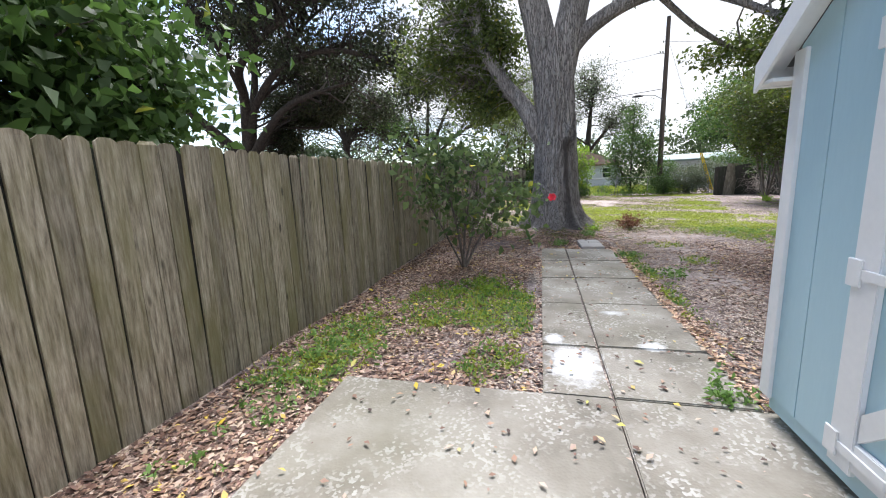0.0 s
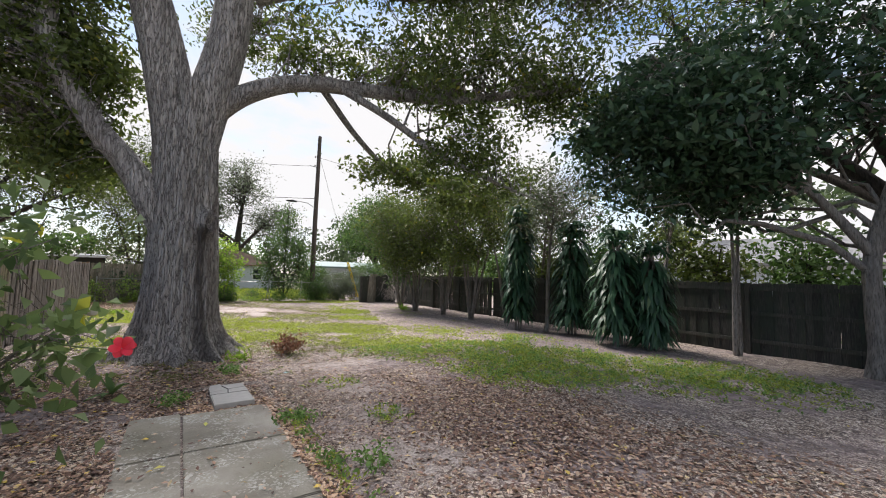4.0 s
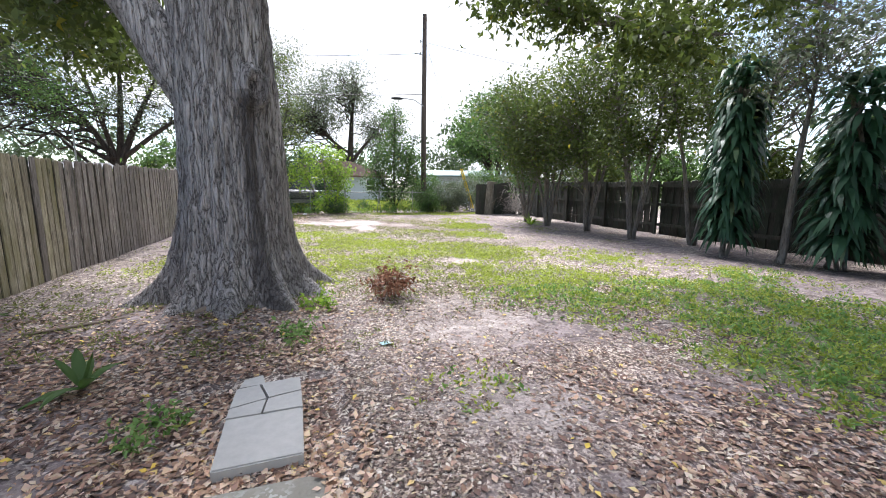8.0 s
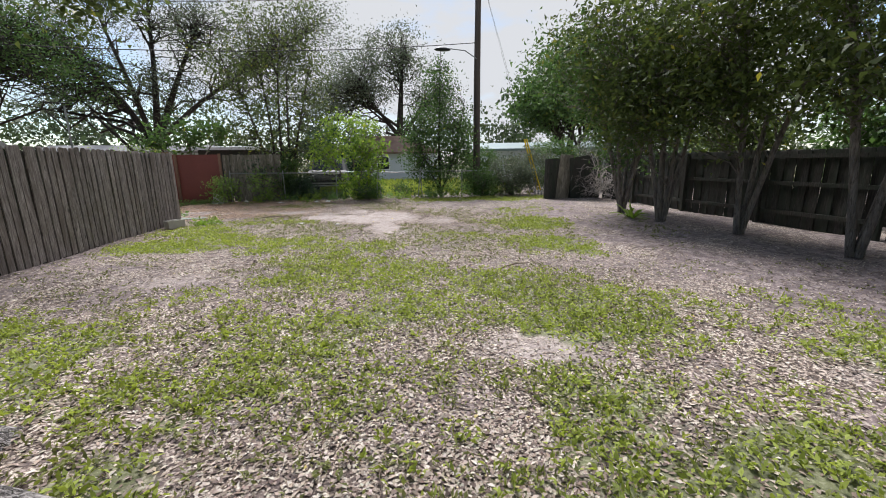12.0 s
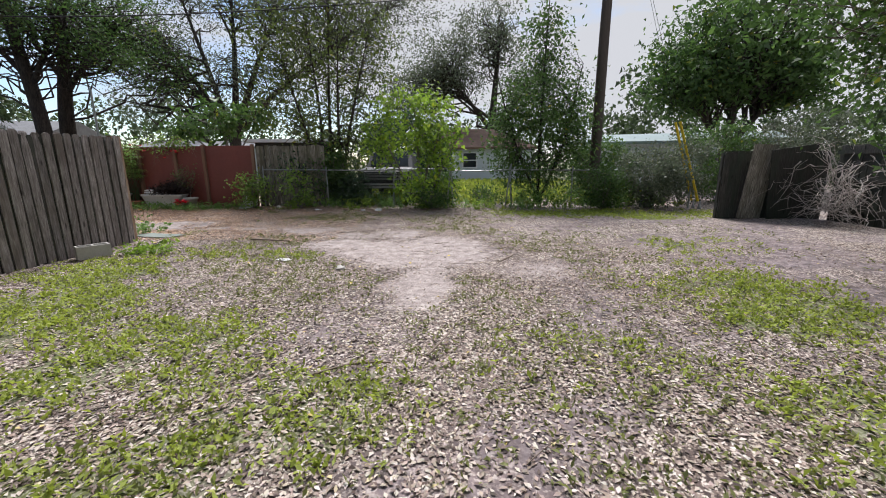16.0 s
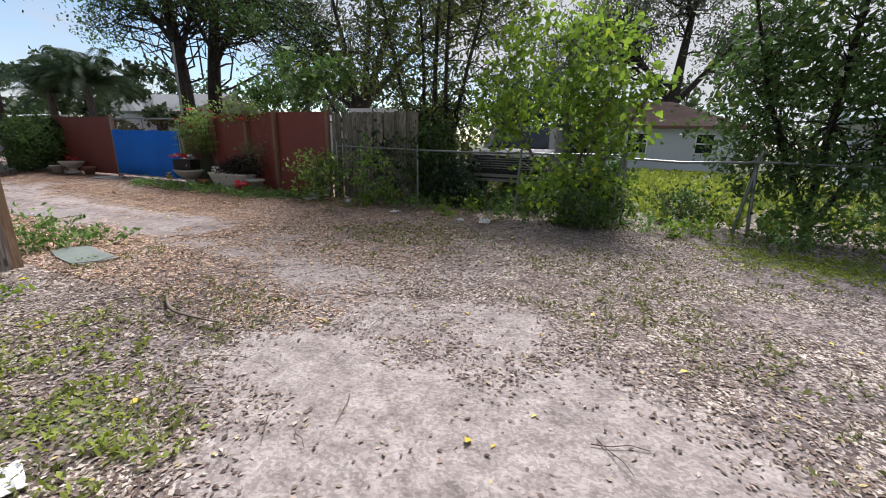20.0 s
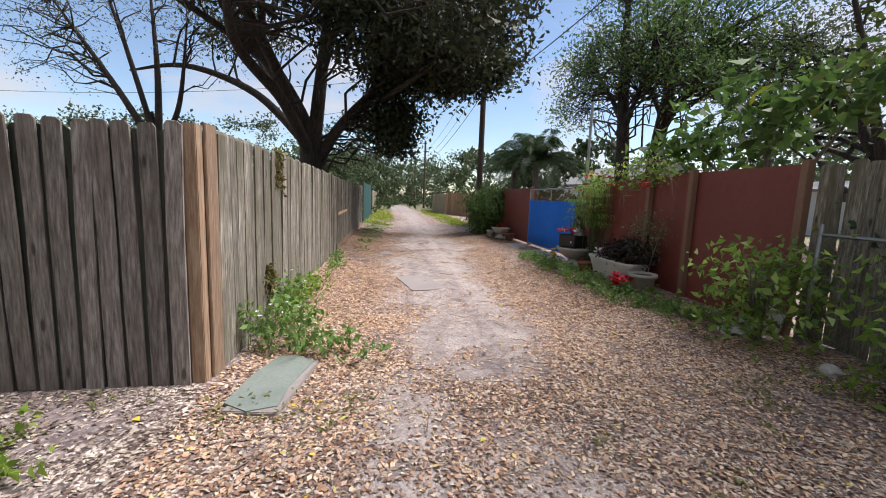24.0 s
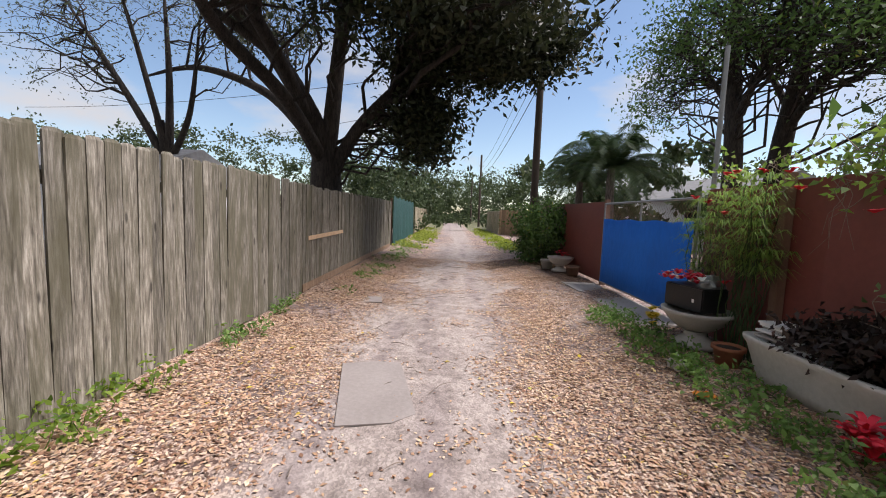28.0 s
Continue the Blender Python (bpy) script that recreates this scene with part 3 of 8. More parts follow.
GRASS = [(-1.35, 3.3, 0.8, 1.0, 1.5), (-2.5, 1.8, 0.42, 1.5, 0.7), (-1.0, 1.9, 0.3, 0.4, 0.7), (0.95, 4.6, 0.12, 2.2, 0.4), (5.9, 7.4, 2.0, 2.1, 0.88), (7.6, 4.9, 1.6, 1.6, 0.75), (6.4, 9.7, 2.0, 1.5, 0.85),
         (4.4, 9.8, 1.5, 1.6, 1.0), (3.0, 11.6, 1.2, 0.9, 0.7), (2.3, 14.2, 2.3, 1.3, 1.1), (4.5, 12.9, 1.2, 0.9, 1.2), (0.6, 12.7, 1.5, 1.0, 1.35), (0.9, 11.1, 0.35, 0.4, 0.9), (4.0, 12.9, 1.0, 0.9, 1.0), (6.6, 9.6, 1.6, 1.4, 0.7), (4.5, 7.9, 0.8, 1.2, 0.7), (-1.1, 17.9, 0.9, 1.0, 1.0), (0.8, 16.9, 1.0, 0.7, 0.9), (1.9, 16.6, 0.9, 0.6, 0.6), (6.0, 19.0, 1.2, 1.3, 0.6), (-1.6, 13.2, 1.0, 0.9, 0.75), (0.5, 17.5, 1.0, 0.5, 0.75),
         (-2.0, 19.4, 0.9, 0.7, 1.1), (-1.7, 17.7, 1.0, 0.9, 0.9), (1.0, 16.3, 0.9, 0.9, 0.95), (1.8, 15.2, 0.9, 0.8, 0.7), (5.4, 16.1, 0.9, 1.1, 0.75), (5.9, 18.2, 0.8, 0.7, 0.65), (6.8, 11.9, 1.3, 1.2, 0.55),
         (7.0, 25.5, 3.4, 1.0, 0.85), (0.2, 20.2, 0.7, 0.5, 0.55), (-0.9, 20.6, 0.8, 0.5, 0.5), (6.9, 21.4, 1.0, 0.8, 0.4), (3.9, 17.3, 0.9, 0.6, 0.35), (1.8, 7.6, 0.4, 0.4, 0.4), (1.9, 6.0, 0.25, 0.3, 0.5),
         (3.5, 34.0, 5.5, 6.6, 1.0), (-16, 22.0, 5.0, 0.4, 0.5), (-30, 22.1, 12, 0.9, 0.8), (-30, 26.6, 12, 0.8, 0.8), (-6, 26.2, 3.5, 0.3, 0.55)]
SAND = [(1.2, 22.2, 1.3, 0.6, 0.9), (-0.2, 22.6, 1.1, 0.45, 0.9), (2.1, 20.9, 1.3, 1.25, 1.5), (2.45, 19.0, 0.5, 1.0, 1.2), (0.7, 21.3, 0.8, 0.5, 0.9), (4.0, 19.6, 0.6, 0.5, 0.7), (-1.4, 22.9, 1.0, 0.5, 1.2), (-2.6, 23.0, 1.2, 0.45, 0.95),
        (-4.0, 23.5, 1.5, 0.75, 1.25), (-2.2, 23.5, 1.1, 0.5, 0.8), (-1.3, 23.0, 0.75, 0.4, 0.95), (-2.3, 23.0, 0.6, 0.4, 0.8), (-1.9, 24.3, 0.8, 0.5, 0.5), (-6.3, 23.75, 2.4, 1.0, 1.3), (-9.5, 23.8, 3.2, 1.2, 1.3), (-13.5, 24.1, 4.5, 1.25, 1.2), (-20, 24.2, 7.0, 1.1, 0.9), (-32, 24.2, 12.0, 1.2, 0.9), (-50, 24.2, 20.0, 1.6, 1.0), (-10.6, 26.1, 1.7, 0.8, 0.6),
        (2.3, 9.0, 0.9, 1.0, 0.62), (1.75, 5.4, 0.7, 1.7, 0.62), (0.4, 9.4, 0.9, 0.6, 0.5), (2.0, 7.3, 0.7, 0.6, 0.5), (-0.5, 15.4, 1.0, 0.7, 0.3), (3.5, 12.3, 0.6, 0.4, 0.5), (6.3, 16.4, 0.6, 0.4, 0.4)]


def grass_at(x, y):
    g = spots(x, y, GRASS) * (0.1 + 1.3 * step_up(vnoise(x, y, 1.2, 2), 0.3, 0.58)) * (0.5 + 0.65 * step_up(vnoise(x, y, 0.28, 4, 2), 0.3, 0.6))
    hole = spots(x, y, [(-0.6, 15.4, 1.1, 0.9, 1.0), (3.5, 12.4, 0.6, 0.4, 0.9), (-1.3, 2.35, 0.4, 0.3, 0.8)])
    slab = ((np.abs(x - 0.08) < 0.78) & (y < 7.1)) | ((y < 1.45) & (x > -2.1) & (x < 4))
    return np.clip(np.where(slab, 0, g - hole), 0, 1)


def sand_at(x, y):
    s = spots(x, y, SAND)
    return np.clip(s * (0.45 + 0.6 * step_up(vnoise(x, y, 0.45, 7, 4), 0.2, 0.8)) + np.where(s > 0.05, 1.1, 0) * (vnoise(x, y, 1.1, 31, 4) - 0.52), 0, 1)


def track_at(x, y):
    """Damp, trodden wheel tracks that wander along the lane and swing into the yard."""
    x, y = np.asarray(x, float), np.asarray(y, float)
    out = np.zeros(np.broadcast(x, y).shape)
    for base, wide, k in ((23.72, 0.16, 0.0), (24.5, 0.13, 1.7), (23.15, 0.1, 3.1)):
        mid = base + 0.13 * np.sin(x * 0.8 + k) + 0.05 * np.sin(x * 2.3 + 2 * k)
        out = np.maximum(out, np.exp(-((y - mid) / wide) ** 2) * (0.4 + 0.6 * step_up(vnoise(x, y, 0.8, 41 + int(k), 3), 0.35, 0.6)))
    return out * np.clip((-1.2 - x) / 1.5, 0, 1)


def rust_at(x, y):
    """Where the fallen leaves are fresh and rusty: the lane's edges and beside the yard fence."""
    lane = step_up(-np.asarray(x, float), 1.0, 6.5) * (np.asarray(y) > 21.4)
    return np.clip(lane * 0.7 + spots(x, y, [(-2.3, 2.0, 1.1, 7.0, 0.7), (2.6, 5.5, 1.6, 3.2, 0.35)]), 0, 1)


def soil_at(x, y):
    """Where dark soil shows between the leaves."""
    rows = [(2.6, 5.4, 1.4, 2.6, 0.4), (-1.5, 9.0, 1.5, 1.8, 1.0), (2.9, 8.6, 1.1, 0.9, 0.8), (-2.2, 16.5, 1.0, 2.2, 0.5), (0.3, 15.0, 1.5, 0.7, 0.5), (8.6, 14.5, 2.3, 7.6, 1.25), (0.2, 9.6, 1.0, 0.8, 0.7)]
    return np.clip(spots(x, y, rows) * (0.5 + 0.8 * step_up(vnoise(x, y, 0.9, 21, 3), 0.3, 0.65)), 0, 1)


def build_ground():
    far = np.array([20, 30, 45, 70, 110, 180, 300, 600, 1200.0])
    xs = np.concatenate([-26 - far[::-1], np.arange(-26, 13.01, 0.26), 13 + far])
    ys = np.concatenate([-6 - far[::-1], np.arange(-6, 30.01, 0.2), 30 + far])
    X, Y = np.meshgrid(xs, ys, indexing="ij")
    Z = ground_z(X, Y) * ((X > -27) & (X < 14) & (Y > -7) & (Y < 31))
    n, m = X.shape
    i, j = np.meshgrid(np.arange(n - 1), np.arange(m - 1), indexing="ij")
    a = i * m + j
    mat, nd, ln, p = material("yard soil", 0.95)
    me = mesh_from("ground", np.stack([X, Y, Z], -1).reshape(-1, 3), np.stack([a, a + m, a + m + 1, a + 1], -1).reshape(-1, 4), mat, True)
    for key, f in (("grass", grass_at), ("sand", sand_at), ("rust", rust_at), ("soil", soil_at), ("track", track_at)):
        at = me.attributes.new(key, "FLOAT", "POINT")
        val = f(X, Y)
        if key == "grass":
            val = np.maximum(val, np.where((X < -28) | (X > 14) | (Y > 31), 0.8, 0) * (sand_at(X, Y) < 0.3))
        at.data.foreach_set("value", val.ravel().astype(np.float32))
    big, _ = textured(nd, ln, scale=0.8, detail=8)
    mid, _ = textured(nd, ln, scale=6, detail=8, rough=0.7)
    vor, vmap = textured(nd, ln, kind="Voronoi", scale=58, stretch=(1, 1.4, 1))
    vor.inputs["Randomness"].default_value = 1.0
    vor2, vmap2 = textured(nd, ln, kind="Voronoi", scale=34, stretch=(1.5, 1, 1))
    wob, _ = textured(nd, ln, scale=30, detail=4)
    for v, mp in ((vor, vmap), (vor2, vmap2)):
        add = nd.new("ShaderNodeVectorMath")
        add.operation = "MULTIPLY_ADD"
        add.inputs[1].default_value = (0.035, 0.035, 0.035)
        ln.new(wob.outputs["Color"], add.inputs[0])
        ln.new(mp.outputs["Vector"], add.inputs[2])
        ln.new(add.outputs[0], v.inputs["Vector"])
    dirt = ramp(nd, ln, mid.outputs["Fac"], [(0.3, (0.09, 0.068, 0.069)), (0.5, (0.19, 0.15, 0.15)), (0.7, (0.31, 0.262, 0.26))])
    sandc = ramp(nd, ln, mid.outputs["Fac"], [(0.3, (0.19, 0.155, 0.138)), (0.48, (0.345, 0.29, 0.262)), (0.7, (0.49, 0.425, 0.385))])
    cells = blend(nd, ln, 0.45, vor.outputs["Color"], vor2.outputs["Color"])
    crumbs = ramp(nd, ln, cells, [(0.34, (0.06, 0.043, 0.037)), (0.47, (0.15, 0.11, 0.09)), (0.57, (0.30, 0.235, 0.19)), (0.68, (0.66, 0.58, 0.49))])
    rusty = ramp(nd, ln, cells, [(0.33, (0.10, 0.052, 0.036)), (0.47, (0.29, 0.165, 0.108)), (0.67, (0.62, 0.45, 0.34))])
    soil_at_ = nd.new("ShaderNodeAttribute")
    soil_at_.attribute_name = "soil"
    less = nd.new("ShaderNodeMath")
    less.operation = "MULTIPLY_ADD"
    ln.new(soil_at_.outputs["Fac"], less.inputs[0])
    less.inputs[1].default_value = -0.17
    ln.new(big.outputs["Fac"], less.inputs[2])
    lmask = ramp(nd, ln, less.outputs[0], [(0.36, (0.12, 0.12, 0.12)), (0.56, (0.95, 0.95, 0.95))])
    lane_at = nd.new("ShaderNodeAttribute")
    lane_at.attribute_name = "rust"
    crumbs = blend(nd, ln, lane_at.outputs["Fac"], crumbs, rusty)
    col = blend(nd, ln, lmask, dirt, crumbs)

    def mask(key, lo, hi):
        at = nd.new("ShaderNodeAttribute")
        at.attribute_name = key
        ad = nd.new("ShaderNodeMath")
        ad.operation = "MULTIPLY_ADD"
        ln.new(mid.outputs["Fac"], ad.inputs[0])
        ad.inputs[1].default_value = 0.8
        ln.new(at.outputs["Fac"], ad.inputs[2])
        return ramp(nd, ln, ad.outputs[0], [(lo, (0, 0, 0)), (hi, (1, 1, 1))])
    drift, _ = textured(nd, ln, kind="Voronoi", scale=8.5, stretch=(1.3, 1, 1))
    tone = ramp(nd, ln, drift.outputs["Color"], [(0.25, (0.30, 0.30, 0.30)), (0.7, (0.72, 0.72, 0.72))])
    col = blend(nd, ln, 0.55, col, tone, "OVERLAY")
    grit = ramp(nd, ln, vor.outputs["Color"], [(0.3, (0.28, 0.28, 0.28)), (0.7, (0.68, 0.68, 0.68))])
    sandc = blend(nd, ln, 0.5, sandc, grit, "OVERLAY")
    wet = nd.new("ShaderNodeAttribute")
    wet.attribute_name = "track"
    sandc = blend(nd, ln, ramp(nd, ln, wet.outputs["Fac"], [(0.1, (0, 0, 0)), (0.9, (0.6, 0.6, 0.6))]), sandc, dirt)
    col = blend(nd, ln, mask("sand", 0.55, 1.25), col, sandc)
    green = ramp(nd, ln, mid.outputs["Fac"], [(0.3, (0.075, 0.095, 0.035)), (0.7, (0.19, 0.225, 0.085))])
    gm = blend(nd, ln, 0.72, (0.0, 0.0, 0.0), mask("grass", 0.75, 1.15))
    col = blend(nd, ln, gm, col, green)
    ln.new(col, p.inputs["Base Color"])
    bump(nd, ln, p, mid.outputs["Fac"], 0.7, 0.03)
    return tagged(new("ground", me), "sandy ground with leaf litter and weedy grass", "ground", kind="structure")


build_ground()

# ---- concrete pad, walk and stepping slab ----
def slab_mesh(x0, x1, y0, y1, z0, z1):
    return a_box(x0, x1, y0, y1, z0, z1, 0.008)


pad = thing("pavement", 0, 0, 0, 0, "worn concrete pad and narrow garden walk with joints", "pavement", kind="structure")
part("slab", slab_mesh(-2.08, -0.125, -5.0, 1.385, -0.12, 0.012), M["concrete"], pad)
part("slab", slab_mesh(-0.115, 4.0, -5.0, 1.385, -0.12, 0.010), M["concrete"], pad)
for y0, y1, dz in ((1.4, 2.22, 0.0), (2.235, 3.45, 0.004), (3.465, 4.66, 0.0), (4.675, 5.885, 0.003), (5.9, 6.98, 0.006)):
    part("slab", slab_mesh(-0.58, -0.125, y0, y1 + (0.1 if y0 > 5.8 else 0), -0.12, 0.006 + dz), M["concrete"], pad)
    part("slab", slab_mesh(-0.105, 0.755, y0, y1, -0.12, 0.014 + dz), M["concrete"], pad)


step = thing("stepping_slab", 0.41, 7.57, 0, 2, "pale concrete stepping slab, cracked at one end", "paving slab")
part("slab_piece", a_box(-0.215, 0.225, -0.45, 0.02, -0.03, 0.045, 0.008), M["slab_pale"], step)


def shard(pts, z):
    bm = bmesh.new()
    bm.faces.new([bm.verts.new((x, y, -0.03)) for x, y in pts])
    g = bmesh.ops.extrude_face_region(bm, geom=bm.faces[:])
    bmesh.ops.translate(bm, verts=[v for v in g["geom"] if isinstance(v, bmesh.types.BMVert)], vec=(0, 0, z + 0.03))
    bmesh.ops.recalc_face_normals(bm, faces=bm.faces[:])
    return bm


for pts, z in ((((-0.215, 0.032), (-0.02, 0.032), (0.0, 0.2), (-0.21, 0.14)), 0.044), (((-0.008, 0.032), (0.225, 0.032), (0.22, 0.24), (0.012, 0.2)), 0.046),
               (((-0.21, 0.155), (0.0, 0.215), (-0.06, 0.42), (-0.2, 0.4)), 0.042), (((0.015, 0.215), (0.22, 0.255), (0.21, 0.45), (-0.045, 0.43)), 0.047), (((-0.19, 0.44), (-0.02, 0.45), (-0.05, 0.6), (-0.17, 0.55)), 0.03)):
    part("slab_piece", shard(pts, z), M["slab_pale"], step)

# ---- fences ----
def picket_mesh(name, w, h, t, mat, seed, lean=0.004, ears=0.025):
    """A dog-eared board, a little cupped and warped, upright along z, its face to +y."""
    rng = np.random.default_rng(seed)
    bm = bmesh.new()
    rows = []
    zs = [0, h * 0.3, h * 0.62, h - ears]
    off = rng.normal(size=5) * lean
    for k, z in enumerate(zs):
        o, c = off[k], 0.002 * rng.normal()
        rows.append([bm.verts.new((x + o * 0.5, y + o + (c if abs(x) < w / 4 else 0), z)) for x, y in ((-w / 2, 0), (0, -0.001), (w / 2, 0), (w / 2, t), (0, t + 0.002), (-w / 2, t))])
    e = ears * rng.uniform(0.7, 1.3)
    rows.append([bm.verts.new((x + off[4] * 0.5, y + off[4], h + dz)) for x, y, dz in ((-w / 2 + e, 0, 0), (0, 0, 0.004 * rng.normal()), (w / 2 - e, 0, 0), (w / 2 - e, t, 0), (0, t, 0.004 * rng.normal()), (-w / 2 + e, t, 0))])
    for a, b in zip(rows, rows[1:]):
        for k in range(6):
            bm.faces.new((a[k], a[(k + 1) % 6], b[(k + 1) % 6], b[k]))
    bm.faces.new(rows[0][::-1])
    bm.faces.new(rows[-1])
    me = bpy.data.meshes.new(name)
    bm.to_mesh(me)
    bm.free()
    me.materials.append(mat)
    return me


def picket_fence(name, start, way, length, h, mat, seed, label, face=1, w=0.137, step_w=0.1405, posts=2.4, wave=0.0, skip=(), lap=0.0, backing=None, second=None):
    """Boards along a line; way: degrees from +x; face: the side on which the boards are nailed."""
    rng = np.random.default_rng(seed)
    top = thing(name, *start, way, label, "fence")
    kinds = [picket_mesh("picket", w, h, 0.017, mat, seed * 10 + k) for k in range(7)]
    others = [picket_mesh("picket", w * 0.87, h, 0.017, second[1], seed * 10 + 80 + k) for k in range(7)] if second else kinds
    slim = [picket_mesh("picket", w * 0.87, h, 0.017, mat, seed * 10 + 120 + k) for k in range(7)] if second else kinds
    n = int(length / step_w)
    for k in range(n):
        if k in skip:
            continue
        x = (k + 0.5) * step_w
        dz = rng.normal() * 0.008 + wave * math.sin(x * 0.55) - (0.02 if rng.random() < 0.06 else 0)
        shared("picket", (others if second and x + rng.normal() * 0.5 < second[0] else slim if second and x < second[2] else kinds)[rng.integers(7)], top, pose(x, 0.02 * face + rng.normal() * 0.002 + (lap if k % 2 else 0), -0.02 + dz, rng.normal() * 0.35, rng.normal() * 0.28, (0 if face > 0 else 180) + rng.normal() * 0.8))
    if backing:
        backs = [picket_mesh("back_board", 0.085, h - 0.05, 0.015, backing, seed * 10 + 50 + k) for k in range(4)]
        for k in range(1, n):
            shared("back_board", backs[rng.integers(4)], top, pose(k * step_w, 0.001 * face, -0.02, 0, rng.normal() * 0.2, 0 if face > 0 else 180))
    for z in (0.3, 0.95, 1.55):
        part("rail", a_box(0, n * step_w, -0.024 * face - 0.019, -0.024 * face + 0.019, z - 0.044, z + 0.044, 0.004), mat, top)
    k = 0.0
    while k < length + 0.1:
        x = min(max(k, 0.05), n * step_w - 0.05)
        part("post", a_box(x - 0.045, x + 0.045, -0.09 * face - 0.045, -0.09 * face + 0.045, -0.4, h - 0.05, 0.006), mat, top)
        k += posts
    return top


# the back boards' dark colour paints in the shade of the gaps
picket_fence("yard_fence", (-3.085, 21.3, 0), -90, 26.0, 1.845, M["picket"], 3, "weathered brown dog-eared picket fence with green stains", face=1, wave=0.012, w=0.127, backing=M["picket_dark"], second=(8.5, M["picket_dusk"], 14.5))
lane_fence = picket_fence("lane_fence", (-3.35, 21.36, 0), 180, 17.0, 1.86, M["picket_grey"], 4, "silver-grey dog-eared picket fence with knots beside the lane", face=-1, wave=0.015, w=0.1365)
part("patch_board", a_box(7.25, 9.45, -0.058, -0.04, 0.0, 0.075, 0.004), M["pine_new"], lane_fence, "fresh pine board nailed across the pickets").matrix_basis = pose(0, 0, 0.79, 0, -0.6, 0)
part("base_board", a_box(7.0, 16.5, -0.06, -0.04, 0.0, 0.13, 0.004), M["picket_new"], lane_fence, "pine kick board along the ground")
part("corner_board", a_box(-0.32, -0.138, -0.045, -0.024, -0.02, 1.86, 0.004), M["picket_new"], lane_fence, "fresh pine corner board").matrix_basis = pose(0.14, 0, 0)
part("corner_post", a_box(-0.13, -0.03, -0.02, 0.075, -0.4, 1.84, 0.006), M["picket_new"], lane_fence, "fresh pine corner post").matrix_basis = pose(-0.14, 0, 0)
side_fence = picket_fence("side_fence", (11.45, -4.0, 0), 90, 28.6, 1.72, M["picket_dark"], 6, "dark board fence seen from its rail side", face=-1, w=0.152, wave=0.01, skip=(136,), lap=0.019)

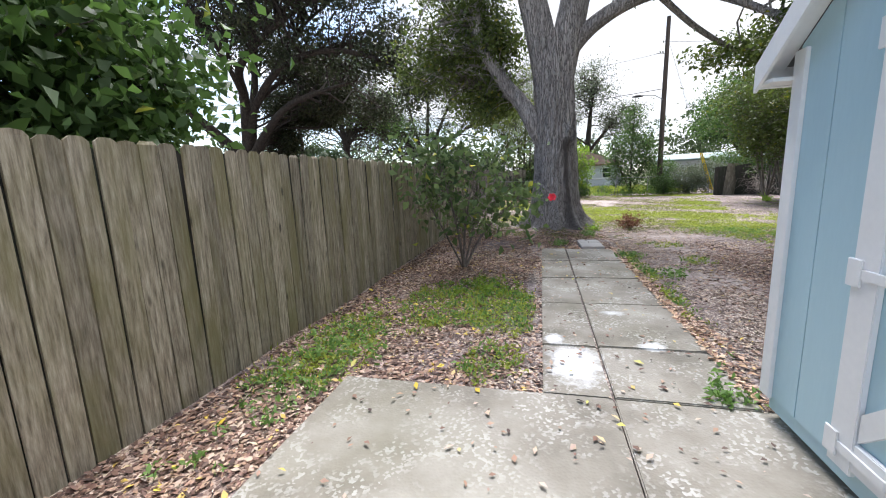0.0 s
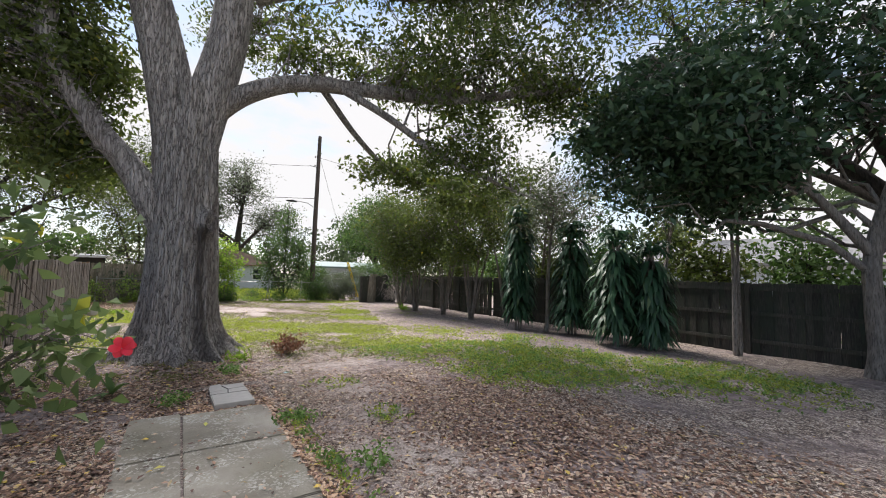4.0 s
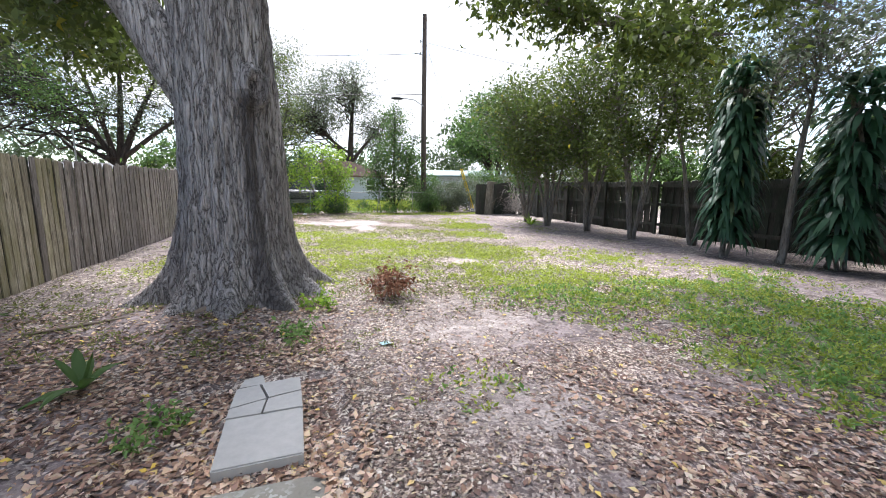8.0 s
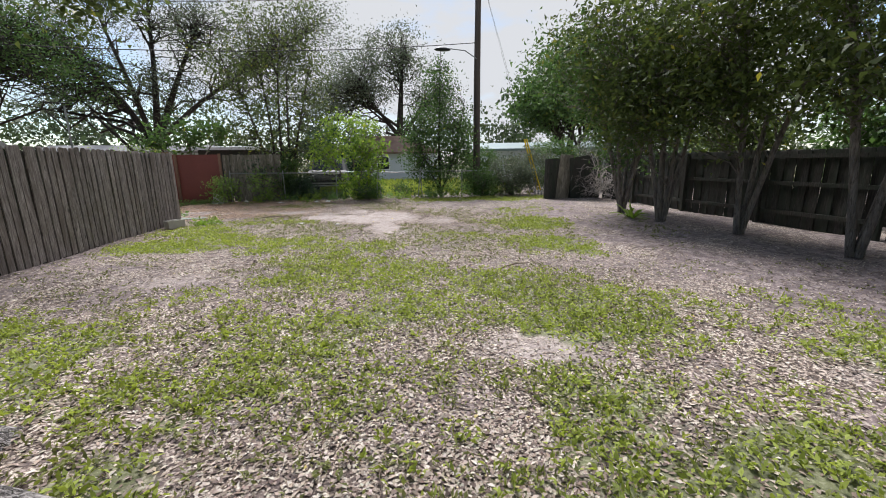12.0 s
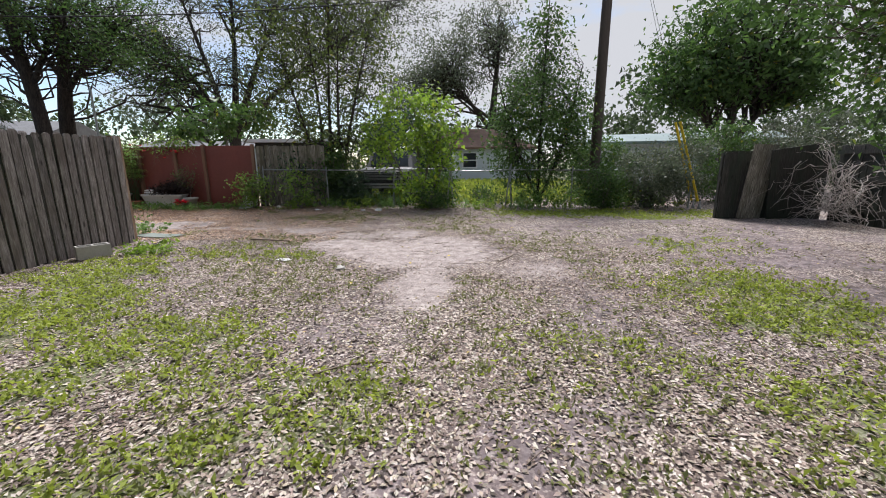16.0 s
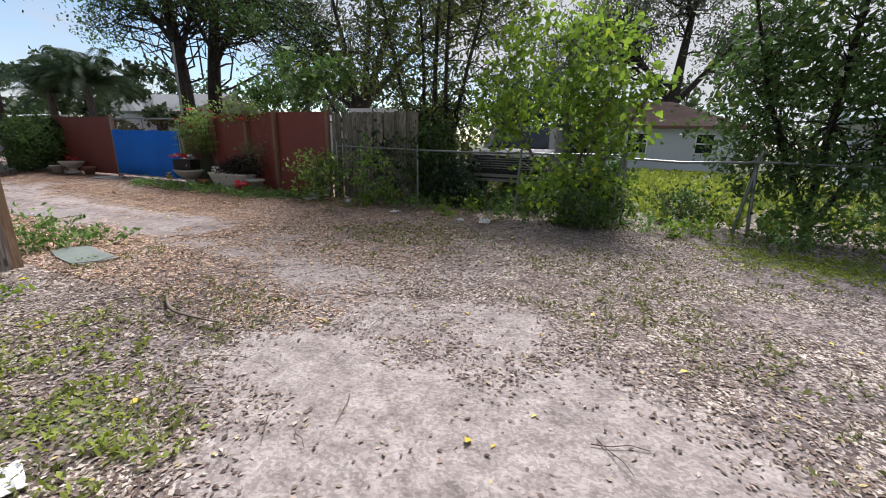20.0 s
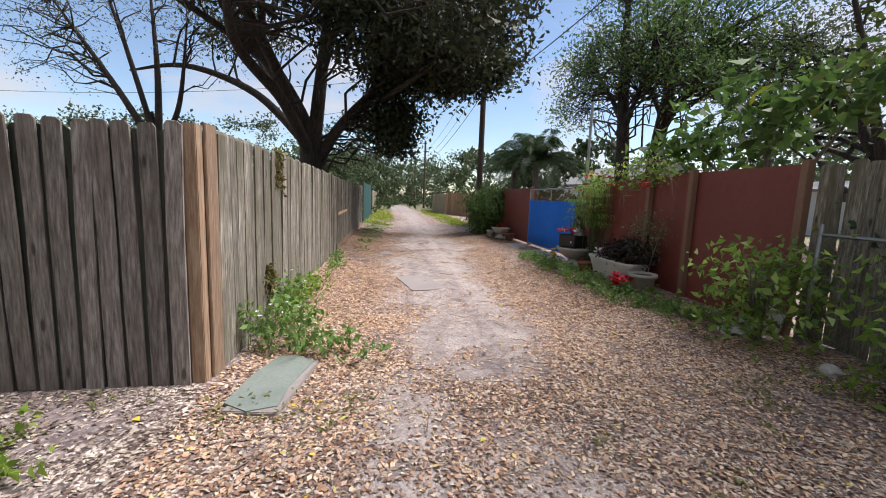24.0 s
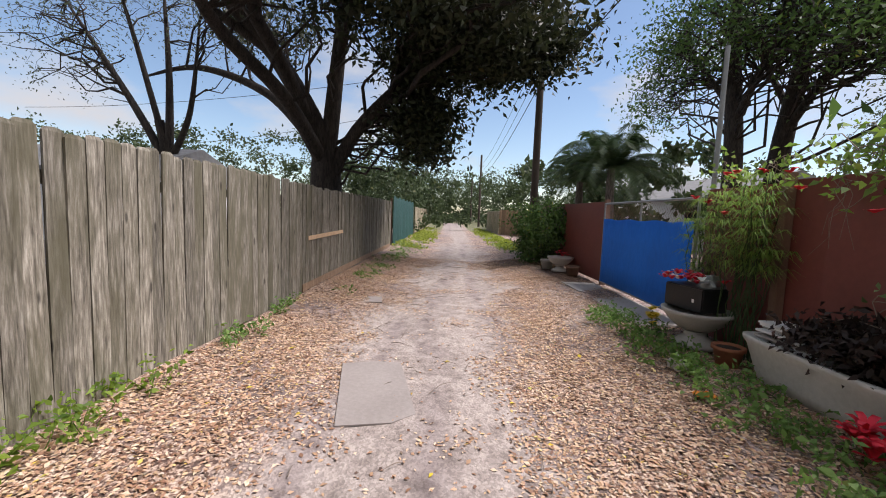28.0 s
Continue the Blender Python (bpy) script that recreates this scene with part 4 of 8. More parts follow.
# ---- garden shed ----
def build_shed():
    x, y1, y0, h = 0.735, 1.39, -1.9, 2.12
    mid, rise, deep = (y0 + y1) / 2, 1.15, 3.2
    shed = thing("garden_shed", x, y1, 0, 0, "pale blue wooden garden shed with white trim and a gable roof", "shed")
    L = y0 - y1
    bm = bmesh.new()
    # gable wall of grooved sheets, each board a strip between grooves
    n = 11
    wdt = -L / n
    for k in range(n):
        a, b = -k * wdt - 0.004, -(k + 1) * wdt + 0.004
        ta, tb = (h + rise * (1 - abs(v - L / 2) / (-L / 2)) for v in (a, b))
        bm2 = bmesh.new()
        low = [bm2.verts.new(p) for p in ((0, a, 0.16), (0, b, 0.16), (0, b, tb), (0, a, ta))]
        f = bm2.faces.new(low)
        g = bmesh.ops.extrude_face_region(bm2, geom=[f])
        bmesh.ops.translate(bm2, verts=[v for v in g["geom"] if isinstance(v, bmesh.types.BMVert)], vec=(0.02, 0, 0))
        bmesh.ops.recalc_face_normals(bm2, faces=bm2.faces[:])
        part("wall_board", bm2, M["shed_blue"], shed)
    bm.free()
    bm = bmesh.new()
    vs = [bm.verts.new(p) for p in ((0.012, -0.01, 0.16), (0.012, L + 0.01, 0.16), (0.012, L + 0.01, h), (0.012, L / 2, h + rise), (0.012, -0.01, h))]
    f = bm.faces.new(vs)
    g = bmesh.ops.extrude_face_region(bm, geom=[f])
    bmesh.ops.translate(bm, verts=[v for v in g["geom"] if isinstance(v, bmesh.types.BMVert)], vec=(deep, 0, 0))
    bmesh.ops.recalc_face_normals(bm, faces=bm.faces[:])
    part("wall_body", bm, M["shed_blue"], shed)
    for k in range(10):
        part("side_board", a_box(0.12 + k * 0.305, 0.12 + k * 0.305 + 0.297, -0.012, 0.006, 0.16, h), M["shed_blue"], shed)
    part("floor_frame", a_box(0.02, deep, L + 0.02, -0.02, 0.06, 0.165, 0.006), M["shed_blue"], shed)
    for yy in (-0.4, L / 2, L + 0.4):
        for xx in (0.25, deep - 0.3):
            part("skid_block", a_box(xx - 0.1, xx + 0.1, yy - 0.1, yy + 0.1, -0.02, 0.065, 0.006), M["cast_stone"], shed, "grey concrete block under the shed")
    # trims
    part("corner_trim", a_box(-0.022, 0.0, -0.085, 0.012, 0.15, h - 0.02, 0.003), M["white_paint"], shed)
    part("corner_trim", a_box(0.0, 0.09, 0.007, 0.024, 0.15, h - 0.02, 0.003), M["white_paint"], shed)
    part("corner_trim", a_box(-0.022, 0.0, L, L + 0.09, 0.15, h - 0.02, 0.003), M["white_paint"], shed)
    # roof: two slopes with overhang, barge boards and a boxed eave
    over, side, th = 0.15, 0.12, 0.05
    slope = rise / (-L / 2)
    for s in (1, -1):
        bm = bmesh.new()
        y_e = (0 + over) if s > 0 else (L - over)
        z_e, z_r = h - over * slope, h + rise
        pts = [(-side, y_e, z_e), (deep + side, y_e, z_e), (deep + side, L / 2, z_r), (-side, L / 2, z_r)]
        f = bm.faces.new([bm.verts.new((px, py, pz + 0.03)) for px, py, pz in pts])
        g = bmesh.ops.extrude_face_region(bm, geom=[f])
        bmesh.ops.translate(bm, verts=[v for v in g["geom"] if isinstance(v, bmesh.types.BMVert)], vec=(0, 0, th))
        bmesh.ops.recalc_face_normals(bm, faces=bm.faces[:])
        part("roof", bm, M["shingle"], shed)
        bm = bmesh.new()
        pts = [(-side - 0.02, y_e, z_e - 0.09), (-side - 0.02, L / 2, z_r - 0.09), (-side - 0.02, L / 2, z_r + 0.06), (-side - 0.02, y_e, z_e + 0.06)]
        f = bm.faces.new([bm.verts.new(q) for q in pts])
        g = bmesh.ops.extrude_face_region(bm, geom=[f])
        bmesh.ops.translate(bm, verts=[v for v in g["geom"] if isinstance(v, bmesh.types.BMVert)], vec=(0.018, 0, 0))
        bmesh.ops.recalc_face_normals(bm, faces=bm.faces[:])
        part("barge_board", bm, M["white_paint"], shed)
        bm = bmesh.new()
        f = bm.faces.new([bm.verts.new(q) for q in ((-side, y_e, z_e + 0.012), (-side, L / 2, z_r + 0.012), (0, L / 2, z_r + 0.012), (0, y_e, z_e + 0.012))])
        g = bmesh.ops.extrude_face_region(bm, geom=[f])
        bmesh.ops.translate(bm, verts=[v for v in g["geom"] if isinstance(v, bmesh.types.BMVert)], vec=(0, 0, 0.015))
        bmesh.ops.recalc_face_normals(bm, faces=bm.faces[:])
        part("rake_soffit", bm, M["white_paint"], shed)
        ya, yb = (0.0, y_e) if s > 0 else (y_e, L)
        part("eave_soffit", a_box(-side, deep, ya, yb, z_e - 0.06, z_e - 0.04), M["white_paint"], shed)
        part("fascia", a_box(-side, deep, y_e - 0.01, y_e + 0.01, z_e - 0.07, z_e + 0.05, 0.003), M["white_paint"], shed)
    # double door with cross braces
    d0, d1, dt = -0.62, -2.66, 2.26
    door = new("door")
    door.parent = shed
    part("door_panel", a_box(-0.016, 0.0, d1, d0, 0.2, dt), M["shed_blue"], door)
    for a, b in ((d0 - 0.14, d0), (d1, d1 + 0.14), (-1.7, -1.58)):
        part("stile", a_box(-0.042, -0.016, a, b, 0.17, dt, 0.004), M["white_paint"], door)
    for z0, z1 in ((0.2, 0.33), (dt - 0.13, dt)):
        part("cross_rail", a_box(-0.040, -0.016, d1 + 0.141, -1.701, z0, z1, 0.004), M["white_paint"], door)
        part("cross_rail", a_box(-0.040, -0.016, -1.579, d0 - 0.141, z0, z1, 0.004), M["white_paint"], door)
    for z0, z1 in ((0.33, 1.2),):
        bm = bmesh.new()
        w = 0.1
        f = bm.faces.new([bm.verts.new((-0.016, yy, zz)) for yy, zz in ((d0 - 0.15, z0 + 0.01), (d0 - 0.15, z0 + w + 0.04), (-1.56, z1 - 0.01), (-1.56, z1 - w - 0.04))])
        g = bmesh.ops.extrude_face_region(bm, geom=[f])
        bmesh.ops.translate(bm, verts=[v for v in g["geom"] if isinstance(v, bmesh.types.BMVert)], vec=(-0.02, 0, 0))
        bmesh.ops.recalc_face_normals(bm, faces=bm.faces[:])
        part("brace", bm, M["white_paint"], door)
    for z in (0.27, 1.05, 2.0):
        bm = a_box(-0.052, -0.042, d0 - 0.06, d0 + 0.02, z - 0.06, z + 0.06, 0.003)
        box(bm, -0.05, -0.0405, d0 - 0.32, d0 - 0.061, z - 0.022, z + 0.022, 0.002)
        part("hinge", bm, M["white_paint"], door, "painted strap hinge")
    return shed


build_shed()

# ---- the great oak ----
OAK = (-0.24, 10.8)


def oak_trunk():
    """The bole with its flare of root lobes and furrowed bark."""
    rng = np.random.default_rng(21)
    n, m = 200, 115
    zs = np.concatenate([np.linspace(-0.1, 0.9, 45), np.linspace(0.92, 5.2, m - 45)])
    a = np.linspace(0, 2 * np.pi, n, endpoint=False)
    lobes = np.array([(0.25, 0.5), (1.15, 0.3), (1.9, 0.38), (2.7, 0.42), (3.5, 0.5), (4.15, 0.34), (4.75, 0.4), (5.35, 0.34), (5.9, 0.42)])
    V = np.zeros((m, n, 3))
    for i, z in enumerate(zs):
        r = 0.55 - 0.008 * z + 0.24 * math.exp(-max(z, 0) / 0.55) + 0.05 * max(z - 4.2, 0)
        rr = np.full(n, r)
        for w, s in lobes:
            d = np.abs((a - w + np.pi) % (2 * np.pi) - np.pi)
            rr += s * math.exp(-max(z, 0) / 0.3) * np.exp(-(d / 0.17) ** 2) + 0.05 * math.exp(-max(z, 0) / 2.0) * np.exp(-(d / 0.22) ** 2)
        rr -= 0.09 * math.exp(-((z - 1.7) / 1.2) ** 2) * np.exp(-((a - 5.33) / 0.1) ** 2)
        knot = np.hypot((a - 5.33) / 0.24, (z - 2.55) / 0.2)      # the healed knot: a rim round a hollow
        rr += 0.15 * np.exp(-((knot - 0.8) / 0.4) ** 2) - 0.06 * np.exp(-(knot / 0.4) ** 2)
        for k in range(n):
            p = Vector((math.cos(a[k]) * 5.5, math.sin(a[k]) * 5.5, z * 1.1))
            q = Vector((math.cos(a[k]) * 13, math.sin(a[k]) * 13, z * 2.6))
            w = Vector((math.cos(a[k]) * 9.5, math.sin(a[k]) * 9.5, z * 1.2 + 0.5 * noise.noise(p)))
            rr[k] += 0.06 * noise.noise(p * 0.35) + 0.03 * (0.5 - abs(noise.noise(p))) + 0.07 * (0.4 - abs(noise.noise(w))) + 0.035 * (0.5 - abs(noise.noise(q * 1.3)))
        ox, oy = 0.02 + 0.02 * math.sin(z) - 0.1 * max(z - 3.6, 0) / 1.6, 0.0
        V[i, :, 0], V[i, :, 1], V[i, :, 2] = ox + rr * np.cos(a), oy + rr * np.sin(a), z
    i, k = np.meshgrid(np.arange(m - 1), np.arange(n), indexing="ij")
    Q = np.stack([i * n + k, i * n + (k + 1) % n, (i + 1) * n + (k + 1) % n, (i + 1) * n + k], -1).reshape(-1, 4)
    return mesh_from("trunk", V.reshape(-1, 3), Q, M["bark_oak"], True)


def oak_row(*rows):
    return [(x + 0.27, y - 11.1, z, r) for x, y, z, r in rows]


oak = tree("oak_tree", (*OAK, 0), [
    [(0, 0, 0, 0.55), (-0.1, 0, 2.5, 0.5), (-0.12, 0, 5.0, 0.45)],
    oak_row((-0.42, 11.05, 2.6, 0.3), (-0.5, 11.0, 4.4, 0.40), (-0.95, 10.9, 6.4, 0.36), (-1.6, 10.75, 8.3, 0.30), (-2.05, 10.7, 12.0, 0.22), (-2.4, 11.2, 15, 0.08)),
    oak_row((-1.15, 10.85, 6.9, 0.24), (-1.9, 10.7, 7.8, 0.21), (-2.9, 10.5, 8.8, 0.18), (-4.4, 9.9, 10.2, 0.13), (-6.2, 9.0, 11.2, 0.05)),
    oak_row((-1.2, 10.85, 7.4, 0.2), (-1.15, 10.8, 9.4, 0.18), (-1.05, 10.8, 12.3, 0.14), (-0.6, 11.4, 14.5, 0.05)),
    oak_row((-0.3, 11.05, 2.6, 0.3), (-0.12, 11.0, 4.3, 0.40), (0.26, 10.9, 6.2, 0.37), (0.55, 10.8, 8.2, 0.33), (1.9, 10.5, 10.2, 0.23), (3.4, 10.1, 12.2, 0.15), (5.0, 10.0, 13.6, 0.05)),
    oak_row((-0.3, 11.05, 3.9, 0.16), (0.1, 10.95, 4.75, 0.22), (0.75, 10.8, 5.35, 0.2), (1.7, 10.5, 5.7, 0.17), (3.2, 10.1, 5.8, 0.15), (4.6, 9.4, 5.75, 0.12), (6.0, 8.6, 5.95, 0.08), (7.4, 7.8, 6.2, 0.03)),
    oak_row((2.4, 10.3, 5.75, 0.09), (3.4, 9.9, 5.2, 0.08), (4.5, 9.5, 4.5, 0.07), (5.9, 9.0, 3.9, 0.04), (7.2, 9.0, 3.7, 0.015)),
    oak_row((0.7, 10.85, 7.4, 0.17), (2.2, 10.3, 8.0, 0.14), (4.2, 9.8, 8.3, 0.11), (6.6, 8.0, 8.3, 0.06), (8.4, 7.0, 8.4, 0.02)),
    oak_row((1.4, 10.6, 9.4, 0.14), (3.0, 10.0, 10.2, 0.11), (5.2, 9.2, 10.7, 0.08), (7.5, 8.6, 11.0, 0.03)),
    oak_row((-0.3, 11.05, 1.7, 0.16), (-0.72, 11.0, 2.75, 0.26), (-1.15, 11.05, 3.5, 0.225), (-1.7, 11.1, 4.2, 0.19), (-2.35, 11.2, 5.4, 0.14), (-2.5, 11.3, 6.8, 0.1), (-2.7, 11.4, 8.5, 0.04)),
    oak_row((2.0, 10.4, 5.75, 0.08), (3.2, 11.1, 5.0, 0.07), (4.4, 11.6, 4.5, 0.06), (5.8, 11.4, 4.2, 0.045), (7.2, 10.4, 3.9, 0.015)),
    oak_row((-1.0, 11.0, 3.4, 0.09), (-2.0, 11.9, 4.1, 0.08), (-2.8, 13.2, 4.4, 0.06), (-2.7, 15.4, 4.7, 0.05), (-2.4, 17.4, 4.8, 0.02)),
    oak_row((-0.1, 11.4, 5.4, 0.22), (0.3, 12.6, 7.2, 0.18), (0.8, 14.3, 8.6, 0.13), (1.2, 16.2, 9.6, 0.05)),
], [tuple((x - OAK[0], y - OAK[1], z, rx, ry, rz, c)) for x, y, z, rx, ry, rz, c in (
    (5.6, 8.8, 6.3, 2.3, 1.8, 1.1, 110), (5.8, 9.2, 4.3, 1.7, 1.0, 0.9, 60), (3.6, 9.9, 6.6, 1.6, 1.2, 0.9, 50), (5.5, 8.8, 8.6, 2.8, 2.0, 1.0, 105), (3.0, 10, 8.9, 1.8, 1.4, 0.8, 45),
    (5.5, 9.4, 11.2, 2.6, 2.0, 1.2, 80), (3.5, 10.3, 12.8, 2.5, 2.2, 1.4, 70), (-1.8, 11, 14, 2.4, 2.4, 1.8, 80), (-4.6, 9.8, 10.6, 2.2, 1.8, 1.2, 80), (-3.0, 10.4, 9.6, 1.0, 1.0, 0.7, 22),
    (-2.6, 11.4, 7.2, 1.4, 1.3, 1.7, 110), (-2.0, 11.3, 5.2, 0.9, 0.8, 0.9, 66), (-1.9, 11.6, 3.9, 0.7, 0.6, 0.6, 36), (1.0, 15.0, 9.6, 2.2, 2.2, 1.5, 80), (0.4, 10.5, 12.0, 1.6, 1.4, 1.2, 34), (1.6, 10.2, 6.7, 0.9, 0.8, 0.6, 18), (7.6, 8.2, 6.6, 1.3, 1.2, 1.2, 50), (-2.7, 13.3, 4.0, 1.1, 1.1, 0.8, 60), (-3.4, 12.6, 5.6, 1.3, 1.2, 1.0, 60), (-3.9, 11.2, 5.0, 1.3, 1.2, 0.9, 46), (-2.4, 17.6, 4.5, 1.0, 0.8, 0.5, 26), (4.6, 11.4, 4.5, 1.4, 0.6, 0.35, 40), (6.6, 10.8, 4.0, 1.2, 0.8, 0.5, 44), (8.2, 7.2, 8.7, 1.6, 1.4, 0.9, 60), (7.8, 8.4, 11.1, 1.6, 1.4, 0.9, 44))],
    M["bark_oak"], M["leaf_oak"], 7, leaf=0.12, per=26, clump=0.27, label="massive old oak with furrowed grey bark and spreading limbs", trunk_mesh=oak_trunk(), sides=14)

# ---- trees beyond the yard fence ----
tree("mulberry_bush", (-4.7, 0.4, 0), [[(0, 0, 0, 0.09), (0.1, 0.1, 1.4, 0.07), (0.3, 0.3, 3.2, 0.02)], [(0, 0, 0.3, 0.06), (0.2, -0.9, 1.8, 0.04), (0.5, -1.6, 3.2, 0.02)], [(0, 0, 0.4, 0.06), (0.2, 0.9, 1.7, 0.04), (0.6, 1.6, 2.6, 0.02)]],
     [(0.3, -0.3, 3.1, 1.0, 1.5, 1.1, 70), (0.3, 1.0, 2.5, 0.8, 1.0, 0.7, 46), (0.4, -1.6, 2.8, 0.9, 1.2, 1.2, 60), (0.5, 0.2, 2.0, 0.5, 1.4, 0.4, 30), (-0.3, -0.5, 4.2, 1.0, 1.6, 0.8, 46)],
     M["bark_grey"], M["leaf_mid"], 33, leaf=0.12, per=38, clump=0.3, aspect=0.55, droop=0.6, label="broad-leaved bush leaning over the fence", category="bush")

# ---- right side: magnolia, strap plants, slender trees ----
tree("magnolia_tree", (10.5, 3.3, 0), [
    [(0, 0, 0, 0.24), (0.0, 0.0, 0.5, 0.17), (0.05, 0.05, 1.3, 0.15), (0.05, 0.0, 2.5, 0.13), (0.3, -0.6, 4.9, 0.1), (0.6, -1.0, 7.5, 0.04)],
    [(0.02, 0.0, 2.2, 0.1), (-0.6, 0.8, 3.6, 0.08), (-1.6, 1.9, 5.2, 0.05), (-2.4, 2.8, 6.6, 0.02)],
    [(0.05, -0.1, 2.6, 0.08), (0.1, -1.4, 4.4, 0.06), (-0.2, -2.8, 5.6, 0.02)],
    [(0.1, -0.2, 3.2, 0.07), (-1.0, -0.8, 4.4, 0.05), (-2.4, -1.2, 5.4, 0.02)]],
    [(-2.2, 2.4, 5.0, 1.4, 1.4, 1.0, 80), (-1.4, 1.4, 4.0, 0.8, 0.9, 0.7, 44), (-0.6, 2.6, 3.9, 0.8, 0.8, 0.9, 40), (-1.5, 3.9, 6.0, 1.2, 1.4, 0.9, 46), (-0.6, 1.2, 5.2, 1.2, 1.2, 1.0, 46), (0.2, -0.8, 5.4, 1.3, 1.3, 0.9, 44), (0.4, -2.0, 3.5, 0.9, 1.2, 0.7, 34), (-0.2, 0.3, 7.2, 1.3, 1.3, 0.7, 30), (-1.8, 3.2, 4.2, 1.3, 1.4, 1.0, 46), (-1.3, 4.4, 5.4, 1.3, 1.4, 1.1, 38), (-1.0, 2.2, 6.6, 1.4, 1.7, 1.1, 22)],
    M["bark_grey"], M["leaf_dark"], 41, leaf=0.19, per=24, clump=0.3, aspect=0.42, droop=0.2, flat=0.25, label="dark glossy magnolia with a pale leaning trunk", twig=0.03)


def strap_plant(x, y, h, w, seed, lean=0.0):
    """A column of long hanging leaves round hidden canes, with a tuft of paler leaves on top."""
    rng = np.random.default_rng(seed)
    top = thing("dracaena", x, y, 0, 0, "tall column of dark drooping strap leaves by the fence", "plant", "strap-leaved plants along the fence")
    canes = []
    for k in range(3):
        canes.append([((0.1 * rng.normal() + lean * z / h, 0.1 * rng.normal(), z), 0.035) for z in np.linspace(0, h * 0.93, 7)])
        ob = new("cane", tubes("cane", [canes[-1]], M["bark_grey"]))
        ob.parent = top
    n = int(560 * h / 3)
    z0 = h * rng.uniform(0.14, 1.0, n)
    ang = rng.uniform(0, 2 * np.pi, n)
    length = rng.uniform(0.36, 0.6, n)
    crown = z0 > h * 0.86
    rad = 1.05 * w * (0.6 + 0.4 * np.sin(np.clip(z0 / h * 2.2 + 0.5, 0, 3))) * rng.uniform(0.45, 1.0, n)
    out = np.stack([np.cos(ang), np.sin(ang), np.zeros(n)], 1)
    side = np.stack([-np.sin(ang), np.cos(ang), np.zeros(n)], 1)
    root = np.stack([lean * z0 / h, np.zeros(n), z0], 1) + out * (rad * 0.35)[:, None]
    swing = rng.normal(size=n) * 0.12
    V, Q = [], []
    fr = np.array([0, 0.18, 0.42, 0.7, 1.0])
    wd = np.array([0.3, 0.8, 1.0, 0.75, 0.05])
    lift = np.where(crown, 0.75, 0.18)
    for k in range(5):
        o = rad * 0.75 * np.sin(fr[k] * 1.5) + 0.1 * fr[k]
        dz = lift * length * np.sin(np.minimum(fr[k] * 2.4, 3.0)) * 0.55 - length * fr[k] ** 1.6 * np.where(crown, 0.45, 1.0)
        c = root + out * o[:, None]
        c[:, 2] += dz
        c += side * (swing * fr[k] ** 1.5)[:, None]
        half = (0.052 * wd[k] * rng.uniform(0.8, 1.2, n))[:, None]
        V.append(np.stack([c - side * half + out * 0.008, c + side * half + out * 0.008], 1))
    V = np.stack(V, 1)
    base = (np.arange(n) * 10)[:, None]
    for k in range(4):
        Q.append(np.concatenate([base + 2 * k, base + 2 * k + 1, base + 2 * k + 3, base + 2 * k + 2], 1))
    V[..., 2] = np.maximum(V[..., 2], 0.03)
    ob = new("leaves", mesh_from("leaves", V.reshape(-1, 3), np.concatenate(Q), M["leaf_strap"], True))
    ob.parent = top
    return top


for k, (x, y, h, w) in enumerate(((9.25, 11.3, 4.0, 0.5), (9.9, 9.65, 3.4, 0.62), (9.3, 7.75, 2.9, 0.66), (9.6, 7.0, 2.6, 0.5), (10.1, 1.3, 3.1, 0.6), (10.6, 0.3, 2.7, 0.6))):
    strap_plant(x, y, h, w, 50 + k, 0.1 * math.sin(k * 2))


def slender(name, x, y, stems, h, blobs, seed, leaf_mat, label, spread=0.5, r=0.055, leaf=0.11, per=13, clump=0.3):
    rng = np.random.default_rng(seed)
    rows = []
    for k in range(stems):
        a = 2 * math.pi * k / stems + rng.uniform(-0.4, 0.4)
        s = spread * rng.uniform(0.6, 1.2)
        rows.append([(0.05 * math.cos(a), 0.05 * math.sin(a), 0, r * 1.25), (0.12 * math.cos(a), 0.12 * math.sin(a), 0.35, r), (0.5 * s * math.cos(a), 0.5 * s * math.sin(a), h * 0.42, r * 0.8),
                     (0.9 * s * math.cos(a), 0.9 * s * math.sin(a), h * 0.7, r * 0.5), (1.2 * s * math.cos(a), 1.2 * s * math.sin(a), h * 0.95, r * 0.15)])
    return tree(name, (x, y, 0), rows, blobs, M["bark_grey"], leaf_mat, seed, leaf=leaf, per=per, clump=clump, label=label, group="slender trees along the fence", twig=0.012)


ROW = "slender multi-stemmed tree with dark fine foliage by the fence"
slender("slender_tree", 9.45, 10.35, 1, 4.6, [(0, 0, 3.9, 0.9, 0.9, 0.9, 40), (-0.3, 0.3, 5.0, 1.0, 1.0, 0.7, 30)], 61, M["leaf_feather"], "thin grey tree with a swollen foot and sparse twigs", 0.3, 0.07)
slender("slender_tree", 10.1, 12.75, 3, 4.6, [(0, 0, 3.6, 1.2, 1.2, 1.1, 80), (-0.5, 0.5, 4.7, 1.3, 1.2, 0.9, 60)], 62, M["leaf_oak"], ROW, 0.9)
slender("slender_tree", 9.6, 14.3, 4, 4.8, [(0, 0, 3.5, 1.4, 1.4, 1.2, 120), (-0.7, 0.4, 4.7, 1.4, 1.3, 1.0, 90), (-0.8, -0.2, 2.7, 0.9, 0.9, 0.6, 46)], 63, M["leaf_oak"], ROW, 1.0)
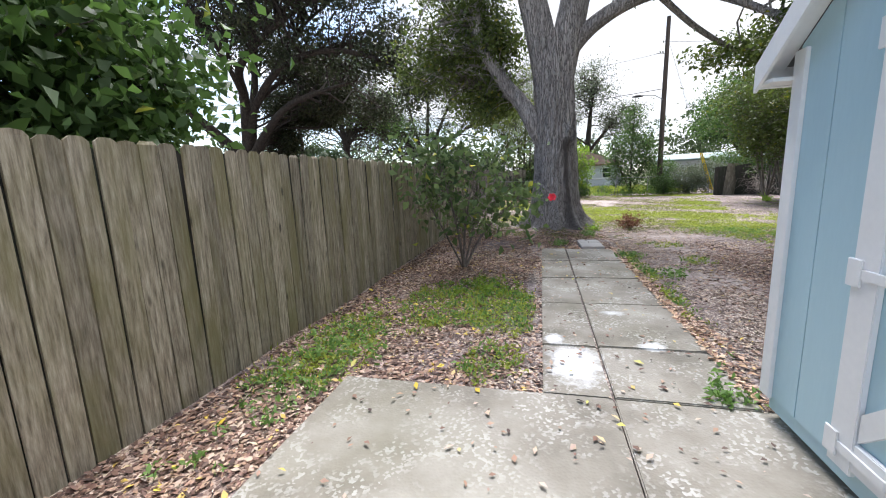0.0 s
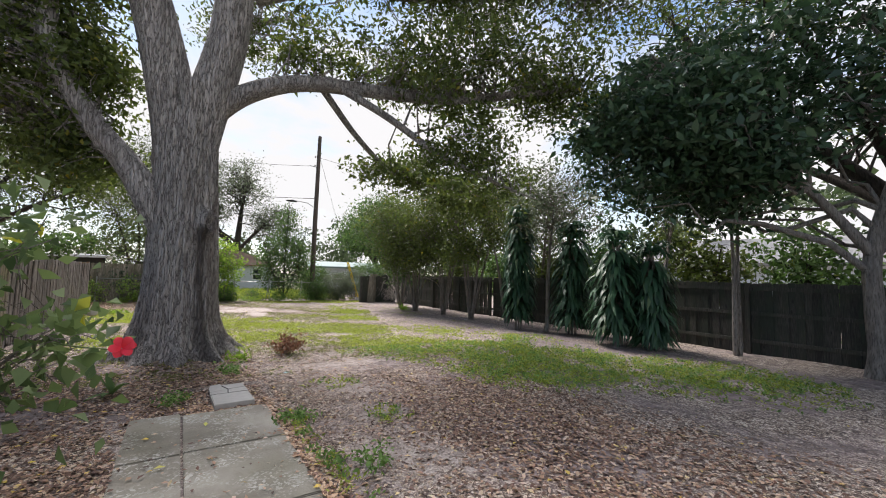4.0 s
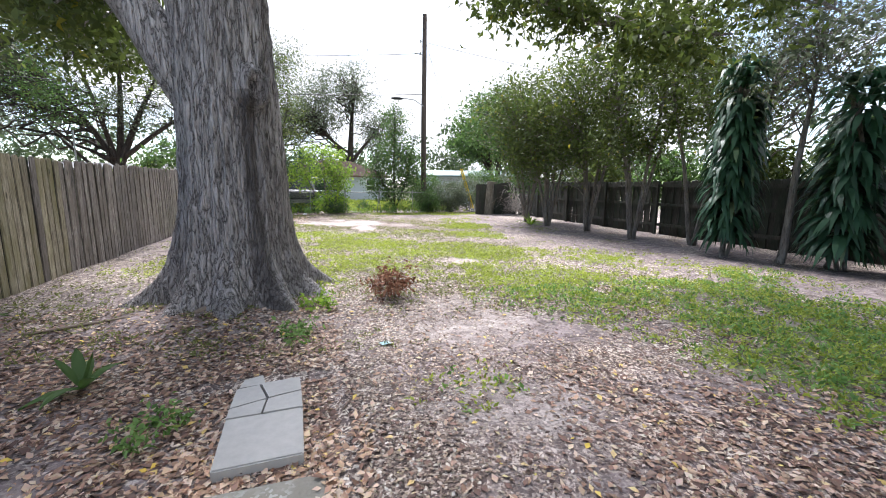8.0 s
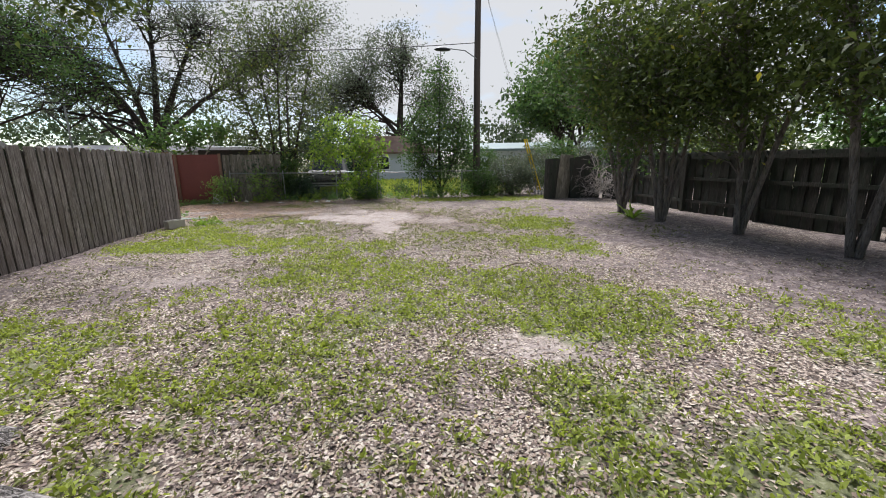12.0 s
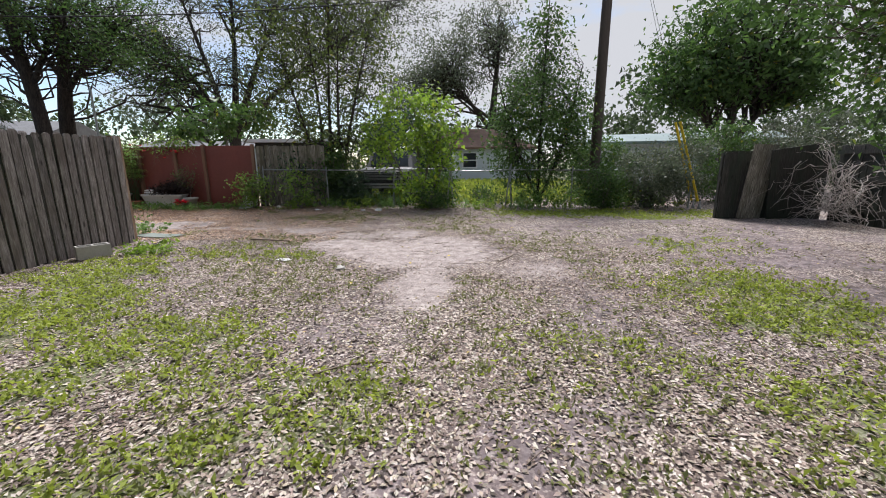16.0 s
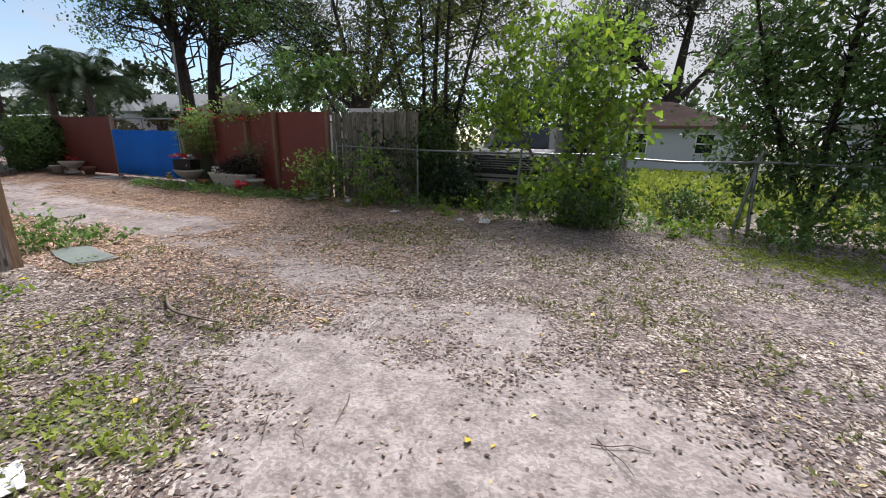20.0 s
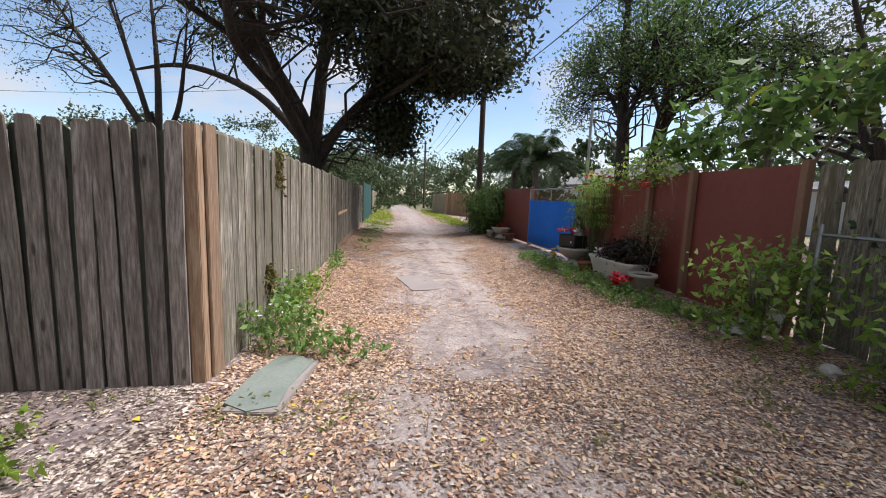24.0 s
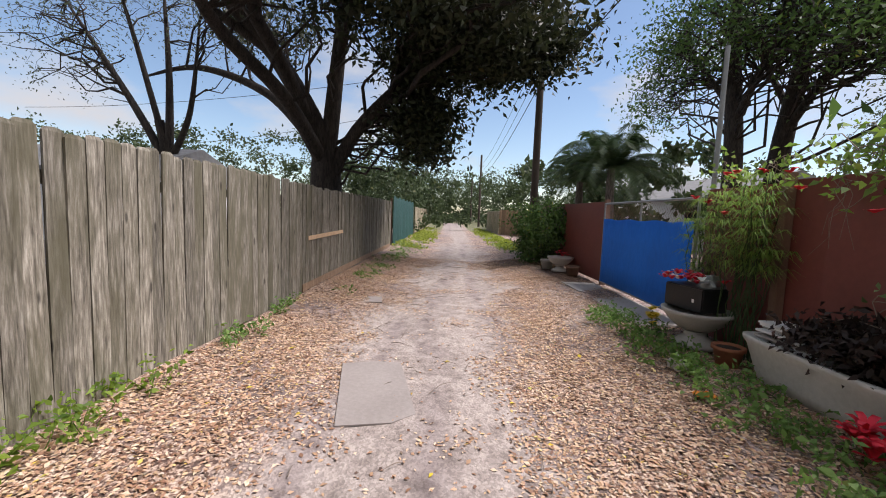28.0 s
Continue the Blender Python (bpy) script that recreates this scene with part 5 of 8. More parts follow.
slender("slender_tree", 9.65, 16.4, 4, 4.9, [(0, 0, 3.4, 1.5, 1.4, 1.3, 150), (-1.0, 0.2, 4.3, 1.5, 1.4, 1.2, 120), (-1.1, 0.0, 2.6, 0.9, 1.0, 0.7, 60)], 64, M["leaf_oak"], ROW, 1.0)
slender("slender_tree", 9.25, 18.2, 5, 5.1, [(0, 0, 3.5, 1.5, 1.5, 1.4, 170), (-1.2, 0.4, 4.2, 1.6, 1.5, 1.2, 140), (-1.0, -0.3, 2.5, 1.0, 1.0, 0.7, 70)], 65, M["leaf_oak"], ROW, 1.0)
slender("slender_tree", 9.45, 20.1, 5, 5.3, [(0, 0, 3.6, 1.5, 1.5, 1.5, 170), (-1.4, 0.2, 3.9, 1.5, 1.5, 1.2, 130), (0.2, 1.2, 3.4, 1.3, 1.3, 1.4, 90), (0.4, 0.4, 1.9, 0.9, 0.9, 0.7, 40)], 66, M["leaf_mid"], ROW, 1.0)
slender("slender_tree", 10.7, 5.6, 2, 4.2, [(0, 0, 4.2, 1.1, 1.1, 0.9, 50)], 67, M["leaf_feather"], "pair of thin grey stems with sparse twigs", 0.25, 0.06)
slender("slender_tree", 10.55, 7.4, 1, 4.4, [(0.4, 0, 4.6, 1.2, 1.2, 1.0, 50)], 68, M["leaf_feather"], "single leaning grey stem with sparse twigs", 0.8, 0.065)
slender("slender_tree", 12.6, 13.5, 3, 6.0, [(0, 0, 4.6, 1.8, 2.2, 1.6, 130), (0, 2.4, 5.0, 1.6, 1.8, 1.3, 90), (0.4, -3.0, 5.4, 1.6, 2.0, 1.2, 80)], 69, M["leaf_feather"], "airy pale-leaved tree just beyond the side fence", 1.2, 0.07, leaf=0.09)

# dark growth behind the side fence
tree("spreading_oak", (13.2, 2.2, 0), [[(0, 0, 0, 0.4), (0.1, 0, 1.6, 0.34), (0.0, 0.2, 2.8, 0.28)], [(0, 0.1, 2.4, 0.2), (-0.6, 1.6, 4.2, 0.17), (-1.2, 3.6, 6.6, 0.12), (-1.8, 5.2, 9.5, 0.04)], [(0, 0, 2.4, 0.2), (-0.6, -0.8, 4.6, 0.16), (-1.6, -1.4, 7.4, 0.1), (-2.6, -1.6, 10, 0.03)],
                                      [(-0.2, 0.8, 3.4, 0.14), (-2.0, 1.6, 6.0, 0.1), (-3.4, 3.0, 8.8, 0.03)], [(0, 0, 2.6, 0.18), (0.2, -2.2, 4.4, 0.13), (-0.2, -4.6, 6.0, 0.05)], [(-0.3, -0.6, 4.2, 0.12), (-1.4, -2.4, 5.6, 0.08), (-2.4, -4.4, 6.8, 0.03)], [(0, 0.4, 2.8, 0.16), (0.3, 2.8, 4.8, 0.1), (0.2, 5.6, 6.2, 0.03)]],
     [(-1.8, 4.6, 8.6, 2.2, 2.2, 1.5, 70), (-2.4, -1.2, 9.0, 2.2, 2.2, 1.4, 60), (-3.0, 2.4, 8.2, 1.8, 1.8, 1.2, 50), (0, -4.2, 6.0, 1.8, 2.2, 1.2, 50), (0.2, 5.0, 6.0, 1.8, 2.2, 1.2, 60), (0.4, 0.4, 6.4, 2.0, 2.4, 1.4, 50)],
     M["bark_dark"], M["leaf_oak"], 57, leaf=0.11, per=16, clump=0.34, label="dark spreading oak with crooked limbs beyond the side fence", twig=0.02)
for k, (x, y, r, h, mt) in enumerate(((13.0, -2.6, 1.4, 3.0, "leaf_dark"), (13.2, 4.6, 1.3, 2.5, "leaf_mid"), (13.0, 7.4, 1.4, 2.9, "leaf_oak"), (13.2, 10.2, 1.3, 2.6, "leaf_mid"), (13.1, 13.0, 1.3, 2.4, "leaf_oak"), (13.4, 16.4, 1.4, 2.6, "leaf_mid"), (13.2, 20.0, 1.4, 2.8, "leaf_oak"))):
    tree("hedge_tree", (x, y, 0), [[(0, 0, 0, 0.06), (0.1, 0.2, h * 0.5, 0.04), (0.1, 0.3, h, 0.012)], [(0, 0, 0, 0.05), (-0.3, -0.5, h * 0.5, 0.035), (-0.4, -0.8, h * 0.95, 0.01)]], [(0, 0, h * 0.62, r * 0.8, r, h * 0.34, 75), (-0.1, 0.5, h, r * 0.6, r * 0.7, h * 0.22, 26)],
         M["bark_dark"], M[mt], 160 + k, leaf=0.15, per=15, clump=0.28, aspect=0.5, label="dark dense shrubby tree behind the side fence", group="thicket behind the side fence", twig=0.012)

# ---- hibiscus by the walk ----
hib = tree("hibiscus_bush", (-1.88, 5.3, 0), [[(0, 0, 0, 0.03), (-0.1, -0.1, 0.8, 0.022), (-0.3, -0.2, 1.7, 0.008)], [(0.02, 0, 0, 0.026), (0.35, 0.1, 0.6, 0.02), (0.9, 0.1, 1.15, 0.007)], [(0, 0.02, 0, 0.024), (0.15, 0.3, 0.8, 0.018), (0.2, 0.4, 1.7, 0.007)],
                                             [(-0.02, 0, 0, 0.022), (-0.4, 0.1, 0.7, 0.016), (-0.8, 0.1, 1.4, 0.006)], [(0, -0.02, 0, 0.024), (0.1, -0.3, 0.8, 0.018), (0.3, -0.4, 1.6, 0.006)]],
           [(-0.1, 0, 1.25, 0.9, 0.75, 0.6, 62), (0.75, 0.1, 1.05, 0.6, 0.5, 0.4, 32), (-0.3, 0.1, 1.8, 0.65, 0.5, 0.4, 30), (0.1, 0, 0.75, 0.6, 0.5, 0.25, 10), (-0.4, 0, 1.9, 0.85, 0.5, 0.3, 30), (0.45, 0.1, 1.75, 0.7, 0.5, 0.35, 30)],
           M["bark_grey"], M["leaf_hib"], 71, leaf=0.115, per=4, clump=0.2, aspect=0.6, droop=0.3, twig=0.008, label="straggly hibiscus bush with yellowing leaves and a red bloom", category="bush")


def bloom(parent, x, y, z, r, mat, n=5, name="bloom", label="", seed=0):
    """A flower of broad folded petals round a centre."""
    rng = np.random.default_rng(seed)
    V, Q = [], []
    for k in range(n):
        a = 2 * math.pi * k / n + rng.uniform(-0.2, 0.2)
        o, s = np.array([math.cos(a), math.sin(a), 0.25]), np.array([-math.sin(a), math.cos(a), 0])
        lift, slim = rng.uniform(0.2, 1.6), 1.0 if n < 7 else 0.55
        for f, wdt, dz in ((0.05, 0.12, 0), (0.5, 0.42 * slim, 0.3), (0.85, 0.38 * slim, 0.35), (1.08, 0.1, 0.2)):
            c = np.array([x, y, z]) + o * r * f + np.array([0, 0, dz * r * lift])
            V += [c - s * r * wdt, c + s * r * wdt]
        b = k * 8
        Q += [(b + j, b + j + 1, b + j + 3, b + j + 2) for j in (0, 2, 4)]
    ob = new(name, mesh_from(name, V, Q, mat, True))
    ob.parent = parent
    return tagged(ob, label)


bloom(hib, 0, 0, 0, 0.055, M["red_petal"], 6, "bloom", "open scarlet hibiscus flower", 1).matrix_basis = pose(1.42, -0.95, 1.2, 62, 0, 12)
ob = new("flower_stem", tubes("flower_stem", [[((0.9, 0.1, 1.12), 0.006), ((1.2, -0.5, 1.15), 0.005), ((1.42, -0.95, 1.19), 0.004)]], M["leaf_hib"]))
ob.parent = hib

# ---- far side of the yard: chain link, bushes, pole ----
def build_chain_link():
    y = 27.05
    f = thing("chain_link_fence", 0, y, 0, 0, "rusty low chain-link fence with leaning gate posts", "fence")
    for x, lean, h in ((-3.6, 1, 1.25), (-1.5, -1, 1.22), (0.6, 2, 1.2), (2.3, 4, 1.3), (2.48, -3, 1.25), (4.1, 7, 1.3), (4.3, -4, 1.2), (6.1, 0, 1.2), (8.2, 1, 1.2), (9.6, 0, 1.2)):
        ob = new("post", tubes("post", [[((0, 0, -0.3), 0.026), ((0, 0, h), 0.026), ((0, 0, h + 0.03), 0.012)]], M["steel"], 10))
        ob.parent = f
        ob.matrix_basis = pose(x, 0, 0, 0, lean, 0)
    for x0, x1, z in ((-3.6, 2.3, 1.17), (2.3, 4.15, 1.13), (4.15, 9.6, 1.14)):
        ob = new("top_rail", tubes("top_rail", [[((x0, 0, z), 0.019), (((x0 + x1) / 2, 0.0, z - 0.035), 0.019), ((x1, 0, z), 0.019)]], M["steel"], 8))
        ob.parent = f
    for x0, x1 in ((-3.6, 2.3), (4.15, 9.6)):
        lines = []
        n = int((x1 - x0) / 0.075)
        for k in range(n):
            a = x0 + k * 0.075
            lines.append([((a + (0.0375 if j % 2 else -0.0375), 0.004 * (1 if j % 2 else -1), 0.03 + j * 0.0755), 0.0022) for j in range(16)])
        ob = new("wire_mesh", tubes("wire_mesh", lines, M["steel"]))
        ob.parent = f
    return f


build_chain_link()

grey_boards = picket_fence("board_fence", (-3.88, 27.32, 0), 0, 2.3, 1.93, M["picket_grey"], 9, "grey vertical board fence half hidden by vines", face=-1)

tree("young_tree", (1.5, 27.4, 0), [[(0, 0, 0, 0.05), (-0.1, -0.1, 1.2, 0.04), (-0.2, -0.2, 3.0, 0.012)], [(0.1, 0, 0, 0.04), (0.6, -0.4, 1.1, 0.03), (1.3, -0.8, 2.4, 0.01)], [(0, 0, 0, 0.04), (-0.6, -0.3, 1.0, 0.03), (-1.3, -0.5, 2.5, 0.01)], [(0, 0, 0.4, 0.03), (0.3, -0.8, 1.4, 0.02), (0.6, -1.3, 2.0, 0.008)]],
     [(0.0, -0.4, 2.3, 1.0, 0.7, 0.7, 36), (0.6, -0.6, 1.6, 0.7, 0.5, 0.7, 26), (-1.1, -0.4, 2.5, 0.6, 0.5, 0.6, 16), (0.1, -0.5, 0.6, 0.9, 0.4, 0.45, 34), (0.1, -0.3, 3.1, 0.8, 0.6, 0.4, 20), (-0.9, -0.4, 1.6, 0.6, 0.3, 0.4, 9), (-1.5, -0.2, 1.9, 0.5, 0.4, 0.5, 12), (-0.8, -0.3, 3.2, 0.6, 0.5, 0.4, 12), (0.6, -0.9, 2.2, 0.6, 0.4, 0.4, 16)],
     M["bark_grey"], M["leaf_lime"], 81, leaf=0.12, per=9, clump=0.2, aspect=0.62, droop=0.45, flat=0.3, label="bright lime-green young tree over the wire fence", category="tree", twig=0.01)
tree("privet_tree", (-1.75, 28.35, 0), [[(0, 0, 0, 0.07), (0, 0, 3, 0.05), (0.2, 0, 6.5, 0.015)], [(0.1, 0, 0, 0.05), (0.8, 0, 3, 0.04), (1.4, 0.2, 5.5, 0.012)], [(-0.1, 0, 0, 0.05), (-0.9, 0, 2.6, 0.04), (-1.5, 0, 4.8, 0.012)], [(0.3, 0, 0, 0.05), (0.4, -0.3, 3, 0.04), (0.6, -0.5, 5.4, 0.012)], [(-0.3, 0, 0, 0.05), (-0.4, 0.2, 3, 0.04), (-0.7, 0.3, 5.8, 0.012)]],
     [(0, 0, 5.0, 2.2, 1.5, 1.8, 160), (-1.3, 0, 3.4, 1.6, 1.0, 1.2, 90), (1.2, 0.3, 3.8, 1.2, 0.8, 1.3, 40), (0.2, 0, 7.4, 2.0, 1.4, 1.2, 90), (0.2, 0.2, 2.2, 1.8, 0.9, 0.9, 70), (-1.9, 0.2, 5.6, 1.2, 1.0, 1.3, 56), (1.4, 0.3, 6.0, 1.0, 0.8, 1.2, 26), (-0.4, -0.3, 1.0, 1.9, 0.5, 0.7, 60)],
     M["bark_dark"], M["leaf_oak"], 82, leaf=0.12, per=8, clump=0.34, label="dense dark many-stemmed tree behind the wire fence", twig=0.012)
tree("privet_tree", (5.2, 27.7, 0), [[(0, 0, 0, 0.06), (0, 0, 2.6, 0.045), (0.1, 0, 6.2, 0.012)], [(0.1, 0, 0, 0.05), (-0.8, 0, 2, 0.035), (-1.4, 0, 4.0, 0.012)], [(0, 0, 0, 0.05), (0.7, -0.2, 2, 0.035), (1.1, -0.3, 4.2, 0.012)]],
     [(0, 0, 3.2, 1.4, 0.9, 1.3, 150), (-1.0, -0.1, 2.2, 0.9, 0.7, 1.2, 80), (0.8, -0.2, 2.0, 0.9, 0.7, 1.2, 80), (0.0, 0, 4.9, 0.7, 0.6, 1.1, 60), (-0.2, -0.3, 0.9, 1.3, 0.5, 0.6, 60)],
     M["bark_dark"], M["leaf_mid"], 83, leaf=0.11, per=11, clump=0.24, label="bushy green tree beside the utility pole", twig=0.012)


def bush(name, x, y, r, h, seed, leaf_mat, label, leaf=0.08, clumps=60, per=20, depth=0.8, aspect=0.5):
    rng = np.random.default_rng(seed)
    stems = []
    for k in range(5):
        a = rng.uniform(0, 6.3)
        stems.append([(0.03 * k, 0, 0, 0.018), (0.4 * r * math.cos(a), 0.4 * r * depth * math.sin(a), h * 0.4, 0.012), (0.8 * r * math.cos(a), 0.8 * r * depth * math.sin(a), h * 0.8, 0.005)])
    return tree(name, (x, y, 0), stems, [(0, 0, h * 0.55, r, r * depth, h * 0.45, clumps), (0.1, 0, h * 0.25, r * 0.9, r * depth * 0.8, h * 0.25, clumps // 3)], M["bark_grey"], leaf_mat, seed, leaf=leaf, per=per, clump=0.16,
                label=label, category="bush", twig=0.006, aspect=aspect, droop=0.4)


bush("leafy_bush", -3.8, 26.65, 0.6, 1.0, 91, M["leaf_fresh"], "light green leafy bush before the red fence", 0.09, 30, 11)
bush("leafy_bush", -2.3, 26.55, 0.5, 1.35, 92, M["leaf_fresh"], "pale green seedling bush at the wire fence", 0.09, 22, 10)
for k, (x, r, h, mt) in enumerate(((-2.5, 0.7, 1.8, "leaf_dark"), (-1.5, 0.6, 1.9, "leaf_mid"), (-0.95, 0.5, 0.95, "leaf_dark"), (1.9, 0.6, 1.1, "leaf_mid"))):
    bush("vine_thicket", x, 27.55, r, h, 190 + k, M[mt], "dark vines tangled behind the wire fence", 0.09, 90, 15, 0.45)
bush("vine_thicket", 0.0, 33.6, 2.3, 3.4, 210, M["leaf_dark"], "dark overgrown shrubs behind the parked truck", 0.18, 110, 16, 0.5)
bush("leafy_bush", 8.3, 26.9, 1.1, 1.8, 93, M["leaf_feather"], "grey-green shrub beside the leaning panels", 0.07, 110, 26)
bush("leafy_bush", 6.9, 26.6, 0.7, 1.3, 94, M["leaf_mid"], "low shrub at the foot of the pole", 0.07, 60, 22)
bush("leafy_bush", 9.6, 27.6, 0.9, 2.2, 95, M["leaf_feather"], "thin grey shrub behind the fence", 0.07, 70, 22)
bush("leafy_bush", 1.9, 26.4, 0.55, 0.55, 96, M["leaf_mid"], "low weeds under the wire fence", 0.07, 30, 16)
bush("leafy_bush", 3.5, 27.6, 0.6, 0.7, 97, M["leaf_mid"], "low green weeds in the gateway", 0.07, 24, 14)

bush("leafy_bush", 11.2, 28.6, 1.5, 2.6, 98, M["leaf_mid"], "tall tangled shrub behind the yard corner", 0.09, 130, 22)
bush("leafy_bush", 13.6, 28.4, 1.7, 3.0, 99, M["leaf_feather"], "grey-green thicket behind the yard corner", 0.09, 130, 22)
bush("leafy_bush", 7.4, 28.9, 1.2, 2.2, 100, M["leaf_mid"], "leafy shrub behind the utility pole", 0.09, 110, 20)

pole = thing("utility_pole", 6.95, 27.75, 0, 0, "tall weathered wooden utility pole with a street lamp", "utility pole")
ob = new("shaft", tubes("shaft", [[((0, 0, -0.3), 0.17), ((0.0, 0, 5), 0.145), ((0.05, 0, 10.8), 0.11)]], M["pole"], 16))
ob.parent = pole
ob = new("lamp_arm", tubes("lamp_arm", [[((0, -0.1, 5.9), 0.022), ((-0.6, -0.25, 6.2), 0.022), ((-1.35, -0.3, 6.25), 0.022)]], M["steel"]))
ob.parent = pole
lamp_head = part("lamp_head", lathe([(0.05, 0.0), (0.16, 0.02), (0.19, 0.06), (0.12, 0.12), (0.05, 0.16)], 16), M["black_metal"], pole, "flat dark street lamp head")
lamp_head.matrix_basis = pose(-1.6, -0.3, 6.14) @ Matrix.Diagonal((1.9, 1, 1, 1))
for z in (8.7, 9.3):
    part("insulator", lathe([(0.02, 0), (0.05, 0.03), (0.03, 0.07), (0.05, 0.1), (0.02, 0.14)], 12), M["cast_stone"], pole).matrix_basis = pose(-0.2, -0.05, z)
ob = new("bracket", tubes("bracket", [[((0, 0, 8.68), 0.02), ((-0.55, 0, 8.75), 0.02)]], M["steel"]))
ob.parent = pole


def cable(a, b, sag, r=0.012, name="cable", label="thin black overhead cable"):
    a, b = np.array(a, float), np.array(b, float)
    t = np.linspace(0, 1, 25)
    line = [((a + (b - a) * k) - np.array([0, 0, sag * 4 * k * (1 - k)]), r) for k in t]
    return tagged(new(name, tubes(name, [line], M["wire"], 5)), label, "cable")


cable((6.75, 27.75, 8.75), (-18.7, 26.9, 7.6), 0.7)
cable((6.9, 27.75, 6.6), (-18.7, 26.9, 6.2), 0.6, 0.018)
cable((6.75, 27.75, 9.4), (40, 29, 9.0), 0.8)
cable((-18.7, 26.9, 7.6), (-52, 27.3, 7.4), 0.6)
cable((-18.7, 26.9, 6.8), (-52, 27.3, 6.6), 0.6)
cable((-18.7, 26.9, 6.2), (-52, 27.3, 6.0), 0.6, 0.018)
cable((-18.7, 26.9, 7.3), (-24.0, 2.0, 6.0), 0.5)
cable((-18.7, 26.9, 6.4), (-30.0, 4.0, 5.2), 0.5)

def guy_wire(dy, label):
    """A steel stay from the pole to the ground, its foot in a yellow plastic guard."""
    t = thing("guy_wire", 9.85, 26.9 + dy, 0, 0, label, "guy wire", "guy wires of the corner pole")
    top_of = np.array([-2.85, 0.85 - dy, 9.6])
    ob = new("strand", tubes("strand", [[(top_of * f, 0.006) for f in (0.0, 0.5, 1.0)]], M["wire"], 5))
    ob.parent = t
    ob = new("guard", tubes("guard", [[(top_of * f, 0.035) for f in (0.02, 0.14, 0.26)]], M["yellow_plastic"], 10))
    ob.parent = t
    tagged(ob, "bright yellow plastic guard")
    part("anchor", lathe([(0.05, -0.05), (0.05, 0.02), (0.02, 0.06), (0.015, 0.2)], 12), M["steel"], t)
    return t


M["yellow_plastic"] = plain("yellow plastic", (0.62, 0.42, 0.01), (0.78, 0.56, 0.02), 0.5)
guy_wire(0.0, "steel guy wire with a yellow guard at its foot")
guy_wire(0.35, "second steel guy wire with a yellow guard at its foot")

# ---- leaning panels and cut brush at the corner ----
scrap = thing("scrap_panel", 9.75, 24.65, 0, 0, "grey plywood panel leaning at the fence corner", "panel")
part("sheet", a_box(-0.3, 0.3, -0.012, 0.012, 0, 1.75, 0.004), M["picket_grey"], scrap).matrix_basis = pose(0, 0, 0, 5, 2, 8)
scrap2 = thing("scrap_panel", 10.6, 24.55, 0, 0, "dark plywood panel leaning at the fence corner", "panel")
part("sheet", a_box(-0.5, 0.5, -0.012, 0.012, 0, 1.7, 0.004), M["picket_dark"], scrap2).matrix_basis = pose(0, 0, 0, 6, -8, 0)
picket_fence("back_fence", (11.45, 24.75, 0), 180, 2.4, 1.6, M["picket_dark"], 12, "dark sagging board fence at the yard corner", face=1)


def brush_pile(x, y, r, h, n, seed, label):
    rng = np.random.default_rng(seed)
    lines = []
    for k in range(n):
        a = rng.uniform(0, 6.28)
        s = np.array([rng.normal() * r * 0.35, rng.normal() * r * 0.35, h * rng.uniform(0.1, 0.8)])
        e = s + np.array([math.cos(a) * r * rng.uniform(0.5, 1.1), math.sin(a) * r * rng.uniform(0.4, 0.9), h * rng.uniform(-0.9, 0.6)])
        e[2] = max(e[2], 0.03)
        p = bend(s, e, rng.uniform(-0.05, 0.25), rng, 7, 0.08)
        p[:, 2] = np.maximum(p[:, 2], 0.02)
        lines.append([(q, 0.011 * (1 - 0.8 * j / 6)) for j, q in enumerate(p)])
        for _ in range(2):
            j = rng.integers(2, 6)
            q = p[j]
            f = q + rng.normal(size=3) * np.array([0.2, 0.2, 0.15])
            f[2] = max(f[2], 0.02)
            lines.append([(q, 0.005), ((q + f) / 2 + rng.normal(size=3) * 0.02, 0.004), (f, 0.002)])
    top = thing("brush_pile", x, y, 0, 0, label, "brush pile")
    ob = tagged(new("cut_branch", tubes("cut_branch", lines, M["bleached"])), kind="stuff")
    ob.parent = top
    return top


brush_pile(11.0, 23.7, 0.95, 1.7, 110, 5, "tangled heap of pale dry cut branches")

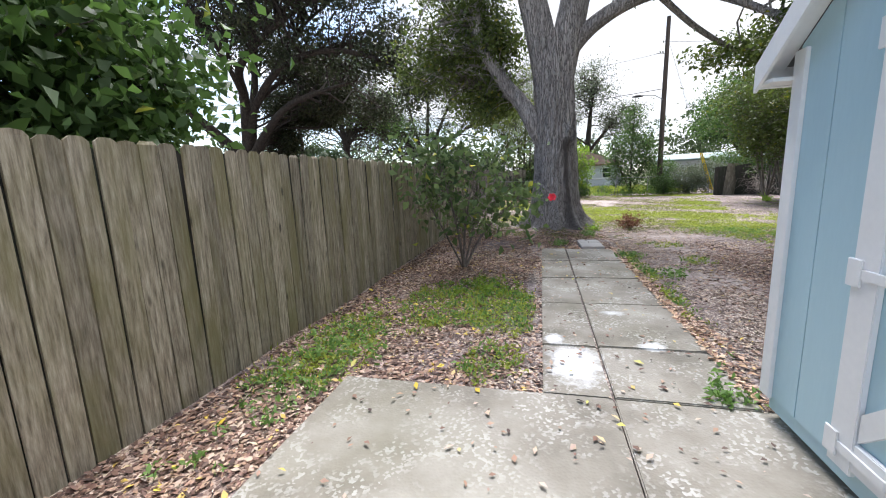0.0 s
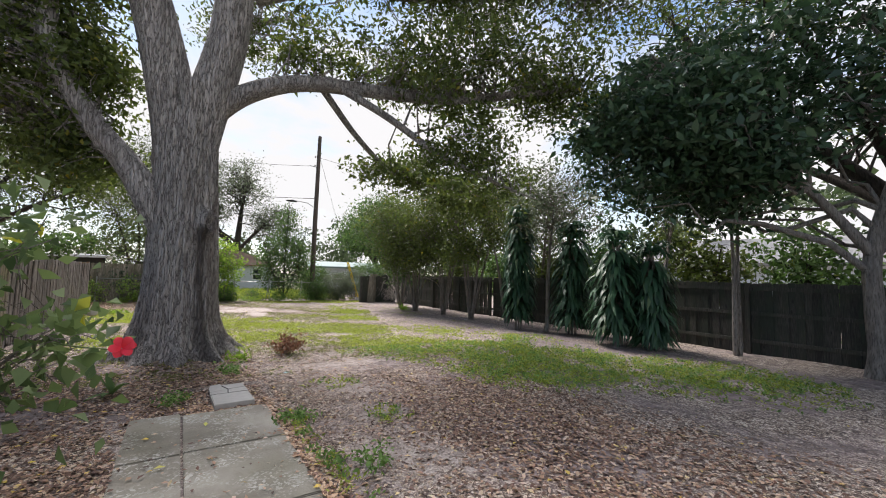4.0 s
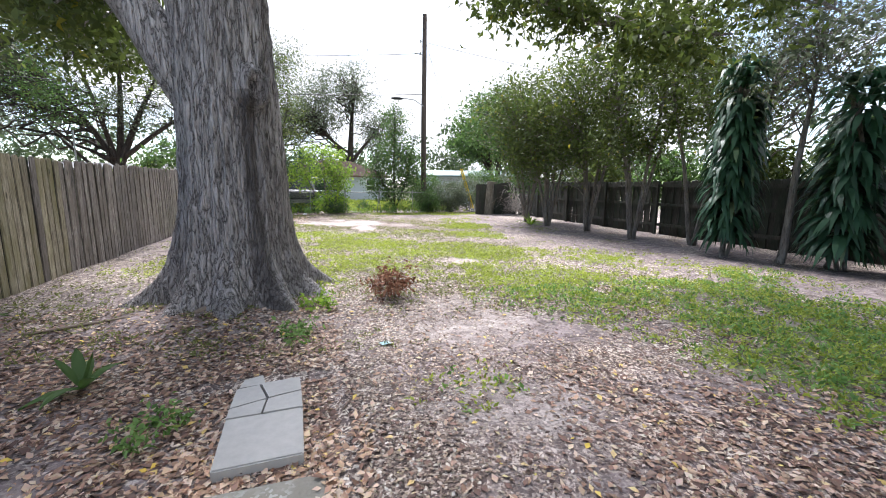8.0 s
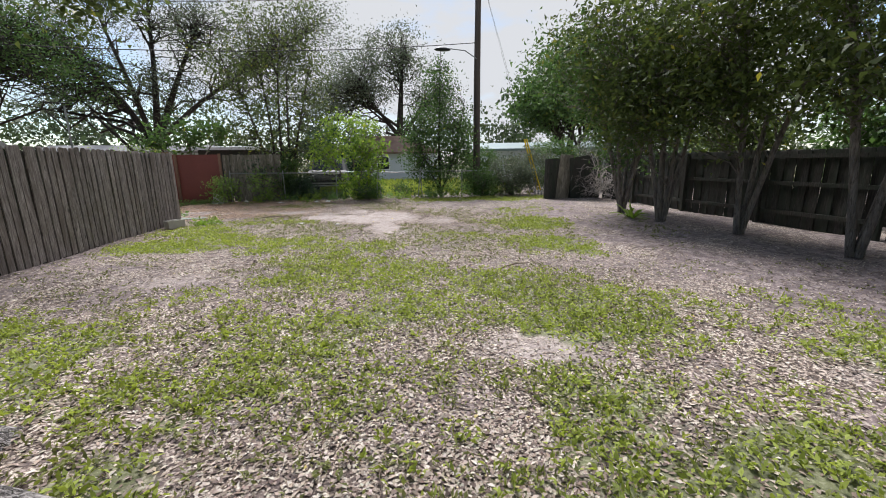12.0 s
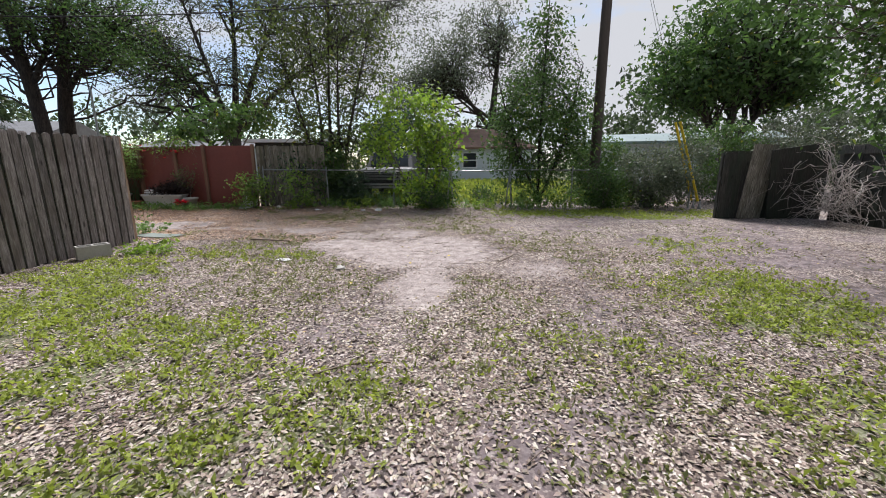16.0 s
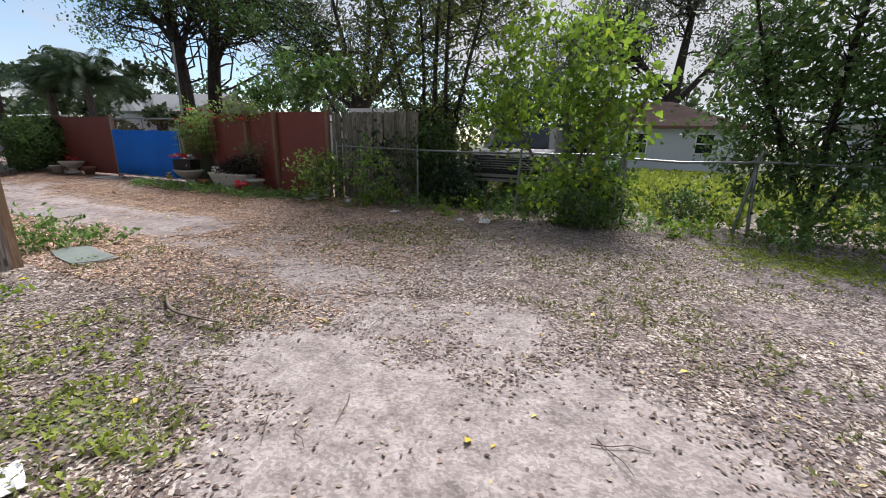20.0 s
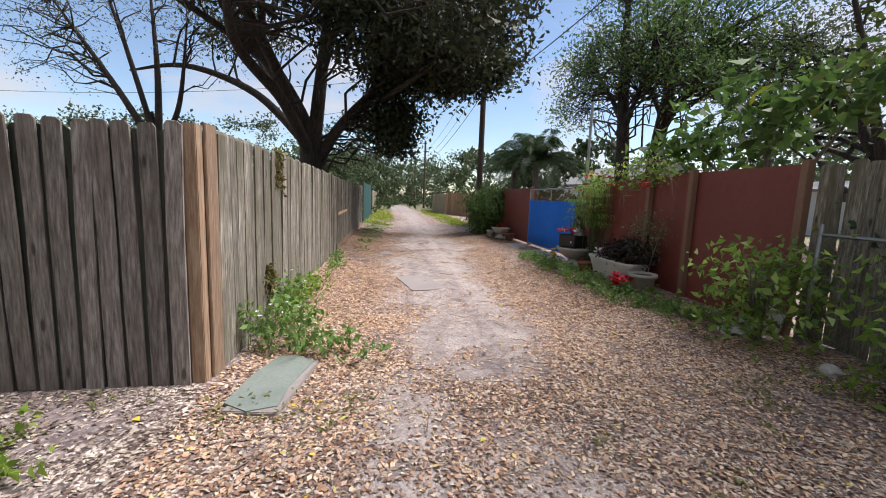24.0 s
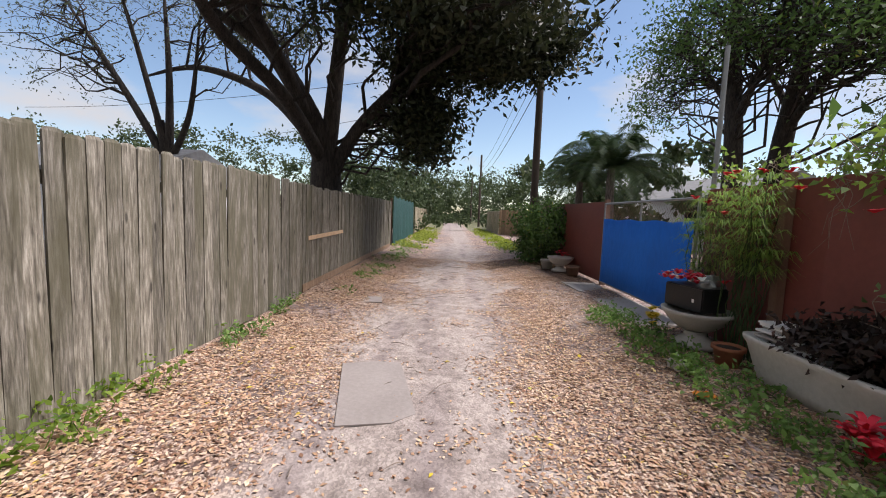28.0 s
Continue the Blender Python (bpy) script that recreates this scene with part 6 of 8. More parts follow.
# ---- red fence, blue gate and what stands before them ----
def build_red_fence():
    f = thing("red_fence", 0, 27.3, 0, 0, "oxblood painted sheet fence with brown timber posts", "fence")
    xs = (-3.97, -5.62, -6.6, -7.85, -9.18)
    for a, b in zip(xs, xs[1:]):
        bm = bmesh.new()
        n = 9
        rows = [[bm.verts.new((a + (b - a) * k / n, 0.004 * math.sin(k * 1.9 + a), z)) for k in range(n + 1)] for z in (-0.06, 1.9 + 0.03 * math.sin(a))]
        for k in range(n):
            bm.faces.new((rows[0][k], rows[0][k + 1], rows[1][k + 1], rows[1][k]))
        g = bmesh.ops.extrude_face_region(bm, geom=bm.faces[:])
        bmesh.ops.translate(bm, verts=[v for v in g["geom"] if isinstance(v, bmesh.types.BMVert)], vec=(0, 0.016, 0))
        bmesh.ops.recalc_face_normals(bm, faces=bm.faces[:])
        part("panel", bm, M["plank_red"], f)
    for x in xs[:-1]:
        part("post", a_box(x - 0.045, x + 0.045, -0.1, -0.008, -0.3, 1.96, 0.006), M["post_brown"], f)
    part("gate_panel", a_box(-0.0, 2.7, 0, 0.016, 0.04, 1.82, 0.003), M["plank_red"], f).matrix_basis = pose(-15.3, -0.08, 0, 0, 0, 0.8)
    part("post", a_box(-12.6, -12.49, -0.06, 0.04, -0.3, 1.86, 0.006), M["post_brown"], f)
    part("panel", a_box(-19.0, -15.4, 0.02, 0.036, 0.05, 1.85, 0.003), M["plank_red"], f)
    return f


build_red_fence()


def build_blue_gate():
    g = thing("drive_gate", -10.84, 27.22, 0, 0.5, "wide metal drive gate covered with a bright blue sheet", "gate")
    bm = bmesh.new()
    n = 30
    rows = [[bm.verts.new((-1.56 + 3.12 * k / n, -0.03 + 0.005 * math.sin(k * 0.55 + z * 2.1), z + (0.012 * math.sin(k * 0.7) if z > 1 else 0))) for k in range(n + 1)] for z in (0.09, 0.5, 0.95, 1.43)]
    for a, b in zip(rows, rows[1:]):
        for k in range(n):
            bm.faces.new((a[k], a[k + 1], b[k + 1], b[k])).smooth = True
    e = bmesh.ops.extrude_face_region(bm, geom=bm.faces[:])
    bmesh.ops.translate(bm, verts=[v for v in e["geom"] if isinstance(v, bmesh.types.BMVert)], vec=(0, 0.006, 0))
    bmesh.ops.recalc_face_normals(bm, faces=bm.faces[:])
    part("blue_sheet", bm, M["blue"], g, "bright blue plastic sheet")
    for line in ([((-1.6, 0, 0.06), 0.02), ((-1.6, 0, 1.78), 0.02)], [((1.6, 0, 0.06), 0.02), ((1.6, 0, 1.78), 0.02)], [((-1.6, 0, 1.76), 0.02), ((1.6, 0, 1.76), 0.02)], [((0, 0, 0.06), 0.018), ((0, 0, 1.76), 0.018)], [((-1.6, 0, 0.07), 0.02), ((1.6, 0, 0.07), 0.02)]):
        ob = new("gate_bar", tubes("gate_bar", [line], M["steel"], 8))
        ob.parent = g
    lines = [[((-1.56 + 0.07 * k + (0.035 if j % 2 else -0.035), 0, 1.38 + j * 0.07), 0.003) for j in range(6)] for k in range(45)]
    ob = new("rusty_mesh", tubes("rusty_mesh", lines, M["post_brown"]))
    ob.parent = g
    return g


build_blue_gate()
drive = thing("driveway_apron", -10.84, 26.75, 0, 2, "cracked concrete apron before the blue gate", "pavement", kind="structure")
part("slab", a_box(-1.75, 1.7, -0.3, 0.42, -0.1, 0.008, 0.01), M["apron"], drive)

# ---- alley end: green tarp, wooden fence, far pole ----
tarp = thing("tarp_fence", -20.5, 21.4, 0, 180, "fence draped in dark green tarpaulin", "fence")
bm = bmesh.new()
n = 60
rows = [[bm.verts.new((9.0 * k / n, -0.05 + 0.05 * math.sin(k * 1.7) * (1 - z / 3), z + 0.04 * math.sin(k * 0.6))) for k in range(n + 1)] for z in (0.0, 0.7, 1.4, 2.05)]
for a, b in zip(rows, rows[1:]):
    for k in range(n):
        bm.faces.new((a[k], a[k + 1], b[k + 1], b[k])).smooth = True
part("tarp", bm, M["green_tarp"], tarp)
for x in (0.1, 3.0, 6.0, 8.9):
    part("post", a_box(x - 0.04, x + 0.04, 0.02, 0.1, -0.3, 2.0, 0.005), M["post_brown"], tarp)
picket_fence("far_fence", (-29.6, 21.5, 0), 180, 14.0, 1.8, M["picket"], 14, "distant brown board fence along the lane", face=-1, w=0.2, step_w=0.203)
picket_fence("far_fence", (-34.0, 27.6, 0), 40, 4.5, 1.9, M["picket_new"], 15, "distant light brown board fence", face=-1, w=0.2, step_w=0.203)
picket_fence("far_fence", (-34.2, 27.6, 0), 180, 10.0, 1.8, M["picket"], 16, "distant weathered fence along the lane", face=1, w=0.2, step_w=0.203)

for x, y, h, r, lab in ((-18.7, 26.95, 9.0, 0.15, "dark wooden utility pole beside the lane"), (-52, 27.3, 8.6, 0.15, "distant pale utility pole"), (-66, 27.0, 8.0, 0.15, "distant thin utility pole")):
    p2 = thing("utility_pole", x, y, 0, 0, lab, "utility pole")
    ob = new("shaft", tubes("shaft", [[((0, 0, -0.3), r), ((0, 0, h), r * 0.75)]], M["pole"], 14))
    ob.parent = p2
    ob = new("cross_bracket", tubes("cross_bracket", [[((-0.1, -0.25, h - 1.3), 0.03), ((0.0, 0.35, h - 1.3), 0.03)]], M["pole"]))
    ob.parent = p2
flag = thing("metal_mast", -9.28, 27.42, 0, 0, "slim galvanised mast beside the gate", "mast")
ob = new("tube", tubes("tube", [[((0, 0, 0), 0.034), ((0.01, 0, 2), 0.034), ((0.02, 0, 3.75), 0.032)]], M["steel"]))
ob.parent = flag

# ---- houses around ----
def hip_house(name, x, y, rz, w, d, h, rise, wall, roof, label, windows=(), gable=False):
    """Walls with openings' frames, a hipped roof with eaves; windows: (centre along the front, width, sill, head)."""
    t = thing(name, x, y, 0, rz, label, "house")
    part("wall", a_box(-w / 2, w / 2, 0, d, -0.2, h), wall, t)
    bm = bmesh.new()
    o = 0.4
    inset = 0.05 if gable else d / 2
    low = [bm.verts.new(p) for p in ((-w / 2 - o, -o, h - 0.05), (w / 2 + o, -o, h - 0.05), (w / 2 + o, d + o, h - 0.05), (-w / 2 - o, d + o, h - 0.05))]
    low2 = [bm.verts.new((v.co.x, v.co.y, h + 0.1)) for v in low]
    ra, rb = bm.verts.new((-w / 2 - o + inset, d / 2, h + rise)), bm.verts.new((w / 2 + o - inset, d / 2, h + rise))
    bm.faces.new(low[::-1])
    for k in range(4):
        bm.faces.new((low[k], low[(k + 1) % 4], low2[(k + 1) % 4], low2[k]))
    bm.faces.new((low2[0], low2[1], rb, ra))
    bm.faces.new((low2[2], low2[3], ra, rb))
    bm.faces.new((low2[1], low2[2], rb))
    bm.faces.new((low2[3], low2[0], ra))
    part("roof", bm, roof, t)
    for cx, ww, z0, z1 in windows:
        win = new("window")
        win.parent = t
        part("frame", a_box(cx - ww / 2 - 0.07, cx + ww / 2 + 0.07, -0.05, -0.005, z0 - 0.07, z1 + 0.07, 0.005), M["white_paint"], win)
        zm = (z0 + z1) / 2
        part("pane", a_box(cx - ww / 2, cx + ww / 2, -0.058, -0.054, z0, zm - 0.03), M["glass"], win)
        part("pane", a_box(cx - ww / 2, cx + ww / 2, -0.058, -0.054, zm + 0.03, z1), M["glass"], win)
    return t


hip_house("bungalow", 3.2, 46.0, 2, 9.5, 7, 2.35, 1.7, M["stucco"], M["shingle_brown"], "pale grey stucco bungalow with a leaf-strewn brown roof", ((-0.2, 1.0, 0.95, 2.0), (-2.6, 0.9, 0.95, 2.0), (3.2, 0.8, 1.0, 2.0)))
# the first hut's dark wall colour holds the shade below its roof
hip_house("garden_hut", -5.6, 33.4, 8, 3.0, 3, 2.35, 0.2, M["picket_dark"], M["white_metal"], "low dark hut with a flat pale metal roof")
hip_house("mobile_home", 14.0, 37.0, -15, 9, 4, 2.3, 0.6, M["stucco"], M["teal_metal"], "low building with a pale green metal roof", ((-2, 0.9, 0.9, 1.7), (1.5, 0.9, 0.9, 1.7)), True)
hip_house("mobile_home", -18.5, 47.5, 5, 12, 5, 2.6, 0.7, M["stucco"], M["shingle"], "long low house with a grey roof", (), True)
hip_house("bungalow", -26.5, 36.0, 10, 8, 7, 2.6, 1.5, M["white_paint"], M["shingle"], "white house with a grey shingle gable", ((2.0, 0.9, 1.0, 2.0),), True)
hip_house("bungalow", 22.5, 9.0, -80, 10, 7, 2.6, 1.6, M["stucco"], M["shingle"], "pale house with a grey roof beyond the side fence", ((-1.5, 1.0, 1.0, 2.0), (2.0, 1.0, 1.0, 2.0)), True)
hip_house("garden_hut", -29.5, 31.0, 0, 4, 3, 1.95, 0.35, M["stucco"], M["white_metal"], "distant shed with a white metal roof", (), True)
hip_house("bungalow", -17.0, 8.0, 90, 10, 7, 2.4, 1.3, M["white_paint"], M["shingle"], "neighbouring house with a grey roof beyond the yard fence", (), True)

# ---- larger trees around ----
tree("feathery_tree", (-13.0, 41.5, 0), [[(0, 0, 0, 0.45), (0, 0, 2.2, 0.38), (0.2, 0, 3.4, 0.3)], [(0.1, 0, 2.8, 0.26), (1.6, 0, 6.5, 0.18), (3.8, 0, 11.0, 0.05)], [(0, 0, 2.8, 0.24), (-1.8, 0, 6.0, 0.17), (-4.4, 0, 9.6, 0.05)], [(0.1, 0, 3, 0.26), (0.4, 0.4, 8, 0.16), (0.6, 0.6, 13.5, 0.04)],
                                       [(0.2, 0, 3.2, 0.2), (3.4, -0.8, 5.6, 0.14), (7.2, -1.2, 8.0, 0.08), (11.0, 0.6, 11.0, 0.03)], [(-0.1, 0, 3, 0.2), (-0.8, -0.6, 7, 0.14), (-2.0, -1, 12.0, 0.04)]],
     [(0.6, 0, 12.2, 4.4, 3, 2.6, 150), (4.6, 0, 10.0, 3.6, 2.6, 2.4, 130), (-4.6, 0, 9.0, 3.4, 2.6, 2.2, 120), (8.2, -1, 8.0, 3.2, 2.4, 2.4, 120), (1.8, -0.6, 6.6, 3.4, 2.0, 1.8, 80), (11.0, 1, 11.0, 3.4, 2.6, 2.6, 100), (-6.4, 0.4, 6.0, 2.2, 2.0, 1.6, 50)],
     M["bark_dark"], M["leaf_feather"], 101, leaf=0.15, per=18, clump=0.6, label="wide airy tree with dusty fine foliage", twig=0.03)
tree("feathery_tree", (5.0, 52, 0), [[(0, 0, 0, 0.5), (0, 0, 5, 0.35), (0.5, 0, 12, 0.08)], [(0, 0, 4, 0.25), (-4, 0, 9, 0.06)], [(0, 0, 4, 0.25), (4, 0, 9, 0.06)]],
     [(0, 0, 12, 4.0, 4, 2.4, 90), (-4, 0, 9.5, 3.6, 3, 2.4, 90), (3.5, 0, 8, 3.0, 3, 2.0, 60), (-7, 1, 8, 3.2, 2.6, 2.4, 80)], M["bark_dark"], M["leaf_feather"], 102, leaf=0.2, per=30, clump=0.6, label="tall hazy tree behind the bungalow", twig=0.03)
tree("mango_tree", (15.2, 35.0, 0), [[(0, 0, 0, 0.3), (0, 0, 2.0, 0.25), (0.2, 0, 4.5, 0.12)], [(0, 0, 1.8, 0.18), (-1.8, -0.2, 4, 0.08)], [(0, 0, 1.8, 0.18), (1.8, 0, 4.2, 0.08)]],
     [(0, 0, 6.6, 3.0, 2.6, 2.4, 200), (-2.4, -0.4, 5.0, 1.9, 1.8, 1.5, 100), (2.4, 0, 5.0, 2.0, 1.8, 1.5, 90)], M["bark_dark"], M["leaf_mid"], 103, leaf=0.22, per=22, clump=0.4, label="rounded dense green tree beyond the corner", twig=0.03)
tree("tall_oak", (-18.2, 33.9, 0), [[(0, 0, 0, 0.36), (-0.2, 0, 4, 0.3), (-0.7, 0, 8.0, 0.22), (-0.9, 0, 13, 0.05)], [(-0.3, 0, 5, 0.14), (2, 0, 8.5, 0.05)], [(-0.4, 0, 5.5, 0.14), (-3, -0.6, 9, 0.05)]],
     [(-0.9, 0, 12.0, 3.2, 3, 2.2, 110), (2.4, -0.2, 8.4, 2.6, 2, 2.0, 100), (-3, -0.6, 8.6, 2.6, 2, 2.0, 90), (-0.4, -1.6, 8.0, 2.4, 1.6, 1.4, 60), (4.2, -0.2, 6.4, 1.7, 1.4, 1.1, 50), (-4.4, -0.8, 6.6, 1.6, 1.4, 1.0, 40)], M["bark_dark"], M["leaf_mid"], 104, leaf=0.15, per=12, clump=0.42, label="tall airy oak behind the red fence", twig=0.016)
tree("tall_oak", (-20.2, 36.8, 0), [[(0, 0, 0, 0.42), (0.2, 0, 4, 0.36), (0.9, 0, 8.0, 0.26), (1.6, 0, 13.5, 0.05)], [(0.3, 0, 5, 0.18), (3.4, 0, 8.5, 0.06)], [(0.4, 0, 6, 0.14), (-1.6, -0.6, 10, 0.05)]],
     [(1.6, 0, 12.6, 3.4, 3, 2.2, 115), (4.6, -0.2, 8.6, 3.0, 2.4, 2.2, 120), (-1.6, -0.6, 10, 2.4, 2, 2.0, 70), (1.8, -1.6, 8.6, 2.4, 1.6, 1.5, 66), (6.4, 0, 6.4, 2.0, 1.6, 1.3, 60)], M["bark_dark"], M["leaf_mid"], 105, leaf=0.15, per=12, clump=0.42, label="tall forked oak behind the red fence", twig=0.016)
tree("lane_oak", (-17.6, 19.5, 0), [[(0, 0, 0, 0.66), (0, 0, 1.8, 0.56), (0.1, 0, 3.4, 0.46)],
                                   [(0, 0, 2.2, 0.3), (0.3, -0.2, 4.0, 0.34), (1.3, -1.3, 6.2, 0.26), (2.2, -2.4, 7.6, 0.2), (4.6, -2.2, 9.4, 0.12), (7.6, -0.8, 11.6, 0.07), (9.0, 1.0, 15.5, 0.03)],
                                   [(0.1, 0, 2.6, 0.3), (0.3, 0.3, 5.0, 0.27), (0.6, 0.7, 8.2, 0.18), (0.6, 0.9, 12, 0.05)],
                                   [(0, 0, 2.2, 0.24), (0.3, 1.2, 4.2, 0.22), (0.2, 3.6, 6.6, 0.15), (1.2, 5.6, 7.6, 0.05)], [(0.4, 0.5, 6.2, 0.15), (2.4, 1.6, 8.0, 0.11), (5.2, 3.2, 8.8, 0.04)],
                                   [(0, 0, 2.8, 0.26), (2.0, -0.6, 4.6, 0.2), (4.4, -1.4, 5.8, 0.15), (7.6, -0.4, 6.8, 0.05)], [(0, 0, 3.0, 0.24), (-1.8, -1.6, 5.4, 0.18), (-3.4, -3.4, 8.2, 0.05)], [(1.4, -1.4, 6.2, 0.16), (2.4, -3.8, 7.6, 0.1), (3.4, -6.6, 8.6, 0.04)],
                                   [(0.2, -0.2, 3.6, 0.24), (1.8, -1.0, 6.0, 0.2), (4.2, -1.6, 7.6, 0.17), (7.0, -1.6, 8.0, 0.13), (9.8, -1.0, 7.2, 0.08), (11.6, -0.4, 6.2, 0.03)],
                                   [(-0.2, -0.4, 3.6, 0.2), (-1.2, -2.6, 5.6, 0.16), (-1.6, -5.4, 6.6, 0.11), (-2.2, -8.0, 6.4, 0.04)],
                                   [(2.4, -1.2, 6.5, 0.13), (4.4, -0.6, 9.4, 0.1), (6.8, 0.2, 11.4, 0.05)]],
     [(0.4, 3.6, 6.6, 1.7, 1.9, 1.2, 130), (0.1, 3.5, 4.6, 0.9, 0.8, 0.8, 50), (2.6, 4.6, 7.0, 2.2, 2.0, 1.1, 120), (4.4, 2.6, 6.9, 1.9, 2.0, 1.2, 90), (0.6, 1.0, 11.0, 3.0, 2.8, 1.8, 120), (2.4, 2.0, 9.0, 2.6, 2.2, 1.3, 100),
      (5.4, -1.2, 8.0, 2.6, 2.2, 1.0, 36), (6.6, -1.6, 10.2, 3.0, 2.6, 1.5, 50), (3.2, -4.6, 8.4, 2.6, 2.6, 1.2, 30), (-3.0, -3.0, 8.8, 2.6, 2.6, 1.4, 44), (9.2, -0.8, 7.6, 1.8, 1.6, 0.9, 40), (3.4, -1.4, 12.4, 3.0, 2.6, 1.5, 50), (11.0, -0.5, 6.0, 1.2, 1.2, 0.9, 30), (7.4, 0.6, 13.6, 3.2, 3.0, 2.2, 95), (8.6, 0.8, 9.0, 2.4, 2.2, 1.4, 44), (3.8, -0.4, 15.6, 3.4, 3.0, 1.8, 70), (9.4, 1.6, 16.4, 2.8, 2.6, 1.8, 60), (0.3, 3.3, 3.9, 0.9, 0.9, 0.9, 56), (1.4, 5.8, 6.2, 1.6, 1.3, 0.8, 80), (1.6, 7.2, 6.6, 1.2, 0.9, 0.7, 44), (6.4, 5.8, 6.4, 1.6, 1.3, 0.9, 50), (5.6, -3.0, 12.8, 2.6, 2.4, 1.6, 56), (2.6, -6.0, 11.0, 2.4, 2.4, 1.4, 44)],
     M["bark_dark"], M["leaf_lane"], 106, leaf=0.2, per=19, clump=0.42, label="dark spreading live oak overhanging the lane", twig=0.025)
tree("thin_tree", (-19.4, 12.6, 0), [[(0, 0, 0, 0.26), (0, 0, 3.2, 0.22), (0.1, -0.2, 4.6, 0.17)], [(0, 0, 3, 0.16), (0.3, -1.2, 5.4, 0.12), (0.6, -3.4, 9.0, 0.03)], [(0, 0.1, 3.4, 0.16), (0.2, 0.3, 6.4, 0.11), (0.3, 0.2, 10, 0.03)], [(0, 0.2, 3.2, 0.13), (0.2, 1.1, 5.0, 0.1), (0.3, 1.6, 8.4, 0.03)], [(0, -0.2, 4.2, 0.12), (0.3, -0.9, 7.5, 0.08), (0.4, -1.6, 10, 0.03)]],
     [(0.4, -2.8, 8.6, 2.2, 2.6, 1.8, 60), (0.3, 0.2, 9.6, 2.0, 2.0, 1.4, 46), (0.3, 2.0, 7.8, 1.6, 1.7, 1.4, 34), (0.5, -3.6, 6.6, 1.6, 2.0, 1.2, 34)], M["bark_dark"], M["leaf_feather"], 107, leaf=0.10, per=9, clump=0.4, label="thin-crowned tree with dark forked stems", twig=0.02)


def palm(x, y, h, n, length, seed, label):
    rng = np.random.default_rng(seed)
    top = thing("palm_tree", x, y, 0, 0, label, "palm")
    ob = new("trunk", tubes("trunk", [[((0, 0, 0), 0.2), ((0.05, 0, h * 0.5), 0.16), ((0, 0, h), 0.12)]], M["bark_grey"], 12))
    ob.parent = top
    for k in range(n):
        a = 2 * math.pi * k / n + rng.uniform(-0.2, 0.2)
        e = rng.uniform(0.1, 1.25)
        L = length * rng.uniform(0.8, 1.1)
        pts = []
        for f in np.linspace(0, 1, 12):
            r = L * f * math.cos(e) * (1 - 0.15 * f)
            z = h + L * f * math.sin(e) - 0.55 * L * f ** 2.2
            pts.append(np.array([r * math.cos(a), r * math.sin(a), z]))
        s = np.array([-math.sin(a), math.cos(a), 0])
        V, Q = [], []
        for j in range(1, 12):
            for side in (1, -1):
                for q in range(4):
                    c = pts[j - 1] + (pts[j] - pts[j - 1]) * (q / 4)
                    l = 0.42 * math.sin(min(1.0, 0.25 + j / 12) * 2.2) * L / 2.2
                    d = unit(pts[j] - pts[j - 1]) * 0.6 + s * side + np.array([0, 0, -0.45])
                    t = c + unit(d) * l
                    w = unit(pts[j] - pts[j - 1]) * 0.013
                    b = len(V)
                    m = (c + t) / 2 + np.array([0, 0, 0.03])
                    V += [c - w, m + w * 1.3, t, m - w * 1.3]
                    Q.append((b, b + 1, b + 2, b + 3))
        me = mesh_from("frond", V, Q, M["leaf_palm"])
        ob = new("frond", me)
        ob.parent = top
    return top


palm(-17.6, 29.3, 3.2, 56, 3.0, 5, "broad feathery palm behind the red fence")
palm(-19.6, 28.9, 2.9, 34, 2.5, 6, "smaller feathery palm beside its neighbour")
bush("vine_bush", -16.2, 26.7, 1.1, 2.0, 111, M["leaf_mid"], "dark leafy bush spilling over the red fence", 0.09, 130, 24)


def woods(name, rows, seed, mat, leaf, label):
    """Distant mixed woods, too far to count."""
    rng = np.random.default_rng(seed)
    P = []
    for x, y, h, r, n in rows:
        for _ in range(n):
            c = np.array([x + rng.normal() * r, y + rng.normal() * r, h * rng.uniform(0.05, 1.0) ** 1.15])
            k = 30 if r > 2.9 else 64
            P.append(c + rng.normal(size=(k, 3)) * np.array([0.9, 0.9, 0.6]) * r * (0.19 if r > 2.9 else 0.17))
    P = np.concatenate(P)
    P[:, 2] = np.maximum(P[:, 2], 0.1)
    return tagged(new(name, leaf_cards(name, P, leaf, mat, rng, 0.6)), label, "woods", kind="stuff")


rw = random.Random(4)
rows = []
for k in range(30):
    rows.append((-60 + k * 4.2 + rw.uniform(-1.5, 1.5), 58 + rw.uniform(-4, 8), rw.uniform(6, 10), 3.2, 36))
for k in range(12):
    rows.append((28 + rw.uniform(0, 8), -12 + k * 5 + rw.uniform(-2, 2), rw.uniform(7, 11), 3.0, 36))
woods("distant_woods", rows, 3, M["far_leaf"], 0.42, "hazy mixed woods around the neighbourhood")
rows = [(-33 + rw.uniform(-5, 3), -16 + k * 3.2, rw.uniform(4.5, 7), 2.4, 52) for k in range(12)]
woods("hedgerow", rows, 5, M["far_leaf"], 0.2, "hazy olive hedgerow beyond the neighbouring yard")
